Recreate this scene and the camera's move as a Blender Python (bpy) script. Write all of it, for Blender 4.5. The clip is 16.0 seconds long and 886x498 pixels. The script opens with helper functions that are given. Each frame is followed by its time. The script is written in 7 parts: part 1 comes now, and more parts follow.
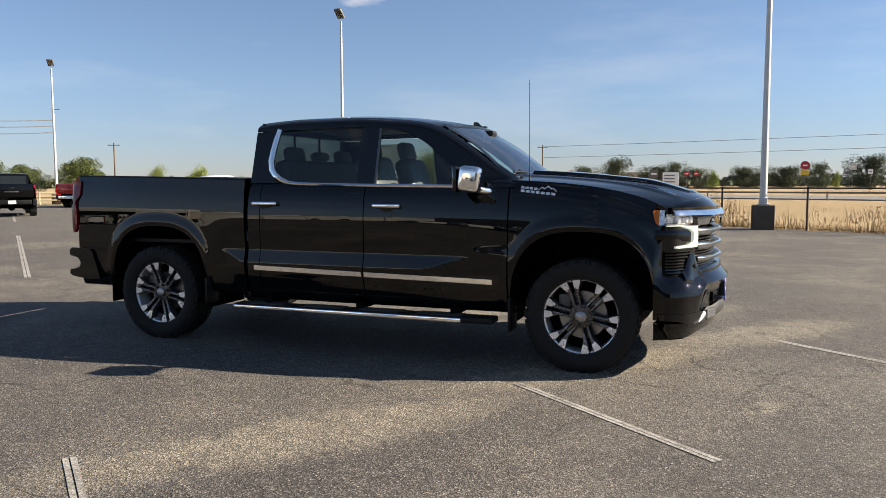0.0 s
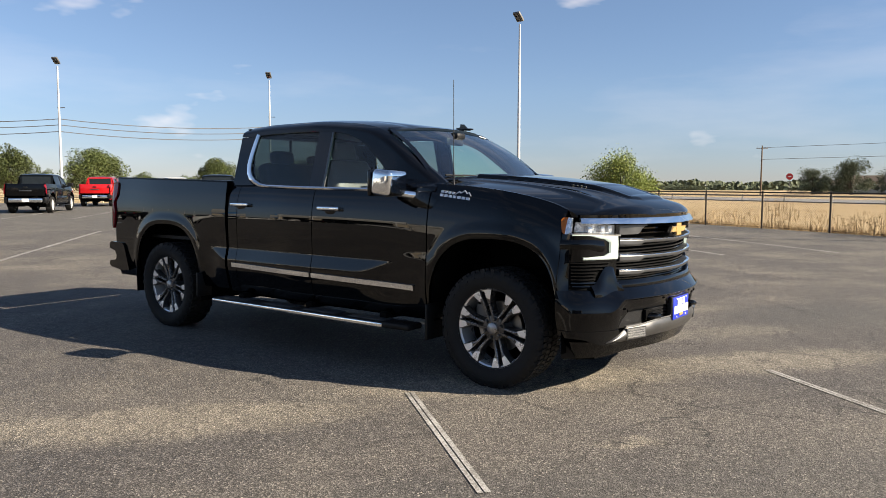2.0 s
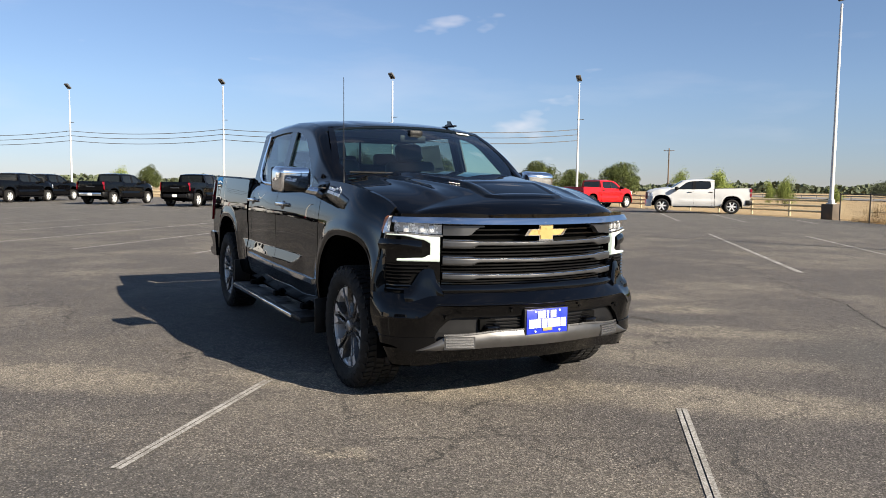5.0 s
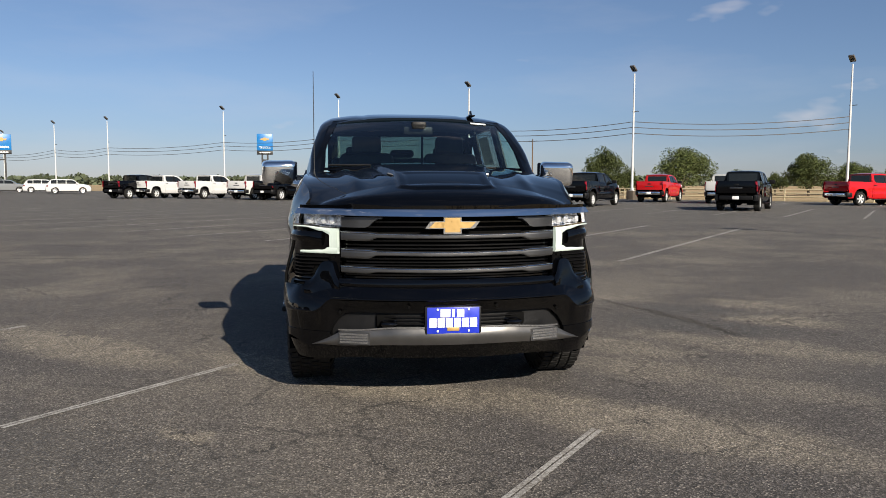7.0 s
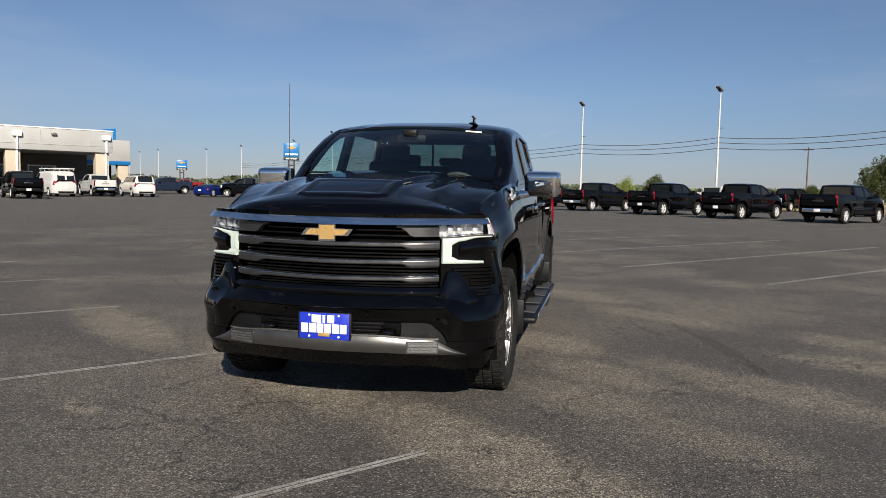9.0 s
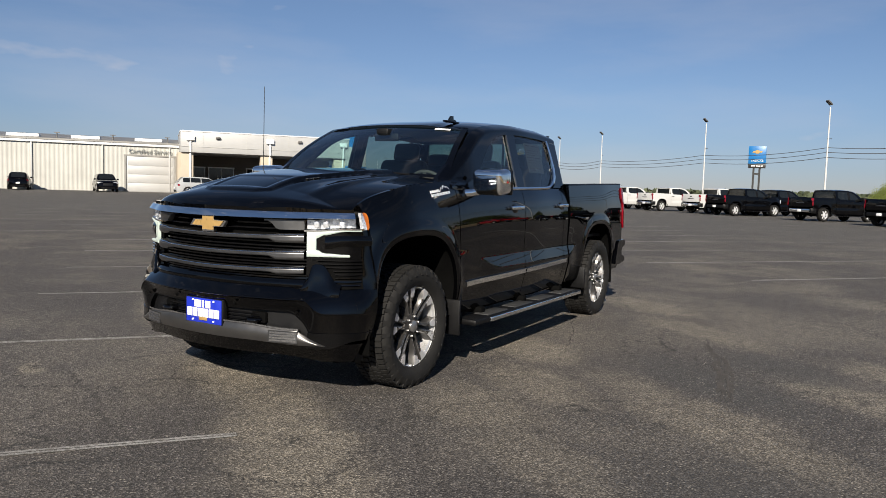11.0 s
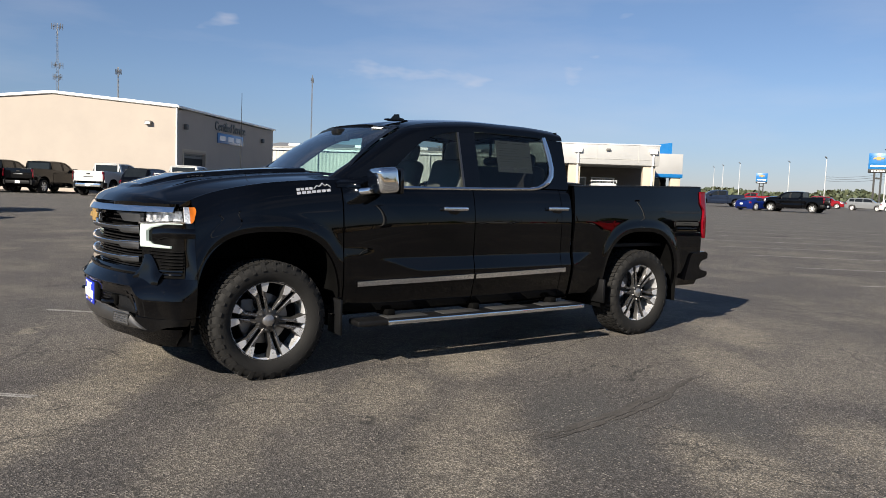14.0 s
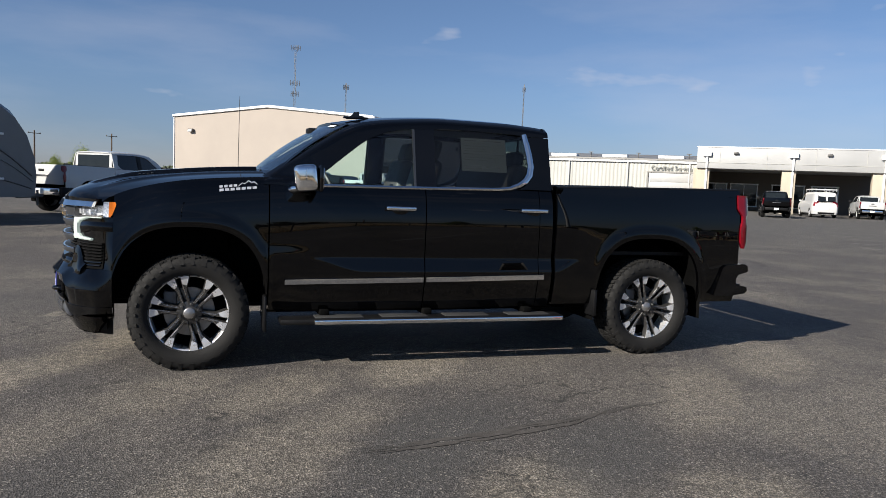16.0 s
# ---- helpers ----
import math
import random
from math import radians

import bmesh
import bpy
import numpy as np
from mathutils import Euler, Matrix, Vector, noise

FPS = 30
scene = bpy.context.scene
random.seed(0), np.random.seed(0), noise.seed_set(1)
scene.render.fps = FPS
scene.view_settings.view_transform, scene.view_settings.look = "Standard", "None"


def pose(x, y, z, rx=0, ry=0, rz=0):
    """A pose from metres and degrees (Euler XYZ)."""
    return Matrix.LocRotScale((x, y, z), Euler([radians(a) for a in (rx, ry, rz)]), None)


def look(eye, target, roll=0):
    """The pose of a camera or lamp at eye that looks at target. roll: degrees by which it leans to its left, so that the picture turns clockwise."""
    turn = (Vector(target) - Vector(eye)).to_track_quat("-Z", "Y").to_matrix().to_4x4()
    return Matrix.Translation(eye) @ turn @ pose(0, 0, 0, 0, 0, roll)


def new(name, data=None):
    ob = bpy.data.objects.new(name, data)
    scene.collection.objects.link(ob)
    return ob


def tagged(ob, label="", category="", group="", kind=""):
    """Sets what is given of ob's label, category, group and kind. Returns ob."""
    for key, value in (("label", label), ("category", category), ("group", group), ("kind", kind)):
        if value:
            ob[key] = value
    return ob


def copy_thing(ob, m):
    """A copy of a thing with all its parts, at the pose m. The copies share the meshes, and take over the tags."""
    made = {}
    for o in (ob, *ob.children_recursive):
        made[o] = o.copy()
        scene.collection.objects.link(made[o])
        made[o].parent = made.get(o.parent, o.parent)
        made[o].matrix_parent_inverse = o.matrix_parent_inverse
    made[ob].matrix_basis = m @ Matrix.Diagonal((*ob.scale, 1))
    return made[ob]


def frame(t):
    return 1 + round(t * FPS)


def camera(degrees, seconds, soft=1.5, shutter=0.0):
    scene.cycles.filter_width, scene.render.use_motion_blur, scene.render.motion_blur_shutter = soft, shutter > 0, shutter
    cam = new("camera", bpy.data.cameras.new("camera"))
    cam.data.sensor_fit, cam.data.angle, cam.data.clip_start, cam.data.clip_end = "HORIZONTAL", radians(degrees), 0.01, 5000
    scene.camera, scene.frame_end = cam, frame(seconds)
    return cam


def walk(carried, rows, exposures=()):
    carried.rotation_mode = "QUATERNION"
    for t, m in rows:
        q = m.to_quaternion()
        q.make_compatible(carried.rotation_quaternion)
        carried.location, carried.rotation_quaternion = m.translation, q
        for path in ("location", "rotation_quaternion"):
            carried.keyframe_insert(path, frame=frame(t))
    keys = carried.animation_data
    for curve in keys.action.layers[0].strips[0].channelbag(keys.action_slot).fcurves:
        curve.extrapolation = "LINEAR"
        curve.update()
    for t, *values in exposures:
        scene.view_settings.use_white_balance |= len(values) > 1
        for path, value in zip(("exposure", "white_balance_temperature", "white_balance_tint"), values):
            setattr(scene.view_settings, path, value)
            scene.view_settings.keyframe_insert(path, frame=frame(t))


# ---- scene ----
cam = camera(61.1, 16.0, 0.6)
PATH = [
    (0, (0.937, -6.281, 1.358), (0.241, -4.414, 1.186), -0.2),
    (0.5, (1.407, -6.065, 1.355), (0.579, -4.253, 1.184), -0.1),
    (1, (1.872, -5.791, 1.359), (0.917, -4.042, 1.19), 0.1),
    (1.5, (2.298, -5.509, 1.368), (1.224, -3.831, 1.201), 0.2),
    (2, (2.735, -5.197, 1.368), (1.549, -3.595, 1.202), 0.2),
    (2.5, (3.134, -4.835, 1.37), (1.842, -3.317, 1.206), 0.3),
    (3, (3.52, -4.474, 1.36), (2.128, -3.047, 1.196), 0.4),
    (3.5, (3.854, -4.06, 1.361), (2.359, -2.742, 1.197), 0.5),
    (4, (4.194, -3.642, 1.364), (2.599, -2.446, 1.201), 0.7),
    (6.5, (5.134, -1.156, 1.325), (3.193, -0.706, 1.151), 0.1),
    (7, (5.18, -0.634, 1.321), (3.206, -0.365, 1.145), 0.1),
    (7.5, (5.197, -0.089, 1.326), (3.207, -0.005, 1.15), 0.3),
    (8, (5.194, 0.456, 1.344), (3.204, 0.361, 1.174), 0.5),
    (8.5, (5.162, 1.015, 1.353), (3.185, 0.759, 1.187), 0.8),
    (9, (5.041, 1.554, 1.347), (3.091, 1.143, 1.185), 1.2),
    (11.5, (3.939, 4.028, 1.34), (2.289, 2.909, 1.177), 1.9),
    (12, (3.596, 4.442, 1.355), (2.032, 3.207, 1.192), 2.1),
    (12.5, (3.224, 4.819, 1.368), (1.754, 3.472, 1.203), 2.1),
    (13, (2.821, 5.173, 1.368), (1.456, 3.721, 1.201), 2.1),
    (13.5, (2.385, 5.468, 1.378), (1.124, 3.924, 1.21), 2.1),
    (14, (1.93, 5.783, 1.378), (0.794, 4.145, 1.207), 2.1),
    (14.5, (1.446, 5.976, 1.39), (0.439, 4.257, 1.217), 2.2),
    (15, (0.962, 6.187, 1.406), (0.084, 4.398, 1.232), 2.3),
    (15.5, (0.471, 6.313, 1.394), (-0.287, 4.471, 1.220), 2.4),
    (16, (-0.01, 6.465, 1.386), (-0.645, 4.576, 1.215), 2.4),
]
walk(cam, [(t, look(eye, target, roll)) for t, eye, target, roll in PATH], [(0, 1.45, 7260, 10), (4.0, 1.45, 7060, 10), (7, 0.75, 6780, 10), (9, 0.53, 6700, 10), (12.5, 0.74, 6700, 10), (14.9, 0.95, 6720, 10), (15.4, 0.73, 6400, 10), (16, 0.75, 6350, 10)])

# ---- light ----
SUN_DIR = Vector((2.35, 0.92, 1.40)).normalized()
sun = new("sun", bpy.data.lights.new("sun", "SUN"))
sun.data.energy, sun.data.angle, sun.data.color = 5.0, radians(0.53), (1.0, 0.93, 0.82)
sun.matrix_world = SUN_DIR.to_track_quat("Z", "Y").to_matrix().to_4x4()


def make_world():
    w = bpy.data.worlds.new("sky")
    scene.world = w
    w.use_nodes = True
    nt = w.node_tree
    nt.nodes.clear()
    out = nt.nodes.new("ShaderNodeOutputWorld")
    bg = nt.nodes.new("ShaderNodeBackground")
    sky = nt.nodes.new("ShaderNodeTexSky")
    sky.sky_type, sky.sun_disc = "NISHITA", False
    sky.sun_elevation = math.asin(SUN_DIR.z)
    sky.sun_rotation = math.atan2(SUN_DIR.x, SUN_DIR.y)
    sky.altitude, sky.air_density, sky.dust_density, sky.ozone_density = 100, 1.0, 0.0, 2.5
    # thin high cloud and a few small puffs
    tc = nt.nodes.new("ShaderNodeTexCoord")
    mp = nt.nodes.new("ShaderNodeMapping")
    mp.inputs["Scale"].default_value = (1.6, 1.6, 7.5)
    nz = nt.nodes.new("ShaderNodeTexNoise")
    nz.inputs["Scale"].default_value, nz.inputs["Detail"].default_value, nz.inputs["Roughness"].default_value = 1.3, 6, 0.55
    rp = nt.nodes.new("ShaderNodeValToRGB")
    rp.color_ramp.elements[0].position, rp.color_ramp.elements[0].color = 0.50, (0, 0, 0, 1)
    rp.color_ramp.elements[1].position, rp.color_ramp.elements[1].color = 0.82, (0.24, 0.24, 0.24, 1)
    mp2 = nt.nodes.new("ShaderNodeMapping")
    mp2.inputs["Scale"].default_value = (3.2, 3.2, 9.0)
    nz2 = nt.nodes.new("ShaderNodeTexNoise")
    nz2.inputs["Scale"].default_value, nz2.inputs["Detail"].default_value = 1.9, 4
    rp2 = nt.nodes.new("ShaderNodeValToRGB")
    rp2.color_ramp.elements[0].position, rp2.color_ramp.elements[0].color = 0.66, (0, 0, 0, 1)
    rp2.color_ramp.elements[1].position, rp2.color_ramp.elements[1].color = 0.75, (0.42, 0.42, 0.42, 1)
    add = nt.nodes.new("ShaderNodeMath")
    add.operation = "MAXIMUM"
    mix = nt.nodes.new("ShaderNodeMix")
    mix.data_type = "RGBA"
    mix.inputs["B"].default_value = (8.6, 8.4, 9.0, 1)
    lk = nt.links.new
    lk(tc.outputs["Generated"], mp.inputs["Vector"])
    lk(mp.outputs["Vector"], nz.inputs["Vector"])
    lk(nz.outputs["Fac"], rp.inputs["Fac"])
    lk(tc.outputs["Generated"], mp2.inputs["Vector"])
    lk(mp2.outputs["Vector"], nz2.inputs["Vector"])
    lk(nz2.outputs["Fac"], rp2.inputs["Fac"])
    lk(rp.outputs["Color"], add.inputs[0])
    lk(rp2.outputs["Color"], add.inputs[1])
    lk(add.outputs["Value"], mix.inputs["Factor"])
    cool = nt.nodes.new("ShaderNodeMix")
    cool.data_type, cool.blend_type = "RGBA", "MULTIPLY"
    cool.inputs["Factor"].default_value = 1.0
    # bluish haze: the low sky is paler and cooler than clear air would be
    sep = nt.nodes.new("ShaderNodeSeparateXYZ")
    hz = nt.nodes.new("ShaderNodeValToRGB")
    el = hz.color_ramp.elements
    el.new(0.15)
    for e, (pos, col) in zip(el, ((0.0, (0.50, 0.58, 0.91)), (0.12, (0.75, 0.82, 1.04)), (0.40, (0.98, 1.01, 1.09)))):
        e.position, e.color = pos, (*col, 1)
    lk(tc.outputs["Generated"], sep.inputs[0])
    lk(sep.outputs["Z"], hz.inputs["Fac"])
    lk(hz.outputs["Color"], cool.inputs["B"])
    lk(sky.outputs["Color"], cool.inputs["A"])
    lk(cool.outputs["Result"], mix.inputs["A"])
    lk(mix.outputs["Result"], bg.inputs["Color"])
    bg.inputs["Strength"].default_value = SKY_STRENGTH
    lk(bg.outputs["Background"], out.inputs["Surface"])


SKY_STRENGTH = 0.048
make_world()

# ---- materials ----
def node_mat(name):
    m = bpy.data.materials.new(name)
    m.use_nodes = True
    nt = m.node_tree
    return m, nt, nt.nodes["Principled BSDF"], nt.links.new


def setp(p, **kw):
    for k, v in kw.items():
        p.inputs[k.replace("_", " ").title().replace("Ior", "IOR")].default_value = v


def tex_noise(nt, scale, detail=4.0, rough=0.55, coord="Object"):
    tc = nt.nodes.new("ShaderNodeTexCoord")
    nz = nt.nodes.new("ShaderNodeTexNoise")
    nz.inputs["Scale"].default_value, nz.inputs["Detail"].default_value, nz.inputs["Roughness"].default_value = scale, detail, rough
    nt.links.new(tc.outputs[coord], nz.inputs["Vector"])
    return nz


def ramp(nt, src, stops):
    r = nt.nodes.new("ShaderNodeValToRGB")
    el = r.color_ramp.elements
    while len(el) < len(stops):
        el.new(0.5)
    for e, (pos, col) in zip(el, stops):
        e.position = pos
        e.color = (*col, 1) if isinstance(col, tuple) else (col, col, col, 1)
    nt.links.new(src, r.inputs["Fac"])
    return r.outputs["Color"]


def mix_rgb(nt, fac, a, b, mode="MIX"):
    n = nt.nodes.new("ShaderNodeMix")
    n.data_type, n.blend_type = "RGBA", mode
    for key, v in (("Factor", fac), ("A", a), ("B", b)):
        if isinstance(v, (int, float)):
            n.inputs[key].default_value = v
        elif isinstance(v, tuple):
            n.inputs[key].default_value = (*v, 1)
        else:
            nt.links.new(v, n.inputs[key])
    return n.outputs["Result"]


def bump(nt, p, height, strength, dist):
    b = nt.nodes.new("ShaderNodeBump")
    b.inputs["Strength"].default_value, b.inputs["Distance"].default_value = strength, dist
    nt.links.new(height, b.inputs["Height"])
    nt.links.new(b.outputs["Normal"], p.inputs["Normal"])


def surface(name, col, rough=0.5, metal=0.0, var=0.15, scale=6.0, bump_s=0.0, bump_scale=60.0, rough_var=0.1, coord="Object", spec=0.5):
    """A plain painted, cast or moulded surface with wear at two scales."""
    m, nt, p, lk = node_mat(name)
    big = tex_noise(nt, scale, 5, 0.6, coord)
    fine = tex_noise(nt, bump_scale, 3, 0.6, coord)
    lo, hi = tuple(c * (1 - var) for c in col), tuple(min(1, c * (1 + var)) for c in col)
    c1 = ramp(nt, big.outputs["Fac"], [(0.3, lo), (0.7, hi)])
    c2 = ramp(nt, fine.outputs["Fac"], [(0.3, (1 - var * 0.5,) * 3), (0.7, (1.0,) * 3)])
    lk(mix_rgb(nt, 1.0, c1, c2, "MULTIPLY"), p.inputs["Base Color"])
    r = ramp(nt, big.outputs["Fac"], [(0.3, max(0, rough - rough_var)), (0.7, min(1, rough + rough_var))])
    lk(r, p.inputs["Roughness"])
    p.inputs["Metallic"].default_value = metal
    p.inputs["Specular IOR Level"].default_value = spec
    if bump_s:
        bump(nt, p, fine.outputs["Fac"], bump_s, 0.01)
    return m


def car_paint(name, col, rough=0.3):
    """Clear-coated paint with a trace of dust."""
    m, nt, p, lk = node_mat(name)
    dust = tex_noise(nt, 1.7, 6, 0.65)
    lk(ramp(nt, dust.outputs["Fac"], [(0.35, col), (0.8, tuple(c * 0.97 + 0.0006 for c in col))]), p.inputs["Base Color"])
    setp(p, roughness=rough, coat_weight=1.0, coat_ior=1.46, specular_ior_level=0.0)
    fine = tex_noise(nt, 9.0, 5, 0.6)
    lk(ramp(nt, fine.outputs["Fac"], [(0.3, 0.0), (0.8, 0.012)]), p.inputs["Coat Roughness"])
    return m


def pane(name, tint, gloss=0.045, power=4.5):
    """Thin tinted glass: lets tinted light through and mirrors more at a slant."""
    m = bpy.data.materials.new(name)
    m.use_nodes = True
    nt = m.node_tree
    nt.nodes.clear()
    out, tr, gl, mx = (nt.nodes.new(k) for k in ("ShaderNodeOutputMaterial", "ShaderNodeBsdfTransparent", "ShaderNodeBsdfGlossy", "ShaderNodeMixShader"))
    tr.inputs["Color"].default_value = (*tint, 1)
    gl.inputs["Roughness"].default_value = 0.01
    lw = nt.nodes.new("ShaderNodeLayerWeight")
    lw.inputs["Blend"].default_value = 0.5
    pw = nt.nodes.new("ShaderNodeMath")
    pw.operation, pw.inputs[1].default_value = "POWER", power
    ml = nt.nodes.new("ShaderNodeMath")
    ml.operation, ml.inputs[1].default_value, ml.inputs[2].default_value = "MULTIPLY_ADD", 0.9, gloss
    lk = nt.links.new
    lk(lw.outputs["Facing"], pw.inputs[0])
    lk(pw.outputs[0], ml.inputs[0])
    lk(ml.outputs[0], mx.inputs["Fac"])
    lk(tr.outputs[0], mx.inputs[1])
    lk(gl.outputs[0], mx.inputs[2])
    lk(mx.outputs[0], out.inputs["Surface"])
    return m


def paper_mat():
    """White paper: scatters light back and lets part of it through."""
    m = bpy.data.materials.new("window_paper")
    m.use_nodes = True
    nt = m.node_tree
    nt.nodes.clear()
    out, di, tl, mx = (nt.nodes.new(k) for k in ("ShaderNodeOutputMaterial", "ShaderNodeBsdfDiffuse", "ShaderNodeBsdfTranslucent", "ShaderNodeMixShader"))
    di.inputs["Color"].default_value = (0.22, 0.235, 0.225, 1)
    tl.inputs["Color"].default_value = (0.66, 0.70, 0.68, 1)
    mx.inputs["Fac"].default_value = 0.45
    nt.links.new(di.outputs[0], mx.inputs[1])
    nt.links.new(tl.outputs[0], mx.inputs[2])
    nt.links.new(mx.outputs[0], out.inputs["Surface"])
    return m


# worn tan patches of the lot: metres across and along the parking grid, half length, half width, strength
TAN = [(-2.9, -0.88, 1.7, 0.42, 0.9), (-0.5, -0.52, 1.7, 0.40, 1.0), (1.6, -0.36, 1.6, 0.42, 0.85), (-0.2, 1.95, 0.75, 0.42, 0.9), (1.25, 0.85, 0.7, 0.45, 0.6), (2.2, 0.8, 0.8, 0.34, 0.45),
       (0.9, 1.45, 0.8, 0.36, 0.7), (1.9, 2.05, 1.5, 0.40, 0.65), (1.8, 3.4, 0.7, 0.4, 0.8), (-2.0, 4.5, 1.1, 0.5, 0.8), (-0.5, 4.0, 1.2, 0.42, 0.7), (1.4, 4.3, 0.7, 0.4, 0.7), (-0.35, -1.83, 0.19, 0.13, 0.9)]
SMOOTH = [(1.2, 2.72, 1.1, 0.42, 1.0), (0.95, 3.55, 0.8, 0.42, 0.9), (-0.2, 0.55, 1.3, 0.5, 0.5), (3.9, 1.4, 1.8, 1.0, 0.9), (3.4, -1.6, 1.3, 0.7, 0.7), (-1.2, -2.4, 1.2, 0.5, 0.5), (0.5, -2.9, 2.4, 1.1, 0.6)]


def asphalt_mat():
    m, nt, p, lk = node_mat("asphalt")
    big = tex_noise(nt, 0.22, 6, 0.62)
    mid = tex_noise(nt, 0.62, 6, 0.60)
    fine = tex_noise(nt, 55, 4, 0.7)
    ragged = tex_noise(nt, 3.2, 6, 0.7)
    tc = nt.nodes.new("ShaderNodeTexCoord")

    def vmath(op, x, y, z=None):
        n = nt.nodes.new("ShaderNodeVectorMath")
        n.operation = op
        for i, v in enumerate((x, y, z)):
            if isinstance(v, tuple):
                n.inputs[i].default_value = v
            elif v is not None:
                lk(v, n.inputs[i])
        return n

    def fmath(op, x, y):
        n = nt.nodes.new("ShaderNodeMath")
        n.operation = op
        for i, v in enumerate((x, y)):
            if isinstance(v, (int, float)):
                n.inputs[i].default_value = v
            else:
                lk(v, n.inputs[i])
        return n.outputs[0]

    def span(src, a0, a1, b0, b1, smooth=False):
        n = nt.nodes.new("ShaderNodeMapRange")
        n.interpolation_type = "SMOOTHSTEP" if smooth else "LINEAR"
        for k, v in zip(("From Min", "From Max", "To Min", "To Max"), (a0, a1, b0, b1)):
            n.inputs[k].default_value = v
        lk(src, n.inputs["Value"])
        return n.outputs["Result"]

    # coordinates of the parking grid, with a ragged edge
    wob = vmath("MULTIPLY_ADD", ragged.outputs["Color"], (0.55, 0.55, 0.0), tc.outputs["Object"]).outputs[0]
    wob = vmath("ADD", wob, (-0.275, -0.275, 0.0)).outputs[0]
    turn = nt.nodes.new("ShaderNodeVectorRotate")
    turn.rotation_type = "Z_AXIS"
    turn.inputs["Angle"].default_value = -math.atan2(0.772, 0.636)
    lk(wob, turn.inputs["Vector"])

    def patches(rows):
        total = 0.0
        for b, a, hl, hw, k in rows:
            d = vmath("MULTIPLY_ADD", turn.outputs["Vector"], (1 / hl, 1 / hw, 0.0), (-b / hl, -a / hw, 0.0))
            ln = vmath("LENGTH", d.outputs[0], (0.0, 0.0, 0.0))
            total = fmath("MAXIMUM", span(ln.outputs["Value"], 1.10, 0.40, 0.0, k, True), total)
        return total

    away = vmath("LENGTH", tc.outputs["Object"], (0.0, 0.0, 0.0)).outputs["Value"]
    wear = mix_rgb(nt, 0.6, big.outputs["Fac"], mid.outputs["Fac"])
    loose = fmath("MULTIPLY", span(wear, 0.48, 0.60, 0.0, 1.0), span(away, 3.0, 7.0, 0.30, 0.50))
    tan = fmath("MAXIMUM", patches(TAN), loose)
    tan = fmath("MULTIPLY", tan, span(tex_noise(nt, 6.5, 8, 0.8).outputs["Fac"], 0.36, 0.60, 0.42, 1.0))
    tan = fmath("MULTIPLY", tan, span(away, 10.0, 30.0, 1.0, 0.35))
    slick = patches(SMOOTH)
    base = ramp(nt, wear, [(0.40, (0.074, 0.067, 0.063)), (0.50, (0.090, 0.081, 0.074)), (0.60, (0.108, 0.097, 0.087))])
    base = mix_rgb(nt, tan, base, (0.218, 0.191, 0.152))
    base = mix_rgb(nt, fmath("MULTIPLY", slick, 0.8), base, (0.068, 0.065, 0.062))
    # paling with distance put into the colour, 12 to 30 m from the truck
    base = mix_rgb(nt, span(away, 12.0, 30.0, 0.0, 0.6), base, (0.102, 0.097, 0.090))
    # stones in the dark binder, of two sizes
    vo = nt.nodes.new("ShaderNodeTexVoronoi")
    vo.inputs["Scale"].default_value = 125
    lk(tc.outputs["Object"], vo.inputs["Vector"])
    grit = ramp(nt, vo.outputs["Color"], [(0.15, 0.40), (0.55, 0.84), (0.9, 2.10)])
    keep = fmath("SUBTRACT", 0.85, fmath("MULTIPLY", slick, 0.45))
    col = mix_rgb(nt, keep, base, grit, "MULTIPLY")
    speck = ramp(nt, fine.outputs["Fac"], [(0.35, 0.56), (0.7, 1.40)])
    col = mix_rgb(nt, 1.0, col, speck, "MULTIPLY")
    mottle = ramp(nt, tex_noise(nt, 15, 7, 0.8).outputs["Fac"], [(0.34, 0.74), (0.66, 1.26)])
    col = mix_rgb(nt, 1.0, col, mottle, "MULTIPLY")
    st = nt.nodes.new("ShaderNodeTexVoronoi")
    st.inputs["Scale"].default_value = 62
    lk(tc.outputs["Object"], st.inputs["Vector"])
    stone = ramp(nt, st.outputs["Color"], [(0.65, 0.0), (0.72, 1.0)])
    inside = ramp(nt, st.outputs["Distance"], [(0.26, 1.0), (0.40, 0.0)])
    pale = mix_rgb(nt, 1.0, stone, inside, "MULTIPLY")
    pale = mix_rgb(nt, 1.0, pale, span(ragged.outputs["Fac"], 0.35, 0.65, 0.25, 0.9), "MULTIPLY")
    col = mix_rgb(nt, pale, col, (0.34, 0.31, 0.265))
    # cracks: long ones, and a finer broken net between them
    crack = 0.0
    for scale, warp_scale, amount, wide, lo, hi, seed in ((0.42, 1.6, 0.55, 0.0042, 0.43, 0.55, 0.0), (1.15, 2.6, 0.50, 0.0105, 0.47, 0.56, 17.0)):
        warp = tex_noise(nt, warp_scale, 6, 0.75)
        at = vmath("MULTIPLY_ADD", warp.outputs["Color"], (amount, amount, 0.0), tc.outputs["Object"]).outputs[0]
        at = vmath("ADD", at, (seed, -seed, 0.0)).outputs[0]
        cr = nt.nodes.new("ShaderNodeTexVoronoi")
        cr.feature = "DISTANCE_TO_EDGE"
        cr.inputs["Scale"].default_value = scale
        lk(at, cr.inputs["Vector"])
        line = ramp(nt, cr.outputs["Distance"], [(0.0, 0.95), (wide * 0.5, 0.7), (wide, 0.0)])
        gate = span((mid if seed == 0 else tex_noise(nt, 0.9, 5, 0.7)).outputs["Fac"], lo, hi, 0.0, 1.0)
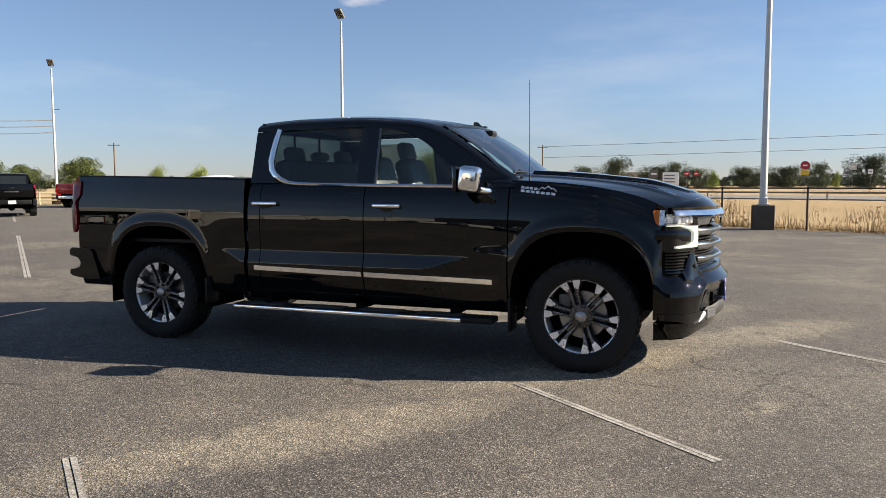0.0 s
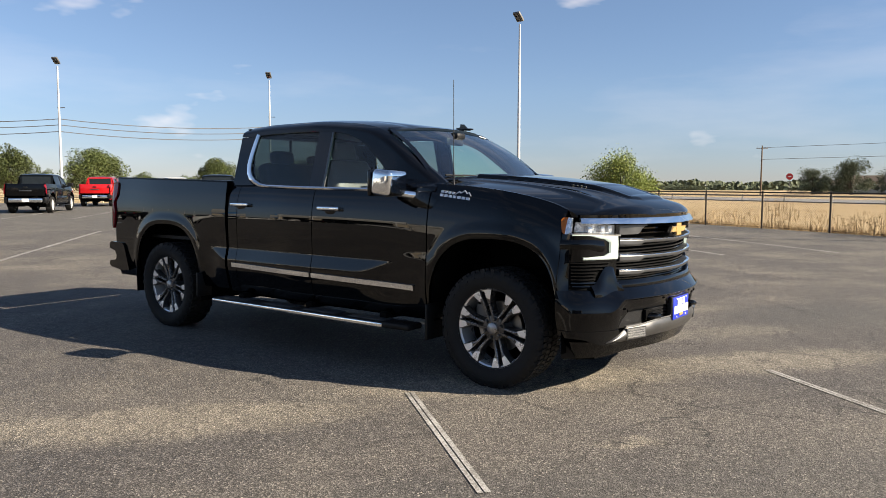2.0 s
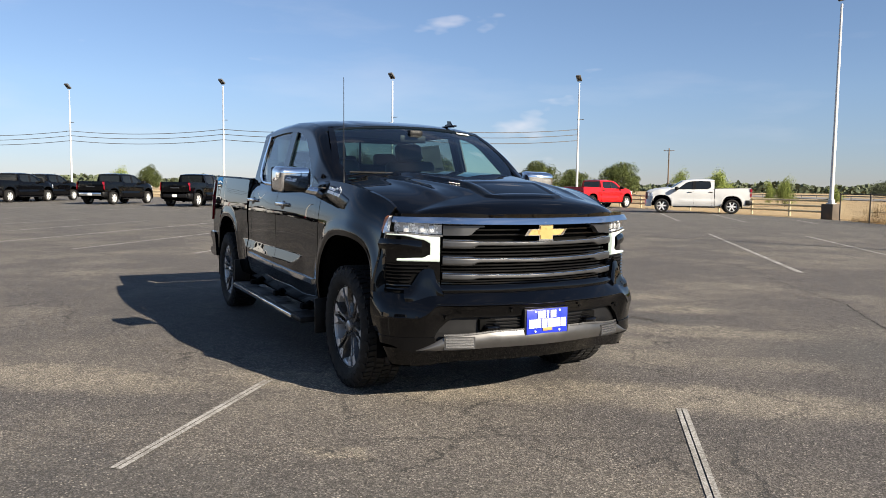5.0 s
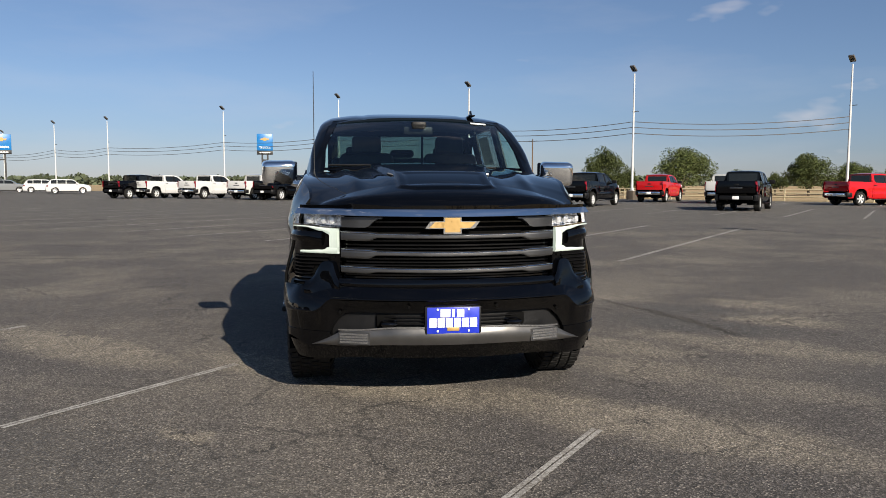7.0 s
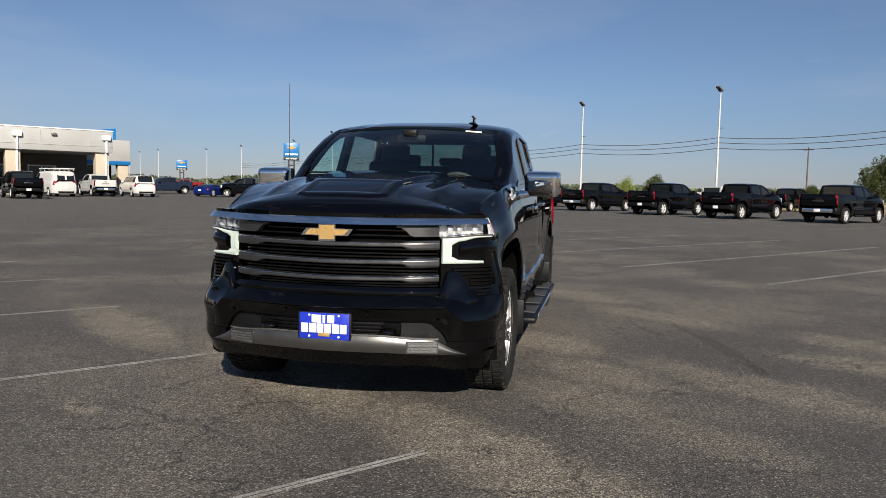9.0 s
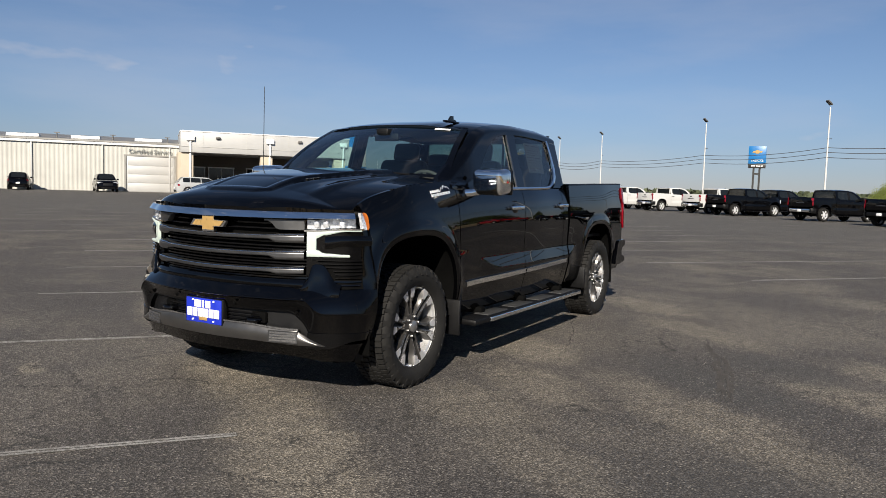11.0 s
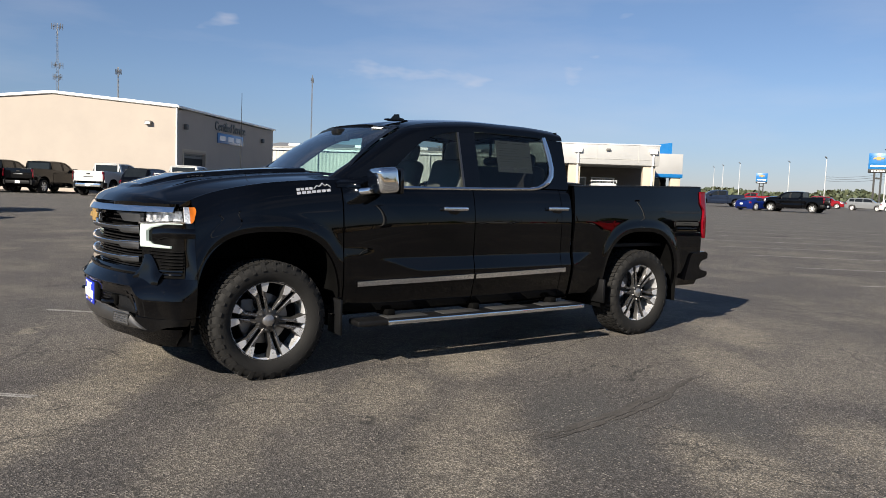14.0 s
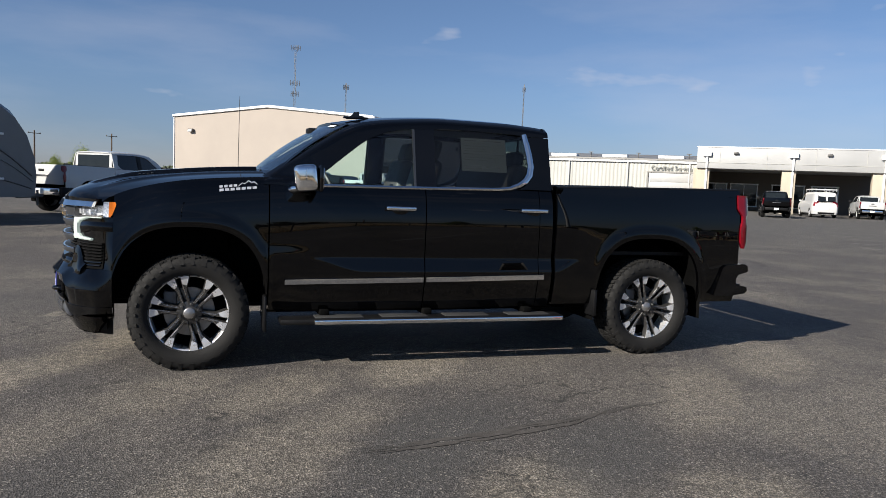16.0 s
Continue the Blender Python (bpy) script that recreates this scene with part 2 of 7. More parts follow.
        crack = fmath("MAXIMUM", fmath("MULTIPLY", line, gate), crack)
    crack = fmath("MULTIPLY", crack, fmath("SUBTRACT", 1.0, slick))
    lk(mix_rgb(nt, crack, col, (0.024, 0.023, 0.022)), p.inputs["Base Color"])
    setp(p, roughness=0.85, specular_ior_level=0.35)
    hgt = mix_rgb(nt, 0.5, vo.outputs["Distance"], fine.outputs["Fac"])
    hgt = mix_rgb(nt, fmath("MULTIPLY", crack, 0.8), hgt, (0.0, 0.0, 0.0))
    bump(nt, p, hgt, 0.9, 0.009)
    return m


def line_paint_mat():
    m, nt, p, lk = node_mat("line_paint")
    wear = tex_noise(nt, 2.2, 8, 0.75)
    grit = tex_noise(nt, 80, 3, 0.7)
    k = mix_rgb(nt, 0.5, wear.outputs["Fac"], grit.outputs["Fac"])
    keep = ramp(nt, k, [(0.44, 0.0), (0.60, 1.0)])
    lk(mix_rgb(nt, keep, (0.14, 0.13, 0.117), (0.39, 0.38, 0.36)), p.inputs["Base Color"])
    setp(p, roughness=0.8)
    bump(nt, p, grit.outputs["Fac"], 0.6, 0.006)
    return m


def grass_ground_mat():
    m, nt, p, lk = node_mat("dry_grass_ground")
    big = tex_noise(nt, 0.05, 6, 0.6)
    fine = tex_noise(nt, 2.5, 6, 0.7)
    c = ramp(nt, big.outputs["Fac"], [(0.35, (0.335, 0.245, 0.140)), (0.55, (0.400, 0.302, 0.180)), (0.7, (0.285, 0.220, 0.125))])
    f = ramp(nt, fine.outputs["Fac"], [(0.3, 0.6), (0.7, 1.15)])
    lk(mix_rgb(nt, 1.0, c, f, "MULTIPLY"), p.inputs["Base Color"])
    setp(p, roughness=0.95, specular_ior_level=0.1)
    bump(nt, p, fine.outputs["Fac"], 0.8, 0.1)
    return m


def island_mat(name, lo, hi, rough=0.7, trans=0.0):
    """Leaves and blades: each one a little different."""
    m, nt, p, lk = node_mat(name)
    g = nt.nodes.new("ShaderNodeNewGeometry")
    oi = nt.nodes.new("ShaderNodeObjectInfo")
    c = ramp(nt, g.outputs["Random Per Island"], [(0.0, lo), (1.0, hi)])
    v = ramp(nt, oi.outputs["Random"], [(0.0, 0.75), (1.0, 1.15)])
    lk(mix_rgb(nt, 1.0, c, v, "MULTIPLY"), p.inputs["Base Color"])
    setp(p, roughness=rough, specular_ior_level=0.2)
    return m


MAT = {
    "asphalt": asphalt_mat(),
    "line": line_paint_mat(),
    "field": grass_ground_mat(),
    "black_paint": car_paint("black_paint", (0.0007, 0.0007, 0.0009), 0.25),
    "far_black_paint": surface("far_black_paint", (0.0015, 0.0015, 0.002), 0.10, 0.0, 0.1, 2, spec=0.3),
    "white_paint": car_paint("white_paint", (0.53, 0.53, 0.52)),
    "red_paint": car_paint("red_paint", (0.426, 0.010, 0.013)),
    "dark_red_paint": car_paint("dark_red_paint", (0.20, 0.010, 0.014)),
    "blue_paint": car_paint("blue_paint", (0.004, 0.013, 0.10)),
    "grey_paint": car_paint("grey_paint", (0.160, 0.168, 0.176)),
    "silver_paint": car_paint("silver_paint", (0.360, 0.368, 0.376)),
    "navy_paint": car_paint("navy_paint", (0.012, 0.018, 0.035)),
    "chrome": surface("chrome", (0.86, 0.87, 0.88), 0.07, 1.0, 0.03, 4, rough_var=0.03),
    "satin": surface("satin_chrome", (0.125, 0.124, 0.125), 0.36, 0.9, 0.06, 8, rough_var=0.06),
    "skid": surface("skid_silver", (0.115, 0.112, 0.11), 0.36, 0.8, 0.08, 8, rough_var=0.06),
    "plastic": surface("black_plastic", (0.0045, 0.0045, 0.005), 0.5, 0.0, 0.2, 12, 0.15, 300, spec=0.25),
    "gloss_plastic": surface("gloss_black_plastic", (0.0015, 0.0015, 0.002), 0.08, 0.0, 0.2, 8, rough_var=0.04),
    "underbody": surface("underbody", (0.003, 0.003, 0.003), 0.8, 0.0, 0.3, 5, spec=0.05),
    "rubber": surface("tyre_rubber", (0.014, 0.0135, 0.013), 0.75, 0.0, 0.25, 9, 0.25, 180, spec=0.25),
    "wheel_dark": surface("wheel_dark_grey", (0.090, 0.087, 0.085), 0.30, 0.75, 0.1, 10),
    "far_rim": surface("far_alloy", (0.72, 0.72, 0.73), 0.35, 0.3, 0.05, 14),
    "wheel_bright": surface("machined_alloy", (0.80, 0.80, 0.81), 0.32, 0.65, 0.05, 14),
    "wheel_edge": surface("bevelled_alloy", (0.34, 0.33, 0.325), 0.30, 0.8, 0.06, 14),
    "disc": surface("brake_steel", (0.30, 0.29, 0.28), 0.4, 1.0, 0.15, 14),
    "leather": surface("black_leather", (0.05, 0.046, 0.043), 0.5, 0.0, 0.2, 10, 0.2, 160),
    "headliner": surface("grey_headliner", (0.26, 0.26, 0.25), 0.9, 0.0, 0.1, 10, 0.1, 200),
    "trim_grey": surface("grey_trim", (0.035, 0.035, 0.035), 0.55, 0.0, 0.15, 10, 0.15, 200),
    "amber": surface("amber_lens", (0.52, 0.13, 0.012), 0.15, 0.0, 0.1, 20),
    "red_lens": surface("red_lens", (0.17, 0.004, 0.010), 0.08, 0.0, 0.15, 20),
    "lamp_inner": surface("lamp_reflector", (0.78, 0.79, 0.81), 0.25, 0.5, 0.2, 24),
    "gold": surface("gold_emblem", (0.47, 0.30, 0.11), 0.34, 0.3, 0.08, 30),
    "plate_blue": surface("plate_blue", (0.012, 0.03, 0.42), 0.4, 0.0, 0.1, 20),
    "white": surface("white_print", (0.80, 0.80, 0.80), 0.5, 0.0, 0.05, 20),
    "paper": paper_mat(),
    "crack": surface("asphalt_crack", (0.030, 0.029, 0.028), 0.95, 0.0, 0.3, 9, 0.3, 60, spec=0.1),
    "scuff": surface("rubber_scuff", (0.082, 0.075, 0.069), 0.9, 0.0, 0.35, 14, 0.3, 80, spec=0.2),
    "print": surface("grey_print", (0.16, 0.17, 0.17), 0.7, 0.0, 0.1, 12),
    "windscreen": pane("windscreen_glass", (0.66, 0.89, 0.86), 0.085, 2.6),
    "side_glass": pane("side_glass", (0.80, 0.95, 0.93), 0.06, 4.0),
    "tint_glass": pane("tinted_glass", (0.41, 0.43, 0.43), 0.05),
    "rear_glass": pane("rear_window_glass", (0.40, 0.46, 0.44), 0.05),
    "lens": pane("clear_lens", (0.93, 0.94, 0.95), 0.05),
    "far_glass": surface("dark_window", (0.010, 0.012, 0.013), 0.06, 0.0, 0.2, 4, rough_var=0.02),
    "galv": surface("galvanised_white", (0.558, 0.558, 0.549), 0.5, 0.1, 0.1, 2, 0.05, 50),
    "steel": surface("grey_steel", (0.16, 0.155, 0.15), 0.6, 0.6, 0.25, 4, 0.1, 60),
    "fence_dark": surface("fence_dark", (0.035, 0.029, 0.024), 0.7, 0.3, 0.3, 4, 0.1, 60),
    "wood_pole": surface("pole_wood", (0.11, 0.075, 0.05), 0.9, 0.0, 0.3, 3, 0.4, 30),
    "footing": surface("footing_concrete", (0.085, 0.066, 0.050), 0.9, 0.0, 0.25, 3, 0.35, 40),
    # shopfront wall colour, darkened to include the canopy's shade
    "shaded_wall": surface("shaded_wall", (0.11, 0.095, 0.080), 0.85, 0.0, 0.12, 1.2, 0.2, 25),
    "stucco": surface("beige_stucco", (0.385, 0.336, 0.291), 0.9, 0.0, 0.07, 0.35, 0.3, 25),
    "metal_wall": surface("cream_metal_wall", (0.46, 0.455, 0.42), 0.5, 0.1, 0.06, 0.5, 0.05, 20),
    "fascia": surface("white_fascia", (0.42, 0.418, 0.41), 0.5, 0.1, 0.05, 0.4, 0.05, 20),
    "roof_metal": surface("roof_metal", (0.30, 0.29, 0.27), 0.5, 0.5, 0.15, 0.6),
    "sign_blue": surface("sign_blue", (0.006, 0.135, 0.370), 0.35, 0.0, 0.06, 2),
    "sign_black": surface("sign_black", (0.012, 0.012, 0.012), 0.5, 0.0, 0.1, 3),
    "sign_red": surface("sign_red", (0.45, 0.02, 0.02), 0.5, 0.0, 0.1, 3),
    "sign_yellow": surface("sign_yellow", (0.80, 0.45, 0.02), 0.5, 0.0, 0.1, 3),
    "beige_wall": surface("tan_panel", (0.47, 0.405, 0.318), 0.85, 0.0, 0.08, 1.0, 0.2, 25),
    # near-black that stands for the shade inside an open doorway
    "void_shade": surface("interior_shade", (0.02, 0.02, 0.02), 0.9, 0.0, 0.2, 1),
    "leaf": island_mat("leaf_green", (0.034, 0.048, 0.015), (0.098, 0.118, 0.036)),
    "leaf_light": island_mat("leaf_light_green", (0.11, 0.15, 0.028), (0.25, 0.29, 0.085)),
    # leaf green with the haze of distance mixed into its colour
    "leaf_haze": island_mat("leaf_haze", (0.050, 0.064, 0.038), (0.105, 0.122, 0.070)),
    "bark": surface("bark", (0.075, 0.055, 0.04), 0.95, 0.0, 0.3, 4, 0.5, 40),
    "straw": island_mat("straw", (0.31, 0.205, 0.105), (0.50, 0.37, 0.21), 0.9),
    "road": surface("grey_road", (0.16, 0.155, 0.15), 0.9, 0.0, 0.12, 0.3, 0.2, 20),
    "rail": surface("cream_rail", (0.442, 0.374, 0.246), 0.75, 0.0, 0.12, 1.5, 0.1, 30),
    "trailer_skin": surface("trailer_skin", (0.15, 0.155, 0.16), 0.35, 0.2, 0.1, 1.2),
}


def drl_mat():
    m, nt, p, lk = node_mat("daytime_lamp")
    n = tex_noise(nt, 14, 2)
    lk(ramp(nt, n.outputs["Fac"], [(0.3, (0.34, 0.39, 0.35)), (0.7, (0.40, 0.45, 0.41))]), p.inputs["Base Color"])
    setp(p, roughness=0.25, emission_strength=0.16)
    p.inputs["Emission Color"].default_value = (0.86, 1.0, 0.90, 1)
    return m


MAT["drl"] = drl_mat()

# ---- mesh helpers ----
class Geo:
    """Collects vertices and faces of one part."""

    def __init__(self):
        self.v, self.f = [], []

    def grid(self, rows, depth=None):
        """A sheet from rows of points; depth: a vector or a function of a point by which its edge is turned in."""
        base, nr, nc = len(self.v), len(rows), len(rows[0])
        for r in rows:
            self.v += [tuple(p) for p in r]
        for i in range(nr - 1):
            for j in range(nc - 1):
                a = base + i * nc + j
                self.f.append((a, a + 1, a + nc + 1, a + nc))
        if depth is not None:
            rim = [(0, j) for j in range(nc)] + [(i, nc - 1) for i in range(1, nr)]
            rim += [(nr - 1, j) for j in range(nc - 2, -1, -1)] + [(i, 0) for i in range(nr - 2, 0, -1)]
            pts = [rows[i][j] for i, j in rim]
            b = len(self.v)
            for p in pts:
                d = depth(p) if callable(depth) else depth
                self.v.append(tuple(p))
                self.v.append((p[0] + d[0], p[1] + d[1], p[2] + d[2]))
            n = len(pts)
            for k in range(n):
                q = (k + 1) % n
                self.f.append((b + 2 * k, b + 2 * q, b + 2 * q + 1, b + 2 * k + 1))
        return self

    def slab(self, rows, d):
        """A sheet with a back: rows and the same rows moved by the vector d."""
        self.grid(rows, d)
        self.grid([[(p[0] + d[0], p[1] + d[1], p[2] + d[2]) for p in r] for r in rows])
        return self

    def mesh(self, bm, m=None):
        if m is not None:
            bm.transform(m)
        base = len(self.v)
        bm.verts.index_update()
        self.v += [tuple(v.co) for v in bm.verts]
        self.f += [tuple(base + v.index for v in f.verts) for f in bm.faces]
        bm.free()
        return self

    def box(self, c, s, bevel=0.0, m=None, seg=2):
        bm = bmesh.new()
        bmesh.ops.create_cube(bm, size=1)
        bmesh.ops.scale(bm, vec=s, verts=bm.verts)
        if bevel:
            bmesh.ops.bevel(bm, geom=list(bm.edges), offset=bevel, segments=seg, affect="EDGES", profile=0.5)
        bmesh.ops.translate(bm, vec=c, verts=bm.verts)
        return self.mesh(bm, m)

    def tube(self, path, r, n=8, cap=True):
        """A round bar along a path; r: one radius or one a point."""
        path = [Vector(p) for p in path]
        rs = r if isinstance(r, (list, tuple)) else [r] * len(path)
        base = len(self.v)
        up = Vector((0, 0, 1))
        for i, p in enumerate(path):
            t = (path[min(i + 1, len(path) - 1)] - path[max(i - 1, 0)]).normalized()
            a = t.cross(up if abs(t.z) < 0.95 else Vector((1, 0, 0))).normalized()
            b = t.cross(a)
            for k in range(n):
                w = 2 * math.pi * k / n
                self.v.append(tuple(p + (a * math.cos(w) + b * math.sin(w)) * rs[i]))
        for i in range(len(path) - 1):
            for k in range(n):
                q = (k + 1) % n
                self.f.append((base + i * n + k, base + i * n + q, base + (i + 1) * n + q, base + (i + 1) * n + k))
        if cap:
            self.f.append(tuple(base + k for k in range(n)))
            self.f.append(tuple(base + (len(path) - 1) * n + k for k in range(n)))
        return self

    def lathe(self, prof, n=48, axis="y", c=(0, 0, 0)):
        """prof: rows of (radius, along the axis)."""
        base, k = len(self.v), len(prof)
        for i in range(n):
            w = 2 * math.pi * i / n
            for r, h in prof:
                a, b = r * math.cos(w), r * math.sin(w)
                p = (a, h, b) if axis == "y" else (h, a, b) if axis == "x" else (a, b, h)
                self.v.append((p[0] + c[0], p[1] + c[1], p[2] + c[2]))
        for i in range(n):
            j = (i + 1) % n
            for q in range(k - 1):
                self.f.append((base + i * k + q, base + j * k + q, base + j * k + q + 1, base + i * k + q + 1))
        return self

    def prism(self, poly, d):
        """A flat polygon given by its points, pulled along d."""
        base, n = len(self.v), len(poly)
        self.v += [tuple(p) for p in poly]
        self.v += [(p[0] + d[0], p[1] + d[1], p[2] + d[2]) for p in poly]
        self.f.append(tuple(range(base, base + n)))
        self.f.append(tuple(range(base + 2 * n - 1, base + n - 1, -1)))
        b2 = len(self.v)
        for k in range(n):
            self.v += [self.v[base + k], self.v[base + (k + 1) % n], self.v[base + n + (k + 1) % n], self.v[base + n + k]]
            self.f.append((b2, b2 + 1, b2 + 2, b2 + 3))
            b2 += 4
        return self

    def data(self, name, mat, smooth=True):
        me = bpy.data.meshes.new(name)
        me.from_pydata(self.v, [], self.f)
        me.materials.append(mat)
        if smooth:
            me.shade_smooth()
            me.set_sharp_from_angle(angle=radians(38))
        me.update()
        return me


def part(name, geo, mat, parent, label="", smooth=True):
    """Links a Geo as one mesh under a thing or a part."""
    ob = new(name, geo.data(name, MAT[mat], smooth))
    ob.parent = parent
    if label:
        tagged(ob, label)
    return ob


def thing(name, label, category, group="", kind="", at=None):
    ob = new(name)
    ob.empty_display_size = 0.2
    if at is not None:
        ob.matrix_basis = at
    return tagged(ob, label, category, group, kind)


def whole(name, geo, mat, label, category, group="", kind="", smooth=True):
    """A thing that is a single mesh."""
    return tagged(new(name, geo.data(name, MAT[mat], smooth)), label, category, group, kind)


def ss(a, b, x):
    t = min(1.0, max(0.0, (x - a) / (b - a)))
    return t * t * t * (10 + t * (6 * t - 15))


def spline(pts):
    """Monotone cubic through points sorted by x."""
    pts = sorted(pts)
    xs, ys = [p[0] for p in pts], [p[1] for p in pts]
    n = len(xs)
    d = [(ys[i + 1] - ys[i]) / (xs[i + 1] - xs[i]) for i in range(n - 1)]
    m = [d[0]] + [0 if d[i - 1] * d[i] <= 0 else 2 * d[i - 1] * d[i] / (d[i - 1] + d[i]) for i in range(1, n - 1)] + [d[-1]]

    def f(x):
        if x <= xs[0]:
            return ys[0]
        if x >= xs[-1]:
            return ys[-1]
        i = max(k for k in range(n - 1) if xs[k] <= x)
        h = xs[i + 1] - xs[i]
        t = (x - xs[i]) / h
        return (ys[i] * (1 + 2 * t) * (1 - t) ** 2 + m[i] * h * t * (1 - t) ** 2 + ys[i + 1] * t * t * (3 - 2 * t) + m[i + 1] * h * t * t * (t - 1))

    return f


def soft(f, lo, hi, r, n=1200):
    """f smoothed over about r, so that a polished surface mirrors without kinks."""
    xs = np.linspace(lo - 4 * r, hi + 4 * r, n)
    k = np.arange(-3 * r, 3 * r, xs[1] - xs[0])
    g = np.exp(-0.5 * (k / r) ** 2)
    inner = np.array([f(min(hi, max(lo, v))) for v in xs])
    # carry the end slopes on, so that the ends stay where they are
    e = 0.01
    inner += np.where(xs < lo, (xs - lo) * (f(lo + e) - f(lo)) / e, 0) + np.where(xs > hi, (xs - hi) * (f(hi) - f(hi - e)) / e, 0)
    ys = np.convolve(np.pad(inner, len(g), mode="edge"), g / g.sum(), mode="same")[len(g):-len(g)].tolist()
    x0, step = float(xs[0]), float(xs[1] - xs[0])

    def table(x):
        u = min(n - 1.001, max(0.0, (x - x0) / step))
        i = int(u)
        return ys[i] + (ys[i + 1] - ys[i]) * (u - i)

    return table


def lin(a, b, n):
    return [a + (b - a) * i / (n - 1) for i in range(n)]

# ---- the crew-cab pickup: x ahead from the front axle, y to its left, z up ----
WB = 3.745
SIDE = spline([(0.36, 0.895), (0.44, 0.94), (0.55, 0.970), (0.70, 0.984), (0.85, 0.986), (1.0, 0.984), (1.12, 0.977), (1.20, 0.965), (1.28, 0.945), (1.34, 0.922), (1.40, 0.880)])
SIDE_BED = spline([(1.0, 0.984), (1.12, 0.980), (1.20, 0.974), (1.30, 0.962), (1.38, 0.950), (1.47, 0.936)])
SCALLOP_LOW = spline([(0.36, 0.895), (0.44, 0.94), (0.55, 0.968), (0.66, 0.988), (0.71, 0.990), (0.815, 0.9675)])
SCALLOP_UP = spline([(0.815, 0.9675), (0.90, 0.9695), (1.0, 0.972), (1.08, 0.973), (1.14, 0.969), (1.20, 0.962), (1.28, 0.945), (1.34, 0.922), (1.40, 0.880)])
SIDE, SIDE_BED, SCALLOP_UP = soft(SIDE, 0.36, 1.40, 0.035), soft(SIDE_BED, 1.0, 1.47, 0.03), soft(SCALLOP_UP, 0.815, 1.40, 0.03)
HOOD_LINE = spline([(-0.62, 1.392), (-0.25, 1.372), (0.0, 1.348), (0.2, 1.315), (0.4, 1.262), (0.5, 1.222), (0.62, 1.17)])
BED_TOP = spline([(-4.70, 1.440), (-3.7, 1.420), (-2.84, 1.398)])
BELT = spline([(-2.85, 1.372), (-1.7, 1.345), (-0.5, 1.330)])
HOOD_MID = spline([(-0.62, 1.440), (-0.40, 1.432), (-0.1, 1.412), (0.17, 1.384), (0.40, 1.358), (0.57, 1.328), (0.70, 1.296), (0.78, 1.270), (0.84, 1.240), (0.89, 1.208), (0.93, 1.180)])
ROOF_EDGE = spline([(-0.50, 1.400), (-0.75, 1.565), (-0.95, 1.695), (-1.10, 1.782), (-1.25, 1.838), (-1.5, 1.876), (-1.95, 1.905), (-2.4, 1.905), (-2.7, 1.890), (-2.82, 1.876)])
WIN_TOP = spline([(-0.80, 1.340), (-0.95, 1.452), (-1.12, 1.590), (-1.27, 1.700), (-1.42, 1.765), (-1.62, 1.803), (-2.0, 1.820), (-2.40, 1.816), (-2.64, 1.804)])
ROOF_MID = spline([(-1.10, 1.850), (-1.3, 1.893), (-1.6, 1.928), (-2.0, 1.946), (-2.4, 1.942), (-2.7, 1.920), (-2.82, 1.896)])


def arch(x, xc, top=1.02, half=0.52):
    """Height of the wheel opening's edge above x."""
    u = min(1.0, abs(x - xc) / half)
    return 0.405 + (top - 0.405) * (1 - u**2.7) ** (1 / 2.7)


def side_y(x, z):
    """Half width of the body's side."""
    zz = z
    if x > -0.62:
        top = HOOD_LINE(x)
        zz = z + (1.395 - top) * ss(0.95, top, z)
    y = SIDE(zz)
    if -3.30 < x < -0.58:
        # a slanting band between zb and the crease, running out to a point at both ends
        zb = 0.712 + 0.100 * max(ss(-1.30, -0.74, x), ss(-2.80, -3.12, x))
        drop = 0.22 * (0.815 - zb)
        lift = 0.005 * max(ss(-1.75, -0.45, x), ss(-2.55, -3.25, x))
        if zz < 0.815:
            v = SCALLOP_LOW(min(zz, 0.712)) - (0.990 - 0.9675 - lift - drop) * ss(0.44, 0.70, zz) - 0.22 * max(0.0, zz - zb)
        else:
            v = SCALLOP_UP(zz) + lift * (1 - ss(0.815, 1.25, zz))
        near = ss(-0.45, -1.12, x) * (1 - ss(-2.98, -3.24, x))
        wide = ss(0.25, -1.35, x) * (1 - ss(-2.83, -3.30, x))
        y += (v - y) * (near + (wide - near) * ss(0.815, 0.93, zz))
    elif -0.58 <= x < 0.25 and zz > 0.815:
        v = SCALLOP_UP(zz) + 0.005 * (1 - ss(0.815, 1.25, zz))
        y += (v - y) * ss(0.25, -1.35, x) * ss(0.815, 0.93, zz)
    if x < -2.83:
        y += (SIDE_BED(max(z, 1.0)) - y) * ss(0.88, 1.12, z)
    for xc, top in ((0.0, 1.02), (-WB, 1.0)):
        if z > 0.3:
            rho = ((abs(x - xc) / 0.52) ** 2.7 + (max(0.0, z - 0.405) / (top - 0.405)) ** 2.7) ** (1 / 2.7)
            y += 0.011 * ss(1.22, 1.03, rho) - 0.006 * ss(1.06, 1.0, rho)
    y -= 0.060 * ss(0.0, 0.52, x) * ss(0.55, 1.1, z)
    y -= 0.022 * ss(-1.8, -2.8, x)
    y -= 0.03 * ss(-3.7, -4.95, x)
    return y


def house_y(x, z):
    """Half width of the cab above the belt."""
    y = 0.922 - 0.275 * (z - 1.34) - 0.022 * ss(-1.8, -2.8, x)
    y -= 0.07 * max(0.0, (z - (ROOF_EDGE(x) - 0.055)) / 0.055) ** 2
    return y - 0.05 * ss(-0.95, -0.45, x) * (1 - ss(1.40, 1.36, z))


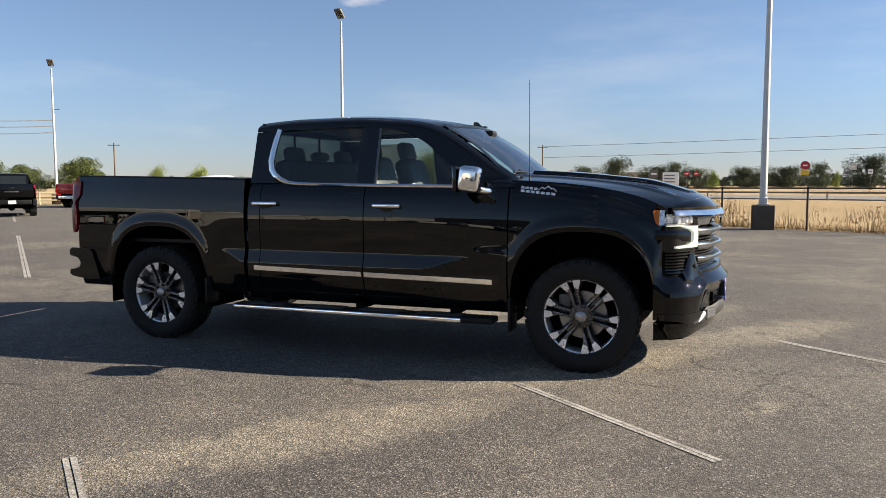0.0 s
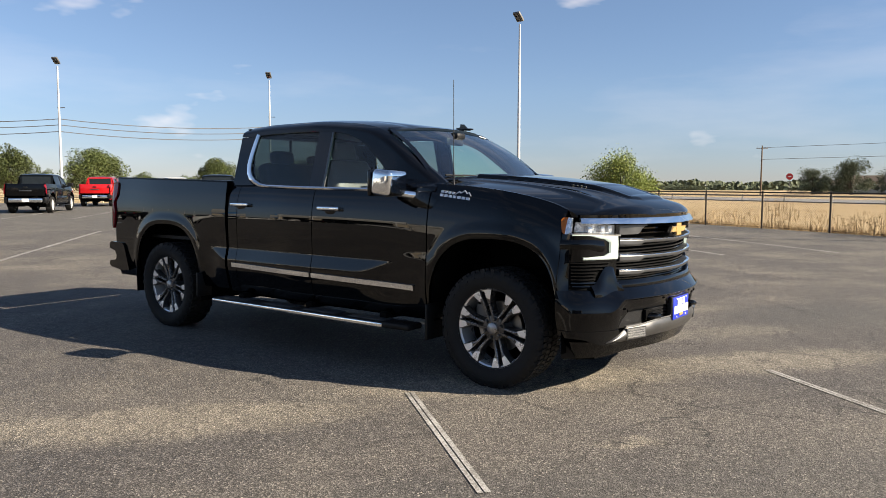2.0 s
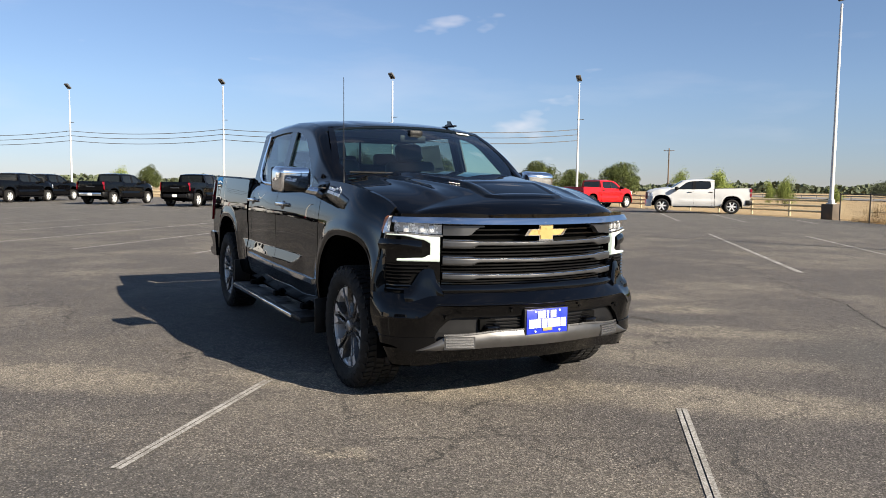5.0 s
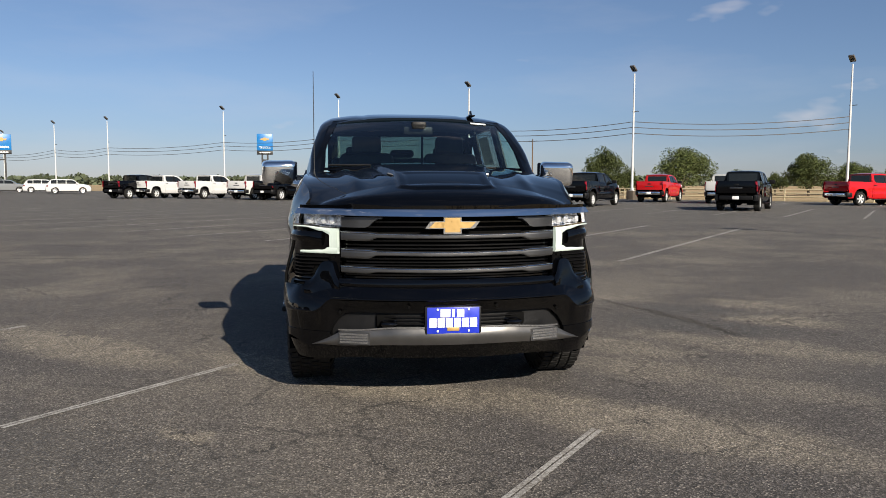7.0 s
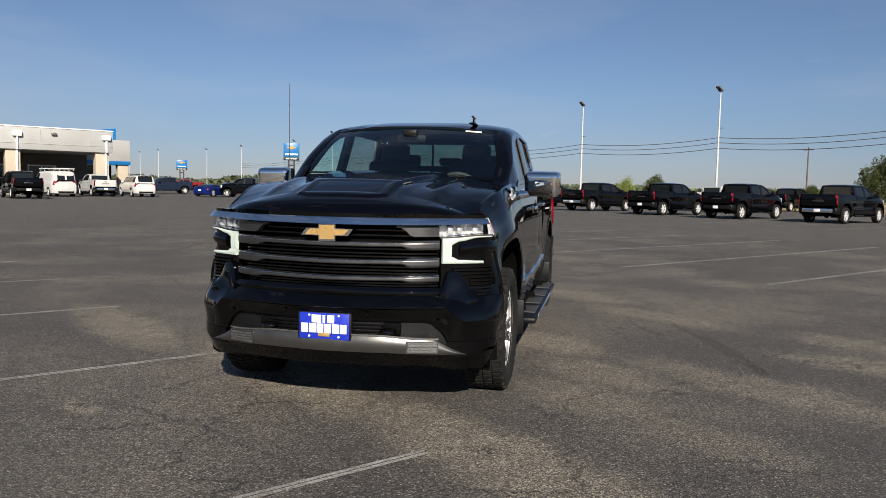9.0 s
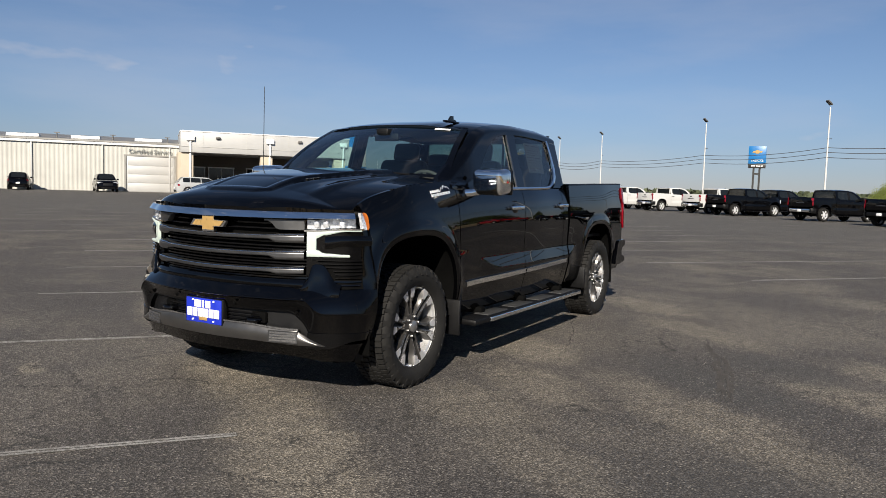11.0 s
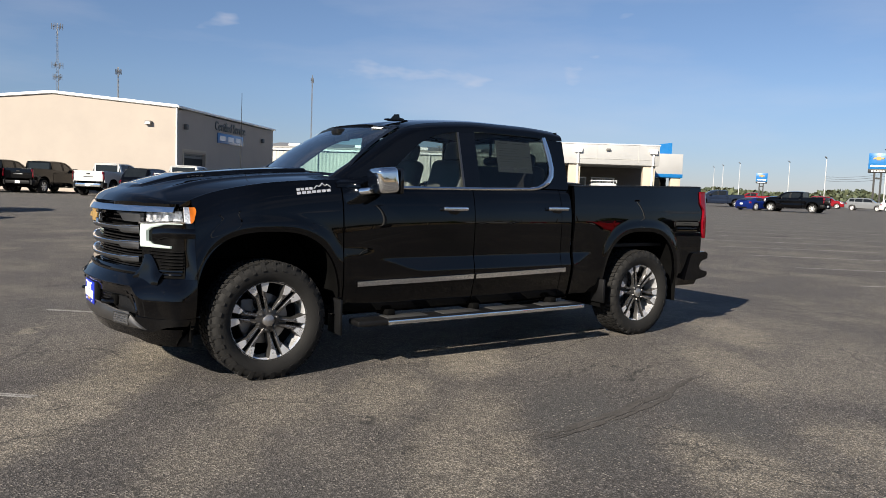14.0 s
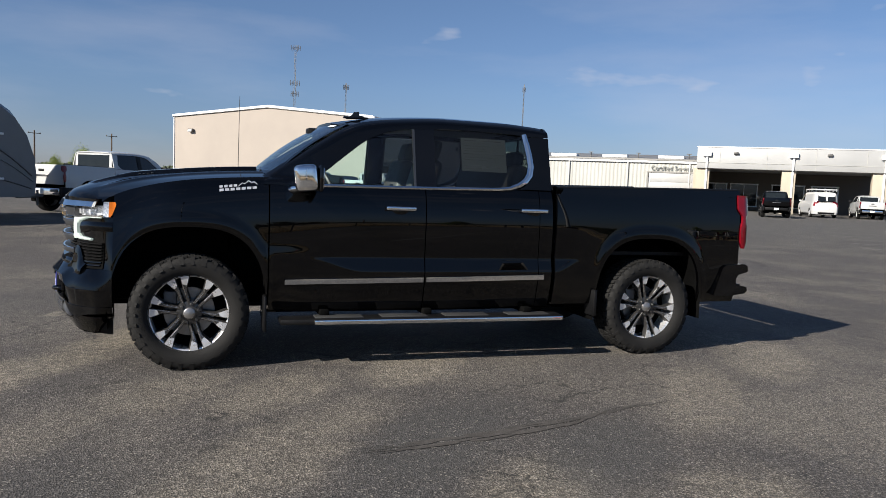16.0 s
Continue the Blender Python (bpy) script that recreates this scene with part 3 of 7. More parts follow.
def side_panel(xs, zlo, zhi, s, nz=26, fy=side_y, depth=0.03, levels=None, off=0.0):
    rows = []
    for k in range(nz):
        t = k / (nz - 1)
        row = []
        for x in xs:
            a, b = zlo(x) if callable(zlo) else zlo, zhi(x) if callable(zhi) else zhi
            z = a + (b - a) * t
            row.append((x, s * (fy(x, z) + off), z))
        rows.append(row)
    return Geo().grid(rows, (0, -s * depth, 0))


# front clip: a plan curve for each height, from the wheel opening round to the middle
CLIP_U = [(0.575, 0.905), (0.64, 0.865), (0.70, 0.775), (0.75, 0.68), (0.835, 0.53), (0.892, 0.30), (0.915, 0.0)]
CLIP_L = [(0.60, 0.950), (0.70, 0.885), (0.77, 0.79), (0.82, 0.68), (0.880, 0.50), (0.935, 0.27), (0.955, 0.0)]


def clip_xy(q, z):
    """q: -7 (right wheel opening) to 7 (left), 0 in the middle. Returns x, y and the outward normal."""

    def at(a):
        s, a = (1 if a >= 0 else -1), abs(a)
        k = ss(0.58, 0.80, z)
        pts = [(0.50, side_y(0.50, z))] + [(l[0] + (u[0] - l[0]) * k, l[1] + (u[1] - l[1]) * k) for u, l in zip(CLIP_U, CLIP_L)]
        pts.append((pts[-2][0], -pts[-2][1]))
        pts.insert(0, (0.42, pts[0][1] + 0.012))
        t = min(6.9999, max(0.0, 7 - a))
        i = int(t)
        f = t - i
        p = pts[i : i + 4]
        return [0.5 * (2 * p[1][c] + (p[2][c] - p[0][c]) * f + (2 * p[0][c] - 5 * p[1][c] + 4 * p[2][c] - p[3][c]) * f * f + (3 * p[1][c] - p[0][c] - 3 * p[2][c] + p[3][c]) * f**3) * (1 if c == 0 else s) for c in (0, 1)]

    def at2(a):
        u = at(a)
        return [u[0] + 0.014 * max(0.0, 1 - abs(a)) * ss(0.72, 0.80, z), u[1]]

    p = at2(q)
    a, b = at2(q - 0.05), at2(q + 0.05)
    tx, ty = b[0] - a[0], b[1] - a[1]
    n = math.hypot(tx, ty) or 1
    return p[0], p[1], ty / n, -tx / n


def q_of_y(y, z):
    lo, hi = 0.0, 7.0
    for _ in range(30):
        mid = (lo + hi) / 2
        if clip_xy(mid, z)[1] < abs(y):
            lo = mid
        else:
            hi = mid
    return math.copysign((lo + hi) / 2, y)


def clip_patch(ya, yb, zlo, zhi, off=0.0, nq=16, nz=4, depth=0.03, geo=None, fade=None):
    """A piece of the front between two widths and two heights, off it by so much."""
    g = geo or Geo()
    fz = lambda v, y: v(y) if callable(v) else v
    zm = 0.5 * (fz(zlo, (ya + yb) / 2) + fz(zhi, (ya + yb) / 2))
    qa, qb = q_of_y(ya, zm), q_of_y(yb, zm)
    rows, back = [], {}
    for k in range(nz):
        t = k / (nz - 1)
        row = []
        for q in lin(qa, qb, nq):
            ym = clip_xy(q, zm)[1]
            z = fz(zlo, ym) + (fz(zhi, ym) - fz(zlo, ym)) * t
            x, y, nx, ny = clip_xy(q, z)
            o = off(t) if callable(off) else off
            if fade:
                o *= fade(ym)
            p = (x + nx * o, y + ny * o, z)
            back[p] = (-nx * depth, -ny * depth, 0)
            row.append(p)
        rows.append(row)
    return g.grid(rows, lambda p: back[tuple(p)])


def tyre_wheel(parent, c, s, fine=True):
    """A wheel at c on the side s."""
    R, w = 0.412, 0.138
    prof = [(0.268, 0.11), (0.285, 0.128), (0.32, w + 0.002), (0.36, w + 0.006), (0.385, w - 0.004), (0.398, w - 0.022), (0.402, w - 0.05), (0.402, -w + 0.05), (0.398, -w + 0.022), (0.36, -w), (0.28, -0.12)]
    g = Geo().lathe(prof, 72 if fine else 28)
    blocks = Geo()
    if fine:
        # tread blocks in four staggered rows and shoulder lugs
        n = 62
        for i in range(n):
            a0 = 2 * math.pi * i / n
            for k, (ya, yb, sh) in enumerate(((-0.118, -0.068, 0.0), (-0.056, -0.006, 0.5), (0.006, 0.056, 0.0), (0.068, 0.118, 0.5))):
                a = a0 + sh * 2 * math.pi / n
                w0, w1 = a - 0.036, a + 0.036
                sk = 0.016 * (1 if k % 2 else -1)
                q = []
                for r in (0.398, R):
                    for ww, yy in ((w0, ya), (w1, ya), (w1 + sk, yb), (w0 + sk, yb)):
                        q.append((r * math.cos(ww), yy, r * math.sin(ww)))
                b = len(blocks.v)
                blocks.v += q
                blocks.f += [(b + 4, b + 5, b + 6, b + 7)] + [(b + j, b + (j + 1) % 4, b + 4 + (j + 1) % 4, b + 4 + j) for j in range(4)]
            if i % 2 == 0:
                for e in (1, -1):
                    b = len(blocks.v)
                    dw = 0.042 if i % 4 else 0.03
                    for r, yy in ((0.352, e * (w + 0.003)), (0.352, e * (w + 0.011)), (R - 0.004, e * (w - 0.012)), (0.395, e * (w - 0.03))):
                        for ww in (a0 - dw, a0 + dw):
                            blocks.v.append((r * math.cos(ww), yy, r * math.sin(ww)))
                    blocks.f += [(b, b + 1, b + 3, b + 2), (b + 2, b + 3, b + 5, b + 4), (b + 4, b + 5, b + 7, b + 6), (b, b + 2, b + 4, b + 6), (b + 1, b + 3, b + 5, b + 7)]
    wheel = part("wheel", g, "rubber", parent, "black all-terrain tyre with chunky tread blocks")
    wheel.matrix_basis = pose(*c, 0, 0, 0 if s > 0 else 180)
    if fine:
        tagged(part("tread", blocks, "rubber", wheel), "chunky black tread blocks", kind="stuff")
    rim_prof = [(0.274, 0.118), (0.279, 0.112), (0.276, 0.100), (0.262, 0.092), (0.256, 0.03), (0.262, -0.11)]
    rim = Geo().lathe(rim_prof, 60 if fine else 24)
    part("rim", rim, "wheel_bright" if fine else "far_rim", wheel)
    if fine:
        dark = Geo()
        faces, edges = [], []
        for i in range(6):
            for e in (1, -1):
                a = math.radians(60 * i + 12)
                # one arm of a twin spoke: radius, inner edge, outer edge, height
                arm = [(0.050, 0.004, 0.026, 0.090), (0.085, 0.010, 0.031, 0.088), (0.130, 0.012, 0.033, 0.091), (0.175, 0.013, 0.036, 0.097), (0.205, 0.014, 0.054, 0.103), (0.240, 0.015, 0.074, 0.107), (0.268, 0.016, 0.088, 0.108)]
                put = lambda r, l, h: (r * math.cos(a) - e * l * math.sin(a), h, r * math.sin(a) + e * l * math.cos(a))
                rows = [[put(r, p - 0.005, h - 0.055), put(r, p, h - 0.005), put(r, p + 0.004, h), put(r, q - 0.004, h), put(r, q, h - 0.005), put(r, q + 0.008, h - 0.055)] for r, p, q, h in arm]
                dark.grid(rows)
                bright = Geo()
                tip = [[put(r, p + 0.004, h + 0.002), put(r, q - 0.004, h + 0.002)] for r, p, q, h in [(0.196, 0.0138, 0.048, 0.1015)] + arm[4:]]
                tip[0] = [put(0.214, 0.018, 0.1065), put(0.196, 0.044, 0.1035)]
                bright.grid(tip, (0, -0.004, 0))
                edge = Geo().grid([[put(r, q - 0.011, h + 0.0008), put(r, q - 0.002, h - 0.002)] for r, p, q, h in arm[1:5]], (0, -0.003, 0))
                edge.grid([[put(r, p + 0.001, h - 0.002), put(r, p + 0.007, h + 0.0008)] for r, p, q, h in arm[2:6]], (0, -0.003, 0))
                faces.append(bright)
                edges.append(edge)
        dark.lathe([(0.0, 0.09), (0.045, 0.090), (0.085, 0.082), (0.095, 0.05), (0.095, 0.0)], 36)
        part("spokes", dark, "wheel_dark", wheel, "dark grey alloy spokes")
        for b in faces:
            part("machined_face", b, "wheel_bright", wheel, "bright machined spoke end")
        for b in edges:
            part("spoke_edge", b, "wheel_edge", wheel)
        part("centre_cap", Geo().lathe([(0.0, 0.112), (0.030, 0.110), (0.040, 0.103), (0.042, 0.085)], 28), "wheel_edge", wheel)
        for i in range(6):
            w = math.radians(60 * i + 42)
            part("lug_nut", Geo().lathe([(0.0, 0.106), (0.008, 0.106), (0.012, 0.100), (0.0125, 0.07)], 8, c=(0.066 * math.cos(w), 0, 0.066 * math.sin(w))), "satin", wheel)
        part("brake_disc", Geo().lathe([(0.06, 0.0), (0.175, 0.0), (0.175, -0.03), (0.06, -0.03)], 40), "disc", wheel)
        cal = Geo().box((0.13, 0.005, 0.08), (0.09, 0.07, 0.14), 0.012)
        part("brake_caliper", cal, "steel", wheel)
        part("drum_backing", Geo().lathe([(0.0, -0.05), (0.26, -0.05), (0.26, -0.07), (0.0, -0.07)], 30), "underbody", wheel)
    else:
        g2 = Geo()
        for i in range(6):
            w = math.radians(60 * i)
            g2.box((0.15, 0.085, 0), (0.22, 0.03, 0.07), 0.0, Matrix.Rotation(w, 4, "Y"))
        g2.lathe([(0.0, 0.105), (0.07, 0.10), (0.075, 0.06)], 16)
        part("spokes", g2, "far_rim", wheel)
        part("backing", Geo().lathe([(0.0, 0.03), (0.258, 0.03)], 24), "underbody", wheel)
    return wheel


def hood_part(t, paint, fine):
    g = Geo()
    nx, ny = (84, 131) if fine else (9, 9)
    ys = [-1 + 2 * j / (ny - 1) for j in range(ny)]
    rows = []
    for i in range(nx):
        u = i / (nx - 1)
        row = []
        for v in ys:
            yw = abs(v) * 0.868
            # front edge follows the plan curve of the clip
            xf = spline([(0.0, 0.905), (0.30, 0.885), (0.53, 0.832), (0.68, 0.762), (0.78, 0.690), (0.868, 0.585)])(yw)
            xr = -0.46 - 0.10 * (yw / 0.868) ** 2
            x = xr + (xf - xr) * (1 - (1 - u) ** 1.25)
            edge = side_y(x, HOOD_LINE(x)) - 0.006 if x > -0.62 else 0.87
            y = v * min(edge, 0.90)
            a = abs(y) / edge
            zc, ze = HOOD_MID(x), HOOD_LINE(x) - 0.004
            z = zc - (zc - ze) * a**2.6
            # raised centre section with its scoop, and the two outer power lines
            b = 0.41 - 0.12 * ss(-0.35, 0.62, x)
            xe = x + 0.45 * max(0.0, abs(y) - b + 0.10)
            z += ss(b + 0.010, b - 0.014, abs(y)) * (0.014 * min(1.0, max(0.0, (0.71 - xe) / 0.28)) + 0.012 * ss(0.752, 0.722, xe))
            z -= 0.006 * ss(b - 0.045, b - 0.060, abs(y)) * ss(0.690, 0.672, x) * ss(0.40, 0.46, x)
            z += 0.014 * math.exp(-(((abs(y) - 0.60 + 0.06 * ss(-0.3, 0.6, x)) / 0.045) ** 2)) * ss(0.78, 0.3, x)
            z += 0.010 * ss(b + 0.13, b + 0.02, abs(y)) * ss(0.80, 0.35, x)
            # the lip rolls down to the grille
            if u > 0.90:
                z -= 0.028 * ((u - 0.90) / 0.10) ** 2
            row.append((x, y, z))
        rows.append(row)
    g.grid(rows, (0, 0, -0.03))
    return part("hood", g, paint, t, "glossy hood with a raised centre section")


def build_pickup(paint="far_black_paint", fine=False, name="pickup_truck", label="", group="", category="pickup truck", bright=True):
    t = thing(name, label, category, group)
    k = 1 if fine else 4
    n = lambda a, lo=5: max(lo, a // k)
    glossy = "gloss_plastic" if fine else "plastic"

    for s in (1, -1):
        # fender with its wheel opening
        xs = [-0.53] + [0.52 * math.sin(math.radians(w)) for w in lin(-89.5, 74, n(44, 12))]
        part("front_fender", side_panel(xs, lambda x: arch(x, 0.0) if x > -0.5199 else 0.40, HOOD_LINE, s, n(36, 8)), paint, t)
        # doors
        part("front_door", side_panel(lin(-0.540, -1.708, n(64, 6)), 0.42, BELT, s, n(90, 12)), paint, t)
        part("rear_door", side_panel(lin(-1.716, -2.680, n(52, 5)), 0.42, BELT, s, n(90, 12)), paint, t)
        part("cab_corner", side_panel(lin(-2.686, -2.800, n(8, 2)), 0.42, BELT, s, n(70, 12)), paint, t)
        part("rocker", side_panel(lin(-0.50, -2.82, n(40, 6)), 0.404, 0.414, s, 4, depth=0.1), paint, t)
        # bed side
        xs = lin(-2.835, -3.224, n(16, 4)) + [-WB + 0.52 * math.sin(math.radians(w)) for w in lin(89.5, -89.5, n(44, 12))] + lin(-4.27, -4.545, n(14, 4))
        part("bed_side", side_panel(xs, lambda x: arch(x, -WB, 1.0) if abs(x + WB) < 0.5199 else 0.44, BED_TOP, s, n(60, 12)), paint, t)
        rail = Geo().grid([[(x, s * (side_y(x, BED_TOP(x)) - o), BED_TOP(x) + h) for x in lin(-2.835, -4.665, 12)] for o, h in ((-0.004, 0.0), (0.002, 0.012), (0.05, 0.014), (0.085, 0.004), (0.085, -0.12))])
        part("bed_rail", rail, "plastic", t)
        # cab above the belt
        part("roof_side_rail", side_panel(lin(-0.50, -2.80, n(90, 14)), lambda x: max(BELT(x) + 0.004, WIN_TOP(x)) if x < -0.80 else BELT(x) + 0.004, lambda x: max(ROOF_EDGE(x), BELT(x) + 0.05), s, n(16, 4), house_y), paint, t)
        part("centre_pillar", side_panel(lin(-1.640, -1.800, 5), BELT, lambda x: WIN_TOP(x) + 0.01, s, n(16, 4), house_y, off=-0.002), glossy, t)
        rear_edge = spline([(1.34, -2.41), (1.40, -2.555), (1.46, -2.605), (1.52, -2.618), (1.66, -2.598), (1.82, -2.566)])
        rows = []
        for z in lin(1.372, 1.80, n(22, 5)):
            rows.append([(x, s * (house_y(x, z) - 0.001), z) for x in lin(rear_edge(z) - 0.012, -2.80, 6)])
        part("rear_pillar", Geo().grid(rows, (0, -s * 0.03, 0)), paint, t)
        # glass
        xs = lin(-0.82, -1.64, n(30, 6))
        g1 = side_panel(xs, BELT, lambda x: WIN_TOP(x) + 0.006, s, n(14, 4), house_y, depth=0.006, off=-0.016)
        ob = part("front_door_glass", g1, "side_glass" if fine else "far_glass", t)
        ob.visible_shadow = False
        rows = [[(x, s * (house_y(x, z) - 0.016), z) for x in lin(-1.795, rear_edge(z), n(20, 5))] for z in lin(1.350, 1.815, n(16, 5))]
        ob = part("rear_door_glass", Geo().grid(rows, (0, -s * 0.006, 0)), "tint_glass" if fine else "far_glass", t, "dark tinted window")
        # mirrors
        mz = Geo().box((-0.862, s * 1.10, 1.392), (0.030, 0.260, 0.185), 0.013, seg=3)
        mz.box((-0.80, s * 1.09, 1.318), (0.13, 0.17, 0.03), 0.013, seg=3)
        lean = Matrix.Translation((-0.775, s * 1.102, 1.394)) @ Matrix.Rotation(radians(7), 4, "Y") @ Matrix.Rotation(radians(-s * 9), 4, "Z")
        shell = Geo().box((0, 0, 0), (0.165, 0.262, 0.188), 0.040, lean, 5)
        house = part("door_mirror", mz, glossy, t, "large door mirror with a chrome cap")
        part("mirror_cap", shell, "chrome" if fine else "plastic", house, "chrome mirror cap" if fine else "")
        if fine:
            part("mirror_glass", Geo().box((-0.879, s * 1.10, 1.395), (0.006, 0.22, 0.145), 0.002), "chrome", house)
            part("turn_signal", Geo().box((-0.735, s * 1.214, 1.392), (0.055, 0.022, 0.075), 0.009), "lamp_inner", house, "clear turn signal lens")
        arm = Geo().tube([(-0.68, s * 0.890, 1.300), (-0.72, s * 0.955, 1.308), (-0.775, s * 1.02, 1.325), (-0.80, s * 1.06, 1.345)], [0.034, 0.031, 0.028, 0.028], 10)
        part("mirror_arm", arm, "chrome" if fine else "plastic", house)
        part("mirror_sail", Geo().prism([(-0.62, s * 0.921, 1.335), (-0.86, s * 0.921, 1.335), (-0.86, s * 0.905, 1.42)], (0, -s * 0.02, 0)), glossy, house)
        # handles
        for xa, xb in ((-1.39, -1.625), (-2.505, -2.742)):
            xm, zh = (xa + xb) / 2, 1.192 + 0.012 * (xa < -2)
            y0 = side_y(xm, zh)
            h = Geo().box((xm, s * (y0 + 0.028), zh), (abs(xb - xa), 0.024, 0.032), 0.010, seg=3)
            for xe in (xa - 0.02, xb + 0.02):
                h.box((xe, s * (y0 + 0.01), zh), (0.03, 0.04, 0.026), 0.006)
            hd = part("door_handle", h, "chrome" if fine else "plastic", t, "chrome door handle" if fine else "")
            if fine:
                cup = Geo().lathe([(0.0, 0.003), (0.05, 0.0035), (0.058, 0.0)], 24)
                cup.v = [(v[0] * 1.15 + xm, s * (v[1] + y0 + 0.002), v[2] * 0.72 + zh - 0.012) for v in cup.v]
                part("handle_cup", cup, "gloss_plastic", hd)
        for za, zb in ((0.44, 0.982), (0.983, 1.377), (1.378, None)):
            part("bed_corner", side_panel(lin(-4.545, -4.668, 4), za, zb or BED_TOP, s, n(16, 4), off=-0.004 if za == 0.983 else 0.0), paint, t)
        # tail lamp
        fore = spline([(0.92, -4.700), (0.98, -4.676), (1.10, -4.672), (1.17, -4.690), (1.20, -4.694), (1.24, -4.668), (1.28, -4.642), (1.40, -4.640)])
        rear = spline([(0.92, -4.714), (0.98, -4.740), (1.10, -4.746), (1.17, -4.728), (1.20, -4.722), (1.24, -4.760), (1.28, -4.780), (1.36, -4.780), (1.40, -4.764)])
        rows = [[(fore(z) + (rear(z) - fore(z)) * u, s * (side_y(-4.55, min(z, 1.375)) + 0.009 - 0.06 * max(0.0, (-4.700 - fore(z) - (rear(z) - fore(z)) * u) / 0.09) ** 2), z) for u in lin(0, 1, 9)] for z in lin(0.925, 1.398, 36)]
        tl = part("tail_lamp", Geo().grid(rows, (0.0, -s * 0.03, 0)), "red_lens", t, "dark red tail lamp with a narrow waist")
        if fine:
            part("lamp_backing", Geo().box((-4.705, s * (side_y(-4.55, 1.18) - 0.065), 1.18), (0.06, 0.08, 0.38), 0.01), "underbody", tl)
        # rear bumper corner with its step
        if fine:
            prof = [(-4.415, 0.505), (-4.445, 0.60), (-4.495, 0.745), (-4.53, 0.775), (-4.73, 0.785), (-4.765, 0.765), (-4.768, 0.715), (-4.670, 0.690), (-4.640, 0.645), (-4.655, 0.598), (-4.765, 0.580), (-4.775, 0.545), (-4.745, 0.520), (-4.56, 0.495)]
            rb = Geo()
            rb.grid([[(px + (0.012 if v == 0 else 0.0), s * (0.945 + 0.012 * (v == 0) - 0.245 * v), pz) for px, pz in prof + prof[:1]] for v in (0.0, 0.06, 0.5, 1.0)])
            rb.prism([(px, s * 0.957, pz) for px, pz in prof], (0, -s * 0.004, 0))
            part("rear_bumper_corner", rb, "gloss_plastic", t, "notched black rear bumper end with a corner step")
        else:
            rows = [[(-4.44 - 0.34 * u, s * (0.965 + o - 0.28 * max(0, u - 0.55) ** 1.5), z) for u in lin(0, 1, 9)] for z, o in ((0.50, -0.03), (0.54, 0.0), (0.72, 0.0), (0.775, -0.02), (0.785, -0.08))]
            part("rear_bumper_corner", Geo().grid(rows, (0, -s * 0.08, 0)), "plastic", t)
        part("bumper_step", Geo().box((-4.66, s * 0.83, 0.592), (0.13, 0.18, 0.02), 0.006), "plastic", t)
        # running board
        rb = part("running_board", Geo().box((-1.745, s * 1.005, 0.355), (2.26, 0.17, 0.046), 0.016), "plastic", t, "black running board with a chrome edge")
        if fine:
            part("board_edge", Geo().box((-1.86, s * 1.089, 0.352), (2.00, 0.016, 0.034), 0.006), "chrome", rb, "chrome edge strip")
            for xc in (-1.05, -1.55, -2.05, -2.58):
                part("step_pad", Geo().box((xc, s * 1.0, 0.379), (0.36, 0.13, 0.010), 0.004), "trim_grey", rb)
            for xc in (-0.95, -1.75, -2.6):
                part("bracket", Geo().box((xc, s * 0.80, 0.40), (0.07, 0.36, 0.05), 0.01), "underbody", rb)
        # mud flaps
        part("mud_flap", Geo().box((-0.515, s * 0.91, 0.40), (0.022, 0.20, 0.26), 0.008), "plastic", t)
        part("mud_flap", Geo().box((-WB + 0.545, s * 0.93, 0.455), (0.03, 0.16, 0.22), 0.01), "plastic", t)
        # wheel wells and running gear
        for xc, top in ((0.0, 1.02), (-WB, 1.0)):
            rows = [[(xc + 0.532 * math.copysign(abs(math.cos(w)) ** 0.74, math.cos(w)), s * y, 0.405 + (top - 0.395) * 1.02 * math.sin(w) ** 0.74) for w in lin(0, math.pi, 25)] for y in (0.955, 0.70, 0.44)]
            rows = [[(xc + 0.532, r[0][1], 0.30)] + r + [(xc - 0.532, r[0][1], 0.30)] for r in rows]
            part("wheel_well", Geo().grid(rows).box((xc, s * 0.43, 0.75), (1.07, 0.02, 0.70)), "underbody", t)
            tyre_wheel(t, (xc, s * 0.836, 0.405), s, fine)

    # hood, roof, tailgate
    hood_part(t, paint, fine)
    rows = []
    for x in lin(-1.10, -2.81, n(50, 7)):
        ye = house_y(x, ROOF_EDGE(x)) + 0.002
        ze, zm = ROOF_EDGE(x), ROOF_MID(x)
        xx = lambda v: x + 0.06 * (1 - v * v) * ss(-1.35, -1.10, x)
        rows.append([(xx(v), v * ye, zm - (zm - ze) * abs(v) ** 3.2 - (0.006 * math.exp(-(((abs(v) - 0.62) / 0.05) ** 2)) if fine else 0)) for v in lin(-1, 1, n(41, 7))])
    part("roof", Geo().grid(rows, (0, 0, -0.03)), paint, t)
    # back of the cab with its window
    back = Geo()
    for ya, yb, za, zb in ((-0.86, 0.86, 0.80, 1.42), (-0.72, 0.72, 1.80, 1.880), (-0.76, -0.66, 1.42, 1.80), (0.66, 0.76, 1.42, 1.80)):
        back.slab([[(-2.795 + 0.03 * max(0, z - 1.4), y, z) for y in lin(ya, yb, 3)] for z in lin(za, zb, 3)], (0.02, 0, 0))
    part("cab_back", back, paint, t)
    ob = part("rear_window", Geo().slab([[(-2.790 + 0.03 * (z - 1.4), y, z) for y in (-0.67, 0.67)] for z in (1.41, 1.81)], (0.006, 0, 0)), "rear_glass" if fine else "far_glass", t)
    ob.visible_shadow = False
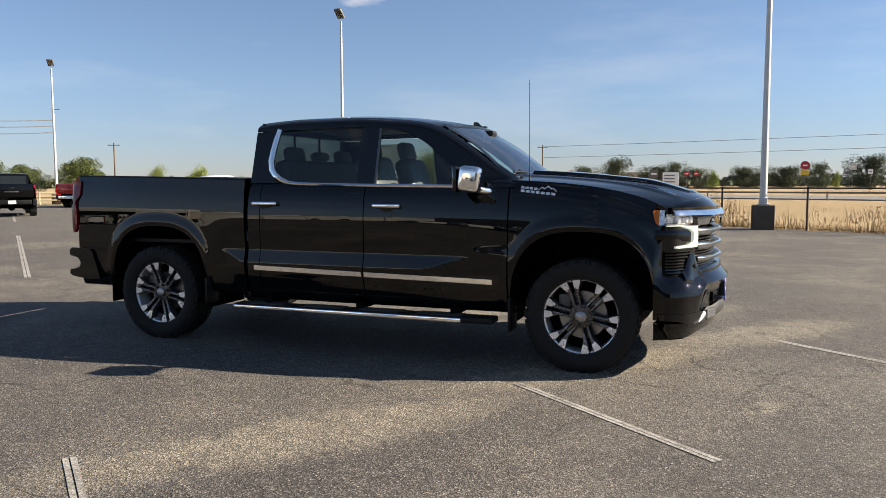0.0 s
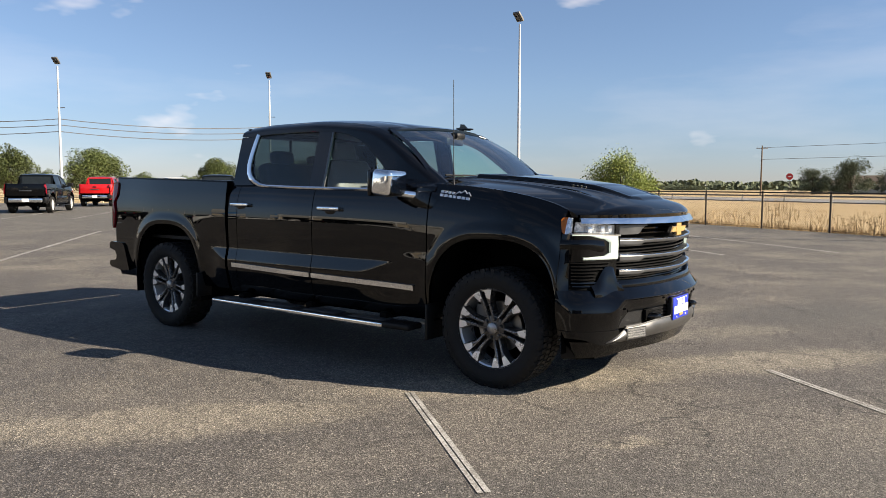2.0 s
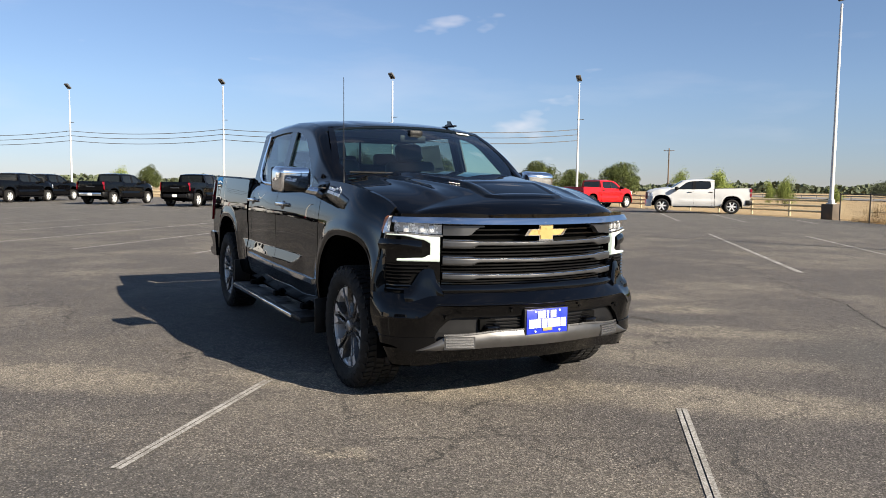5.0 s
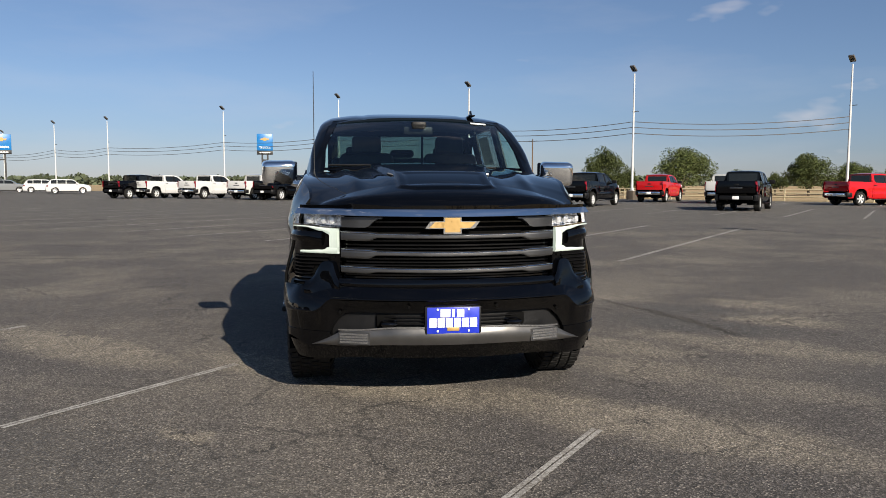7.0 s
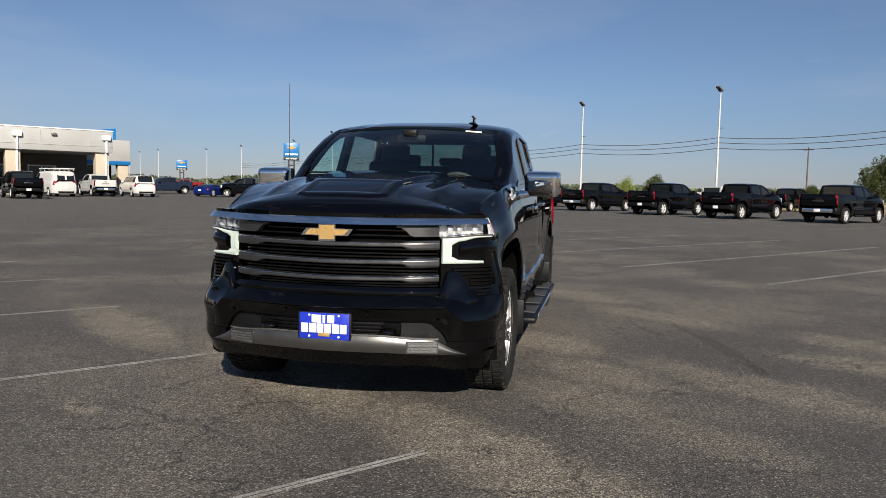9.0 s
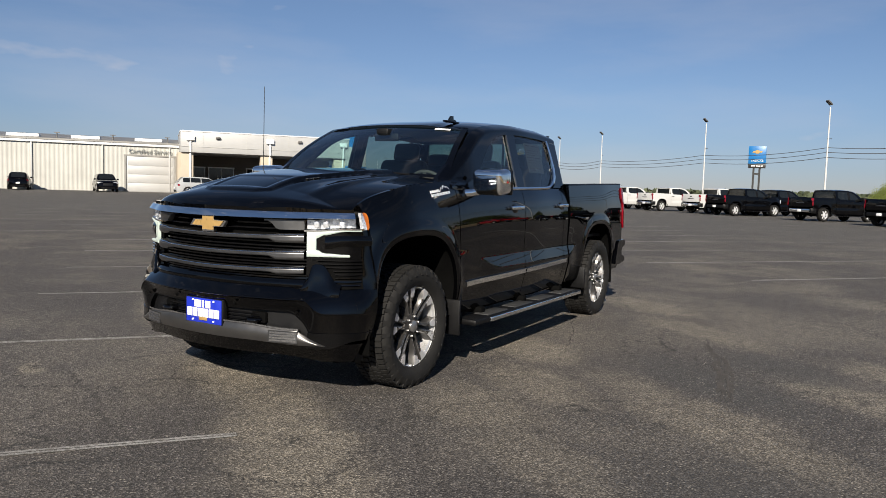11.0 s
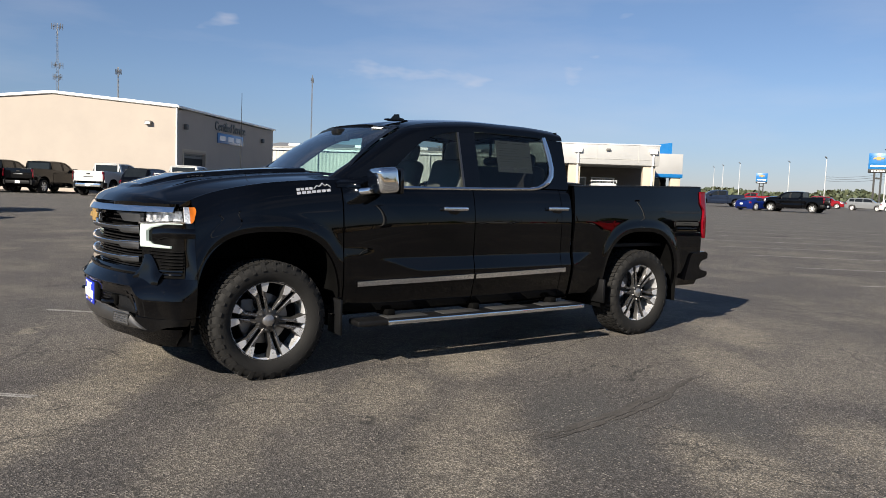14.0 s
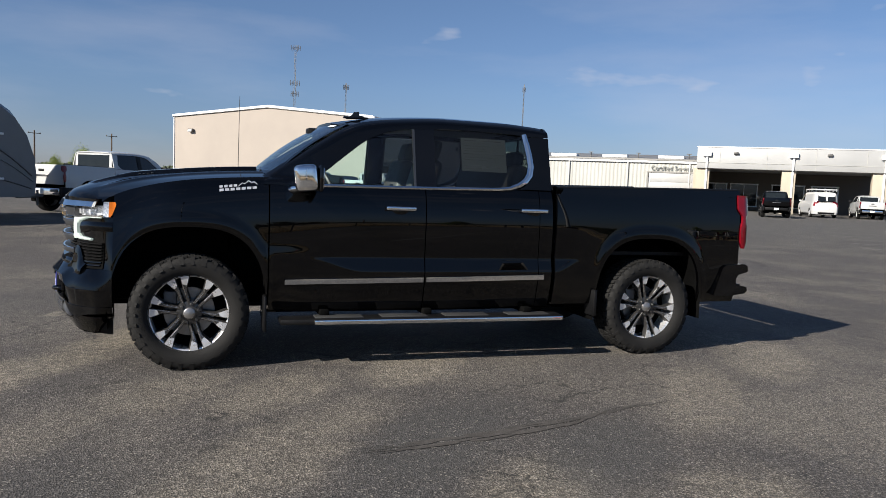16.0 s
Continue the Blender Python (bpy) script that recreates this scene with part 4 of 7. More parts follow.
    if fine:
        for y in (-0.225, 0.225):
            part("window_bar", Geo().box((-2.775, y, 1.61), (0.018, 0.022, 0.40), 0.004), "plastic", ob)
    tg = part("tailgate", Geo().box((-4.690, 0, 1.14), (0.05, 1.70, 0.58), 0.018, seg=3), paint, t)
    part("tailgate_handle", Geo().box((-4.720, 0, 1.26), (0.02, 0.22, 0.07), 0.008), "plastic", tg)
    part("tailgate_badge", Geo().box((-4.717, 0, 1.10), (0.008, 0.55, 0.06), 0.003), "satin", tg)
    part("rear_bumper", Geo().box((-4.70, 0, 0.64), (0.16, 1.50, 0.20), 0.03, seg=3), ("chrome" if bright else "plastic") if not fine else "gloss_plastic", t)
    part("number_plate", Geo().box((-4.785, 0, 0.64), (0.01, 0.30, 0.15), 0.003), "white", t)
    bed = Geo().box((-3.73, 0, 0.86), (1.74, 1.66, 0.03))
    bed.box((-2.86, 0, 1.12), (0.04, 1.66, 0.54))
    part("bed_floor", bed, "plastic", t)
    # chassis
    ch = Geo()
    for s in (1, -1):
        ch.box((-1.9, s * 0.45, 0.52), (5.0, 0.10, 0.16), 0.02)
    ch.box((-1.75, 0, 0.50), (2.1, 0.5, 0.14), 0.04)
    ch.box((0.1, 0, 0.62), (0.9, 0.9, 0.30), 0.05)
    ch.box((-3.0, -0.25, 0.50), (0.9, 0.4, 0.2), 0.05)
    ch.tube([(-WB, -0.78, 0.405), (-WB, 0.78, 0.405)], 0.055, 12)
    ch.lathe([(0.0, -0.14), (0.10, -0.12), (0.15, 0.0), (0.10, 0.12), (0.0, 0.14)], 16, "x", (-WB, 0, 0.40))
    ch.tube([(0, -0.75, 0.40), (0, 0.75, 0.40)], 0.045, 10)
    ch.tube([(0.0, -0.60, 0.75), (0.0, -0.62, 0.42)], 0.04, 10).tube([(0.0, 0.60, 0.75), (0.0, 0.62, 0.42)], 0.04, 10)
    ch.box((-1.8, 0, 0.455), (2.9, 1.70, 0.03))
    ch.box((0.20, 0, 0.95), (0.95, 1.10, 0.30), 0.03)
    part("chassis", ch, "underbody", t)
    # windscreen
    rows = []
    for u in lin(0, 1, n(26, 6)):
        row = []
        for v in lin(-1, 1, n(33, 7)):
            yb, yt = 0.842 * v, 0.690 * v
            pb = (-0.46 - 0.115 * v * v, yb, 1.425 - 0.020 * v * v)
            pt = (-1.075 - 0.075 * v * v, yt, 1.853 - 0.030 * v * v)
            bow = 0.030 * math.sin(math.pi * u)
            row.append((pb[0] + (pt[0] - pb[0]) * u + bow * 0.4, pb[1] + (pt[1] - pb[1]) * u, pb[2] + (pt[2] - pb[2]) * u + bow))
        rows.append(row)
    ws = part("windscreen", Geo().grid(rows), "windscreen" if fine else "far_glass", t)
    ws.visible_shadow = False
    nr, nc = len(rows), len(rows[0])
    if fine:
        edge = Geo()
        lift = lambda r: [(p[0] + 0.002, p[1], p[2] + 0.003) for p in r]
        edge.grid([lift(r[:2]) for r in rows]).grid([lift(r[-2:]) for r in rows]).grid([lift(r) for r in rows[:2]]).grid([lift(r) for r in rows[-2:]])
        part("windscreen_edge", edge, "gloss_plastic", ws)
        part("sticker", Geo().grid([[tuple(Vector(rows[i][j]) + Vector((0.004, 0, 0.005))) for j in range(nc - 7, nc - 3)] for i in (nr - 4, nr - 3)]), "white", ws, "small white paper sticker")
        part("rear_view_mirror", Geo().box((-1.00, 0.0, 1.745), (0.03, 0.24, 0.065), 0.012), "plastic", ws)
        part("sensor_box", Geo().box((-0.97, 0.0, 1.79), (0.10, 0.12, 0.05), 0.015), "plastic", ws)
    cowl = Geo().grid([[(-0.455 - 0.11 * v * v + o, 0.855 * v, 1.425 - 0.025 * v * v - d) for v in lin(-1, 1, 17)] for o, d in ((0.035, 0.012), (0.0, 0.014), (-0.06, 0.01))])
    part("cowl", cowl, "plastic", t)
    if not fine:
        # plain front for the parked ones
        part("grille", clip_patch(-0.62, 0.62, 0.76, 1.16, 0.0, 9, 3), "plastic", t)
        part("front_bumper", clip_patch(-0.96, 0.96, 0.36, 0.74, 0.0, 13, 4), paint, t)
        for s in (1, -1):
            part("headlamp", clip_patch(s * 0.62, s * 0.93, 0.92, 1.17, 0.0, 6, 3), "lamp_inner", t)
            part("wing_front", clip_patch(s * 0.62, s * 0.95, 0.74, 0.92, 0.0, 6, 3), paint, t)
    return t

def front_details(t):
    """Grille, lamps, bumper and badges of the near truck."""
    # upper lip under the hood, chrome bar
    bulge = lambda a, b: (lambda u: a + b * math.sin(math.pi * u))
    part("hood_lip", clip_patch(-0.885, 0.885, 1.160, 1.190, -0.012, 60, 4, 0.05), "black_paint", t)
    part("chrome_bar", clip_patch(-0.885, 0.885, lambda y: 1.124 + 0.012 * (abs(y) / 0.88) ** 2, lambda y: 1.168 + 0.004 * (abs(y) / 0.88) ** 2, lambda u: 0.004 + 0.026 * (1 - u) ** 0.85 * min(1.0, u / 0.13 + 0.35), 60, 12, 0.04), "chrome", t, "broad chrome bar above the grille")
    part("radiator_support", clip_patch(-0.90, 0.90, 0.42, 1.150, -0.13, 40, 4, 0.03), "underbody", t)
    # grille: deep backing, thin slats, bars
    gr = part("grille", clip_patch(-0.66, 0.66, 0.755, 1.125, -0.085, 40, 3, 0.01), "underbody", t, "black grille with bright horizontal bars")
    for zc in (1.095, 1.065, 0.985, 0.96, 0.94, 0.88, 0.86, 0.842, 0.785, 0.77):
        part("grille_slat", clip_patch(-0.645, 0.645, zc - 0.005, zc + 0.004, -0.045, 30, 2, 0.03), "gloss_plastic", gr)

    def bar(zc, half, wide, yin, yend):
        e = lambda y, k: half + (wide - half) * ss(yin - 0.05, yin + 0.02, abs(y)) * k
        lift = lambda y: 0.008 * (abs(y) / 0.62) ** 2
        return clip_patch(-yend, yend, lambda y: zc + lift(y) - e(y, 1.35), lambda y: zc + lift(y) + e(y, 0.45), lambda u: 0.002 - 0.016 * max(0.0, (u - 0.72) / 0.28) ** 1.5 - 0.004 * (1 - min(1.0, u / 0.15)), 76, 11, 0.045)

    for zc, wide in ((1.012, 0.027), (0.910, 0.027), (0.813, 0.020)):
        gb = part("grille_bar", bar(zc, 0.0125, wide, 0.47, 0.635), "satin", gr, "satin metal grille bar")
        ridge = lambda y, d=0.0: zc + 0.008 * (abs(y) / 0.62) ** 2 + 0.0125 + (wide - 0.0125) * 0.45 * ss(0.42, 0.49, abs(y)) + d
        part("bar_edge", clip_patch(-0.635, 0.635, lambda y: ridge(y, -0.007), ridge, lambda u: 0.001 + 0.0035 * math.sin(math.pi * u), 76, 5, 0.012), "chrome", gb, "bright upper edge")
    for s in (1, -1):
        part("grille_block", clip_patch(s * 0.40, s * 0.635, lambda y: 1.062 + 0.05 * ss(0.50, 0.42, abs(y)), 1.121, -0.006, 12, 4, 0.04), "satin", gr)
    part("grille_surround", clip_patch(-0.67, 0.67, 0.715, 0.762, bulge(0.0, 0.012), 50, 5, 0.06), "black_paint", t)
    # emblem
    em = Geo()
    bow = lambda k, h: [(-0.158 * k, -0.020 * h), (-0.158 * k + 0.03, 0.020 * h), (-0.052 * k, 0.022 * h), (-0.052 * k, 0.052 * h), (0.052 * k, 0.052 * h), (0.052 * k, 0.022 * h), (0.158 * k, 0.020 * h), (0.158 * k - 0.03, -0.020 * h), (0.052 * k, -0.022 * h), (0.052 * k, -0.052 * h), (-0.052 * k, -0.052 * h), (-0.052 * k, -0.022 * h)]
    # right end leans the same way as the left one
    shape = lambda k, h, x: [(x, y, 1.080 + z) for y, z in bow(k, h)]
    rim = part("emblem", em.prism(shape(1.0, 1.0, 0.915), (0.022, 0, 0)), "chrome", t, "chrome-edged gold emblem")
    part("emblem_face", Geo().prism(shape(0.85, 0.80, 0.930), (0.012, 0, 0)), "gold", rim)
    for s in (1, -1):
        # headlamp: reflector tray, projectors, clear cover, amber corner
        lo = lambda y: 1.066 + 0.014 * ss(0.65, 0.88, abs(y))
        hi = lambda y: 1.123 + 0.022 * ss(0.65, 0.88, abs(y))
        hl = part("headlamp", clip_patch(s * 0.645, s * 0.905, lo, hi, -0.050, 16, 4, 0.02), "lamp_inner", t, "clear headlamp with projector lenses")
        for y in (0.695, 0.745, 0.83):
            q = clip_xy(q_of_y(s * y, 1.09), 1.10)
            part("projector", Geo().box((0, 0, 0), (0.05, 0.034, 0.042), 0.008, Matrix.Translation((q[0] - 0.035 * q[2], q[1] - 0.035 * q[3], 1.10)) @ Matrix.Rotation(math.atan2(q[3], q[2]), 4, "Z")), "lamp_inner", hl)
        cov = part("lamp_cover", clip_patch(s * 0.640, s * 0.905, lambda y: lo(y) - 0.004, lambda y: hi(y) + 0.002, 0.004, 20, 4, 0.012), "lens", hl)
        cov.visible_shadow = False
        part("lamp_bezel", clip_patch(s * 0.635, s * 0.91, lambda y: lo(y) - 0.012, lambda y: lo(y) - 0.002, 0.006, 20, 3, 0.05), "chrome", hl)
        rows = []
        for z in lin(1.070, 1.172, 9):
            xa = 0.476 + 0.034 * (1.172 - z) / 0.102 + 0.014 * max(0.0, (z - 1.150) / 0.022) ** 2 + 0.010 * max(0.0, (1.086 - z) / 0.016) ** 2
            rows.append([(x, s * (side_y(x, z) + 0.006 if x < 0.50 else side_y(0.50, z) + 0.006 - (side_y(0.5, z) - 0.895) * ((x - 0.50) / 0.085) ** 1.4), z) for x in lin(xa, 0.528, 8) + lin(0.529, 0.562, 4)])
        part("amber_marker", Geo().grid([r[:8] for r in rows], (0, -s * 0.02, 0)), "amber", hl, "amber side marker")
        part("marker_lens", Geo().grid([r[7:] for r in rows], (0, -s * 0.02, 0)), "lamp_inner", hl)
        # daytime lamp: a bracket open to the outside
        dr = Geo()
        clip_patch(s * 0.650, s * 0.698, 0.925, lambda y: lo(y) - 0.012, bulge(0.006, 0.006), 8, 6, 0.03, dr)
        clip_patch(s * 0.694, s * 0.905, lambda y: lo(y) - 0.034 - 0.022 * ss(0.735, 0.695, abs(y)) + 0.014 * ss(0.74, 0.86, abs(y)), lambda y: lo(y) - 0.012, bulge(0.006, 0.006), 14, 5, 0.03, dr)
        clip_patch(s * 0.650, s * 0.868, 0.906, lambda y: 0.926 - 0.005 * ss(0.75, 0.86, abs(y)) + 0.020 * ss(0.745, 0.695, abs(y)), bulge(0.006, 0.006), 14, 5, 0.03, dr)
        part("daytime_lamp", dr, "drl", t, "lit white bracket-shaped daytime lamp")
        # dark body behind and between
        part("lamp_surround", clip_patch(s * 0.648, s * 0.985, 0.70, lambda y: lo(y) - 0.010, -0.012, 24, 16, 0.02), "black_paint", t)
        part("lamp_blade", clip_patch(s * 0.745, s * 0.985, lambda y: 0.952 + 0.02 * ss(0.75, 0.85, abs(y)), lambda y: lo(y) - 0.045, bulge(0.0, 0.012), 16, 6, 0.02), "black_paint", t)
        # side intake with louvres
        vt = part("side_intake", clip_patch(s * 0.675, s * 0.915, lambda y: 0.715 + 0.165 * ss(0.80, 0.70, abs(y)), 0.892, -0.006, 14, 6, 0.01), "underbody", t, "black side intake with louvres")
        for i in range(8):
            z = 0.735 + 0.021 * i
            ya = 0.80 - 0.10 * ss(0.80, 0.88, z)
            part("louvre", clip_patch(s * ya, s * 0.910, z, z + 0.008, 0.006, 8, 3, 0.018), "gloss_plastic", vt)
        # blade that sweeps from the grille corner to the bumper
        part("bumper_fang", clip_patch(s * 0.640, s * 0.835, lambda y: 0.690 - 0.02 * ss(0.7, 0.83, abs(y)), lambda y: 0.745 + 0.115 * ss(0.64, 0.69, abs(y)) * ss(0.83, 0.72, abs(y)), bulge(0.010, 0.016), 14, 10, 0.03), "black_paint", t)
    # bumper: upper shelf, face, recess, skid plate, lower lip
    corner = lambda y: 1 - 0.5 * ss(0.66, 0.86, abs(y)) - 0.35 * ss(0.90, 0.985, abs(y))
    shelf = lambda y: 0.655 - 0.080 * ss(0.66, 0.80, abs(y))
    part("bumper_shelf", clip_patch(-0.985, 0.985, shelf, lambda y: 0.722 - 0.012 * ss(0.6, 0.9, abs(y)), lambda u: 0.042 * (1 - u) ** 0.8 + 0.002, 80, 10, 0.05, None, corner), "black_paint", t)
    roll = lambda d: (lambda y: shelf(y) + d)
    part("bumper_edge", clip_patch(-0.965, 0.965, roll(-0.011), roll(0.012), lambda u: 0.031 + 0.0145 * math.sin(math.pi * u), 90, 8, 0.02, None, corner), "black_paint", t)
    fb = Geo()
    top = lambda y: shelf(y) + 0.002
    clip_patch(-0.985, 0.985, lambda y: 0.575 - 0.065 * ss(0.58, 0.70, abs(y)) - 0.10 * ss(0.66, 0.74, abs(y)), top, lambda u: -0.006 + 0.046 * u**1.6, 90, 12, 0.05, fb, corner)
    for s in (1, -1):
        clip_patch(s * 0.70, s * 0.985, lambda y: 0.365 + 0.045 * ss(0.80, 0.96, abs(y)), lambda y: 0.455, 0.004, 24, 6, 0.05, fb)
    part("front_bumper", fb, "black_paint", t, "gloss black front bumper")
    part("bumper_recess", clip_patch(-0.72, 0.72, 0.42, 0.60, -0.035, 40, 4, 0.02), "plastic", t)
    for z in (0.505, 0.525, 0.545):
        part("intake_slat", clip_patch(-0.40, 0.40, z, z + 0.007, -0.018, 30, 2, 0.02), "gloss_plastic", t)
    sk = part("skid_plate", clip_patch(-0.80, 0.80, lambda y: 0.389 - 0.012 * ss(0.3, 0.66, abs(y)), lambda y: 0.492 - 0.020 * ss(0.25, 0.62, abs(y)) - 0.092 * max(0.0, (abs(y) - 0.63) / 0.17) ** 0.8, bulge(0.004, 0.014), 90, 8, 0.012), "skid", t, "silver skid plate with fog lamps")
    part("skid_edge", clip_patch(-0.650, 0.650, lambda y: 0.487 - 0.020 * ss(0.25, 0.62, abs(y)), lambda y: 0.497 - 0.020 * ss(0.25, 0.62, abs(y)), 0.014, 60, 3, 0.02), "chrome", sk)
    for s in (1, -1):
        part("fog_recess", clip_patch(s * 0.470, s * 0.648, 0.388, 0.460, 0.0185, 10, 3, 0.01), "satin", sk)
        for i in range(4):
            part("fog_lamp", clip_patch(s * 0.480, s * 0.640, 0.396 + 0.0155 * i, 0.407 + 0.0155 * i, 0.021, 8, 3, 0.012), "chrome", sk, "slatted fog lamp")
        hk = part("tow_hook", Geo().tube([(0.86, s * 0.33, 0.512), (0.935, s * 0.335, 0.512), (0.950, s * 0.365, 0.512), (0.935, s * 0.398, 0.512), (0.86, s * 0.405, 0.512)], 0.014, 10), "gloss_plastic", t)
        part("hook_plate", Geo().box((0.875, s * 0.367, 0.525), (0.03, 0.14, 0.07), 0.01), "underbody", hk)
        for y, z in ((0.255, 0.612), (0.645, 0.575)):
            q = clip_xy(q_of_y(s * y, z), z)
            part("park_sensor", Geo().lathe([(0.0, 0.020), (0.008, 0.0195), (0.010, 0.012)], 14, "x", (q[0] + (0.006 if y < 0.5 else 0.0), q[1], z)), "underbody", t)
    part("lower_lip", clip_patch(-0.96, 0.96, lambda y: 0.300 - 0.030 * ss(0.5, 0.9, abs(y)), 0.388, lambda u: -0.055 + 0.05 * u, 60, 6, 0.12), "black_paint", t)
    for s in (1, -1):
        part("air_dam", Geo().prism([(0.50, s * 0.90, 0.385), (0.66, s * 0.86, 0.385), (0.62, s * 0.85, 0.265), (0.50, s * 0.88, 0.255)], (0, -s * 0.03, 0)), "plastic", t)
    # dealer plate: name left as plain bars
    pl = part("front_plate", Geo().box((0.965, 0, 0.533), (0.012, 0.305, 0.153), 0.004), "plate_blue", t, "blue dealer plate with white lettering bars")
    for y0, w in ((-0.046, 0.058), (0.000, 0.016), (0.042, 0.042)):
        part("plate_bar", Geo().box((0.973, y0, 0.576), (0.004, w, 0.046), 0.001), "white", pl)
    for i in range(6):
        part("plate_bar", Geo().box((0.973, -0.118 + 0.0472 * i, 0.521), (0.004, 0.041, 0.054), 0.001), "white", pl)
    part("plate_mark", Geo().box((0.973, 0, 0.484), (0.004, 0.070, 0.020), 0.001), "gold", pl)
    for y in (-0.09, 0.09):
        for z in (0.473, 0.597):
            part("plate_screw", Geo().lathe([(0.0, 0.006), (0.006, 0.005), (0.007, 0.0)], 10, "x", (0.971, y, z)), "white", pl)
    part("plate_backing", Geo().box((0.945, 0, 0.530), (0.04, 0.33, 0.17), 0.008), "plastic", pl)
    # hood vents
    for s in (1, -1):
        for i in range(4):
            x = 0.37 - 0.03 * i
            part("hood_vent", Geo().box((x, s * (0.300 + 0.006 * i), HOOD_MID(x) + 0.009), (0.018, 0.040, 0.006), 0.002), "satin", t)
    # wipers, antennas
    for ya, yb in ((0.55, -0.10), (-0.15, -0.72)):
        wp = Geo().tube([(-0.50, ya, 1.43), (-0.53, (ya + yb) / 2, 1.452), (-0.56, yb, 1.450)], 0.008, 6)
        part("wiper", wp, "plastic", t)
    part("whip_antenna", Geo().tube([(-0.41, -0.822, 1.36), (-0.41, -0.822, 1.43), (-0.415, -0.822, 2.12)], [0.010, 0.0032, 0.0022], 8), "sign_black", t)
    fin = Geo().prism([(-1.15, 0.468, 1.872), (-1.18, 0.468, 1.884), (-1.228, 0.468, 1.932), (-1.266, 0.468, 1.936), (-1.270, 0.468, 1.908), (-1.31, 0.468, 1.902), (-1.32, 0.468, 1.880)], (0, 0.013, 0))
    fin.box((-1.24, 0.474, 1.886), (0.20, 0.050, 0.014), 0.006)
    part("roof_antenna", fin, "gloss_plastic", t, "black shark-fin antenna")
    for s in (1, -1):
        # body-side moulding in two lengths
        for xa, xb in ((-0.652, -1.700), (-1.724, -2.730)):
            rows = lambda dz, dy: [[(x, s * (side_y(x, 0.632 + 0.0175 * (-x - 0.65) + z) + dy), 0.632 + 0.0175 * (-x - 0.65) + z) for x in lin(xa, xb, 26)] for z in dz]
            md = part("side_moulding", Geo().grid(rows((-0.018, -0.012, 0.0, 0.014, 0.020), 0.012), (0, -s * 0.02, 0)), "chrome", t, "bright body-side moulding")
            part("moulding_edge", Geo().grid(rows((0.013, 0.020), 0.0155), (0, -s * 0.01, 0)), "chrome", md)
        # chrome line under and behind the windows
        path = [(x, BELT(x) + 0.008) for x in lin(-0.84, -2.33, 30)]
        path += [(-2.43, BELT(-2.43) + 0.016), (-2.51, 1.405), (-2.57, 1.440), (-2.610, 1.490), (-2.626, 1.560), (-2.618, 1.650), (-2.600, 1.740), (-2.580, 1.822)]
        wid = [0.011] * 30 + [0.013, 0.018, 0.022, 0.026, 0.026, 0.025, 0.024, 0.020]
        inner, mid, outer = [], [], []
        for i, (x, z) in enumerate(path):
            a, b = path[max(0, i - 1)], path[min(len(path) - 1, i + 1)]
            tx, tz = b[0] - a[0], b[1] - a[1]
            l = math.hypot(tx, tz)
            nx, nz = -tz / l, tx / l
            w = wid[i]
            for lst, o, lift in ((inner, -w, 0.003), (mid, 0.0, 0.011), (outer, w, 0.003)):
                px, pz = x + nx * o, z + nz * o
                lst.append((px, s * (house_y(px, pz) + lift), pz))
        part("window_chrome", Geo().grid([inner, mid, outer], (0, -s * 0.015, 0)), "chrome", t, "chrome window surround")
        part("window_post", side_panel(lin(-1.622, -1.640, 3), BELT, WIN_TOP, s, 12, house_y, 0.012, off=0.003), "satin", t)
        # fender badge: unreadable product script as bars, with a ridge outline
        bx = lambda u, z: (-0.185 - 0.270 * u, s * (side_y(-0.185 - 0.270 * u, z) + 0.004), z)
        bd = Geo()
        tilt = lambda u: 0.030 * u

        def mark(u0, u1, z0, z1):
            bd.slab([[bx(u, z + tilt(u)) for u in lin(u0, u1, 2)] for z in (z0, z1)], (0, -s * 0.004, 0))

        flip = (lambda u0, u1: (u0, u1)) if s > 0 else (lambda u0, u1: (1 - u1, 1 - u0))
        for i in range(4):
            mark(*flip(0.02 + 0.12 * i, 0.105 + 0.12 * i), 1.297, 1.314)
        for i in range(7):
            mark(*flip(0.02 + 0.14 * i, 0.125 + 0.14 * i), 1.272, 1.290)
        ridge = [(0.50, 1.296), (0.60, 1.318), (0.66, 1.308), (0.76, 1.330), (0.84, 1.312), (0.90, 1.320), (0.99, 1.298)]
        for (ua, za), (ub, zb) in zip(ridge, ridge[1:]):
            a, b = flip(ua, ub)
            z1, z2 = (za, zb) if s > 0 else (zb, za)
            bd.slab([[bx(a, z1 + tilt(a)), bx(b, z2 + tilt(b))], [bx(a, z1 + 0.007 + tilt(a)), bx(b, z2 + 0.007 + tilt(b))]], (0, -s * 0.004, 0))
        part("fender_badge", bd, "wheel_bright", t, "chrome fender badge with a mountain outline")
        # door seals: near-black strips that also stand for the shade in the gaps
        for x in (-1.712, -2.683):
            part("door_seal", side_panel([x - 0.004, x + 0.004], 0.43, BELT, s, 20, off=-0.014), "underbody", t)
        if s > 0:
            part("fuel_door", side_panel(lin(-3.02, -3.16, 4), 1.10, 1.24, s, 6, off=0.0006, depth=0.001), "black_paint", t)
    # interior
    it = part("dashboard", Geo().box((-0.72, 0, 1.24), (0.46, 1.50, 0.22), 0.06, seg=3), "leather", t)
    part("instrument_hood", Geo().box((-0.86, 0.38, 1.37), (0.20, 0.42, 0.10), 0.04, seg=3), "leather", it)
    part("screen", Geo().box((-0.90, 0.02, 1.34), (0.02, 0.34, 0.15), 0.01), "gloss_plastic", it)
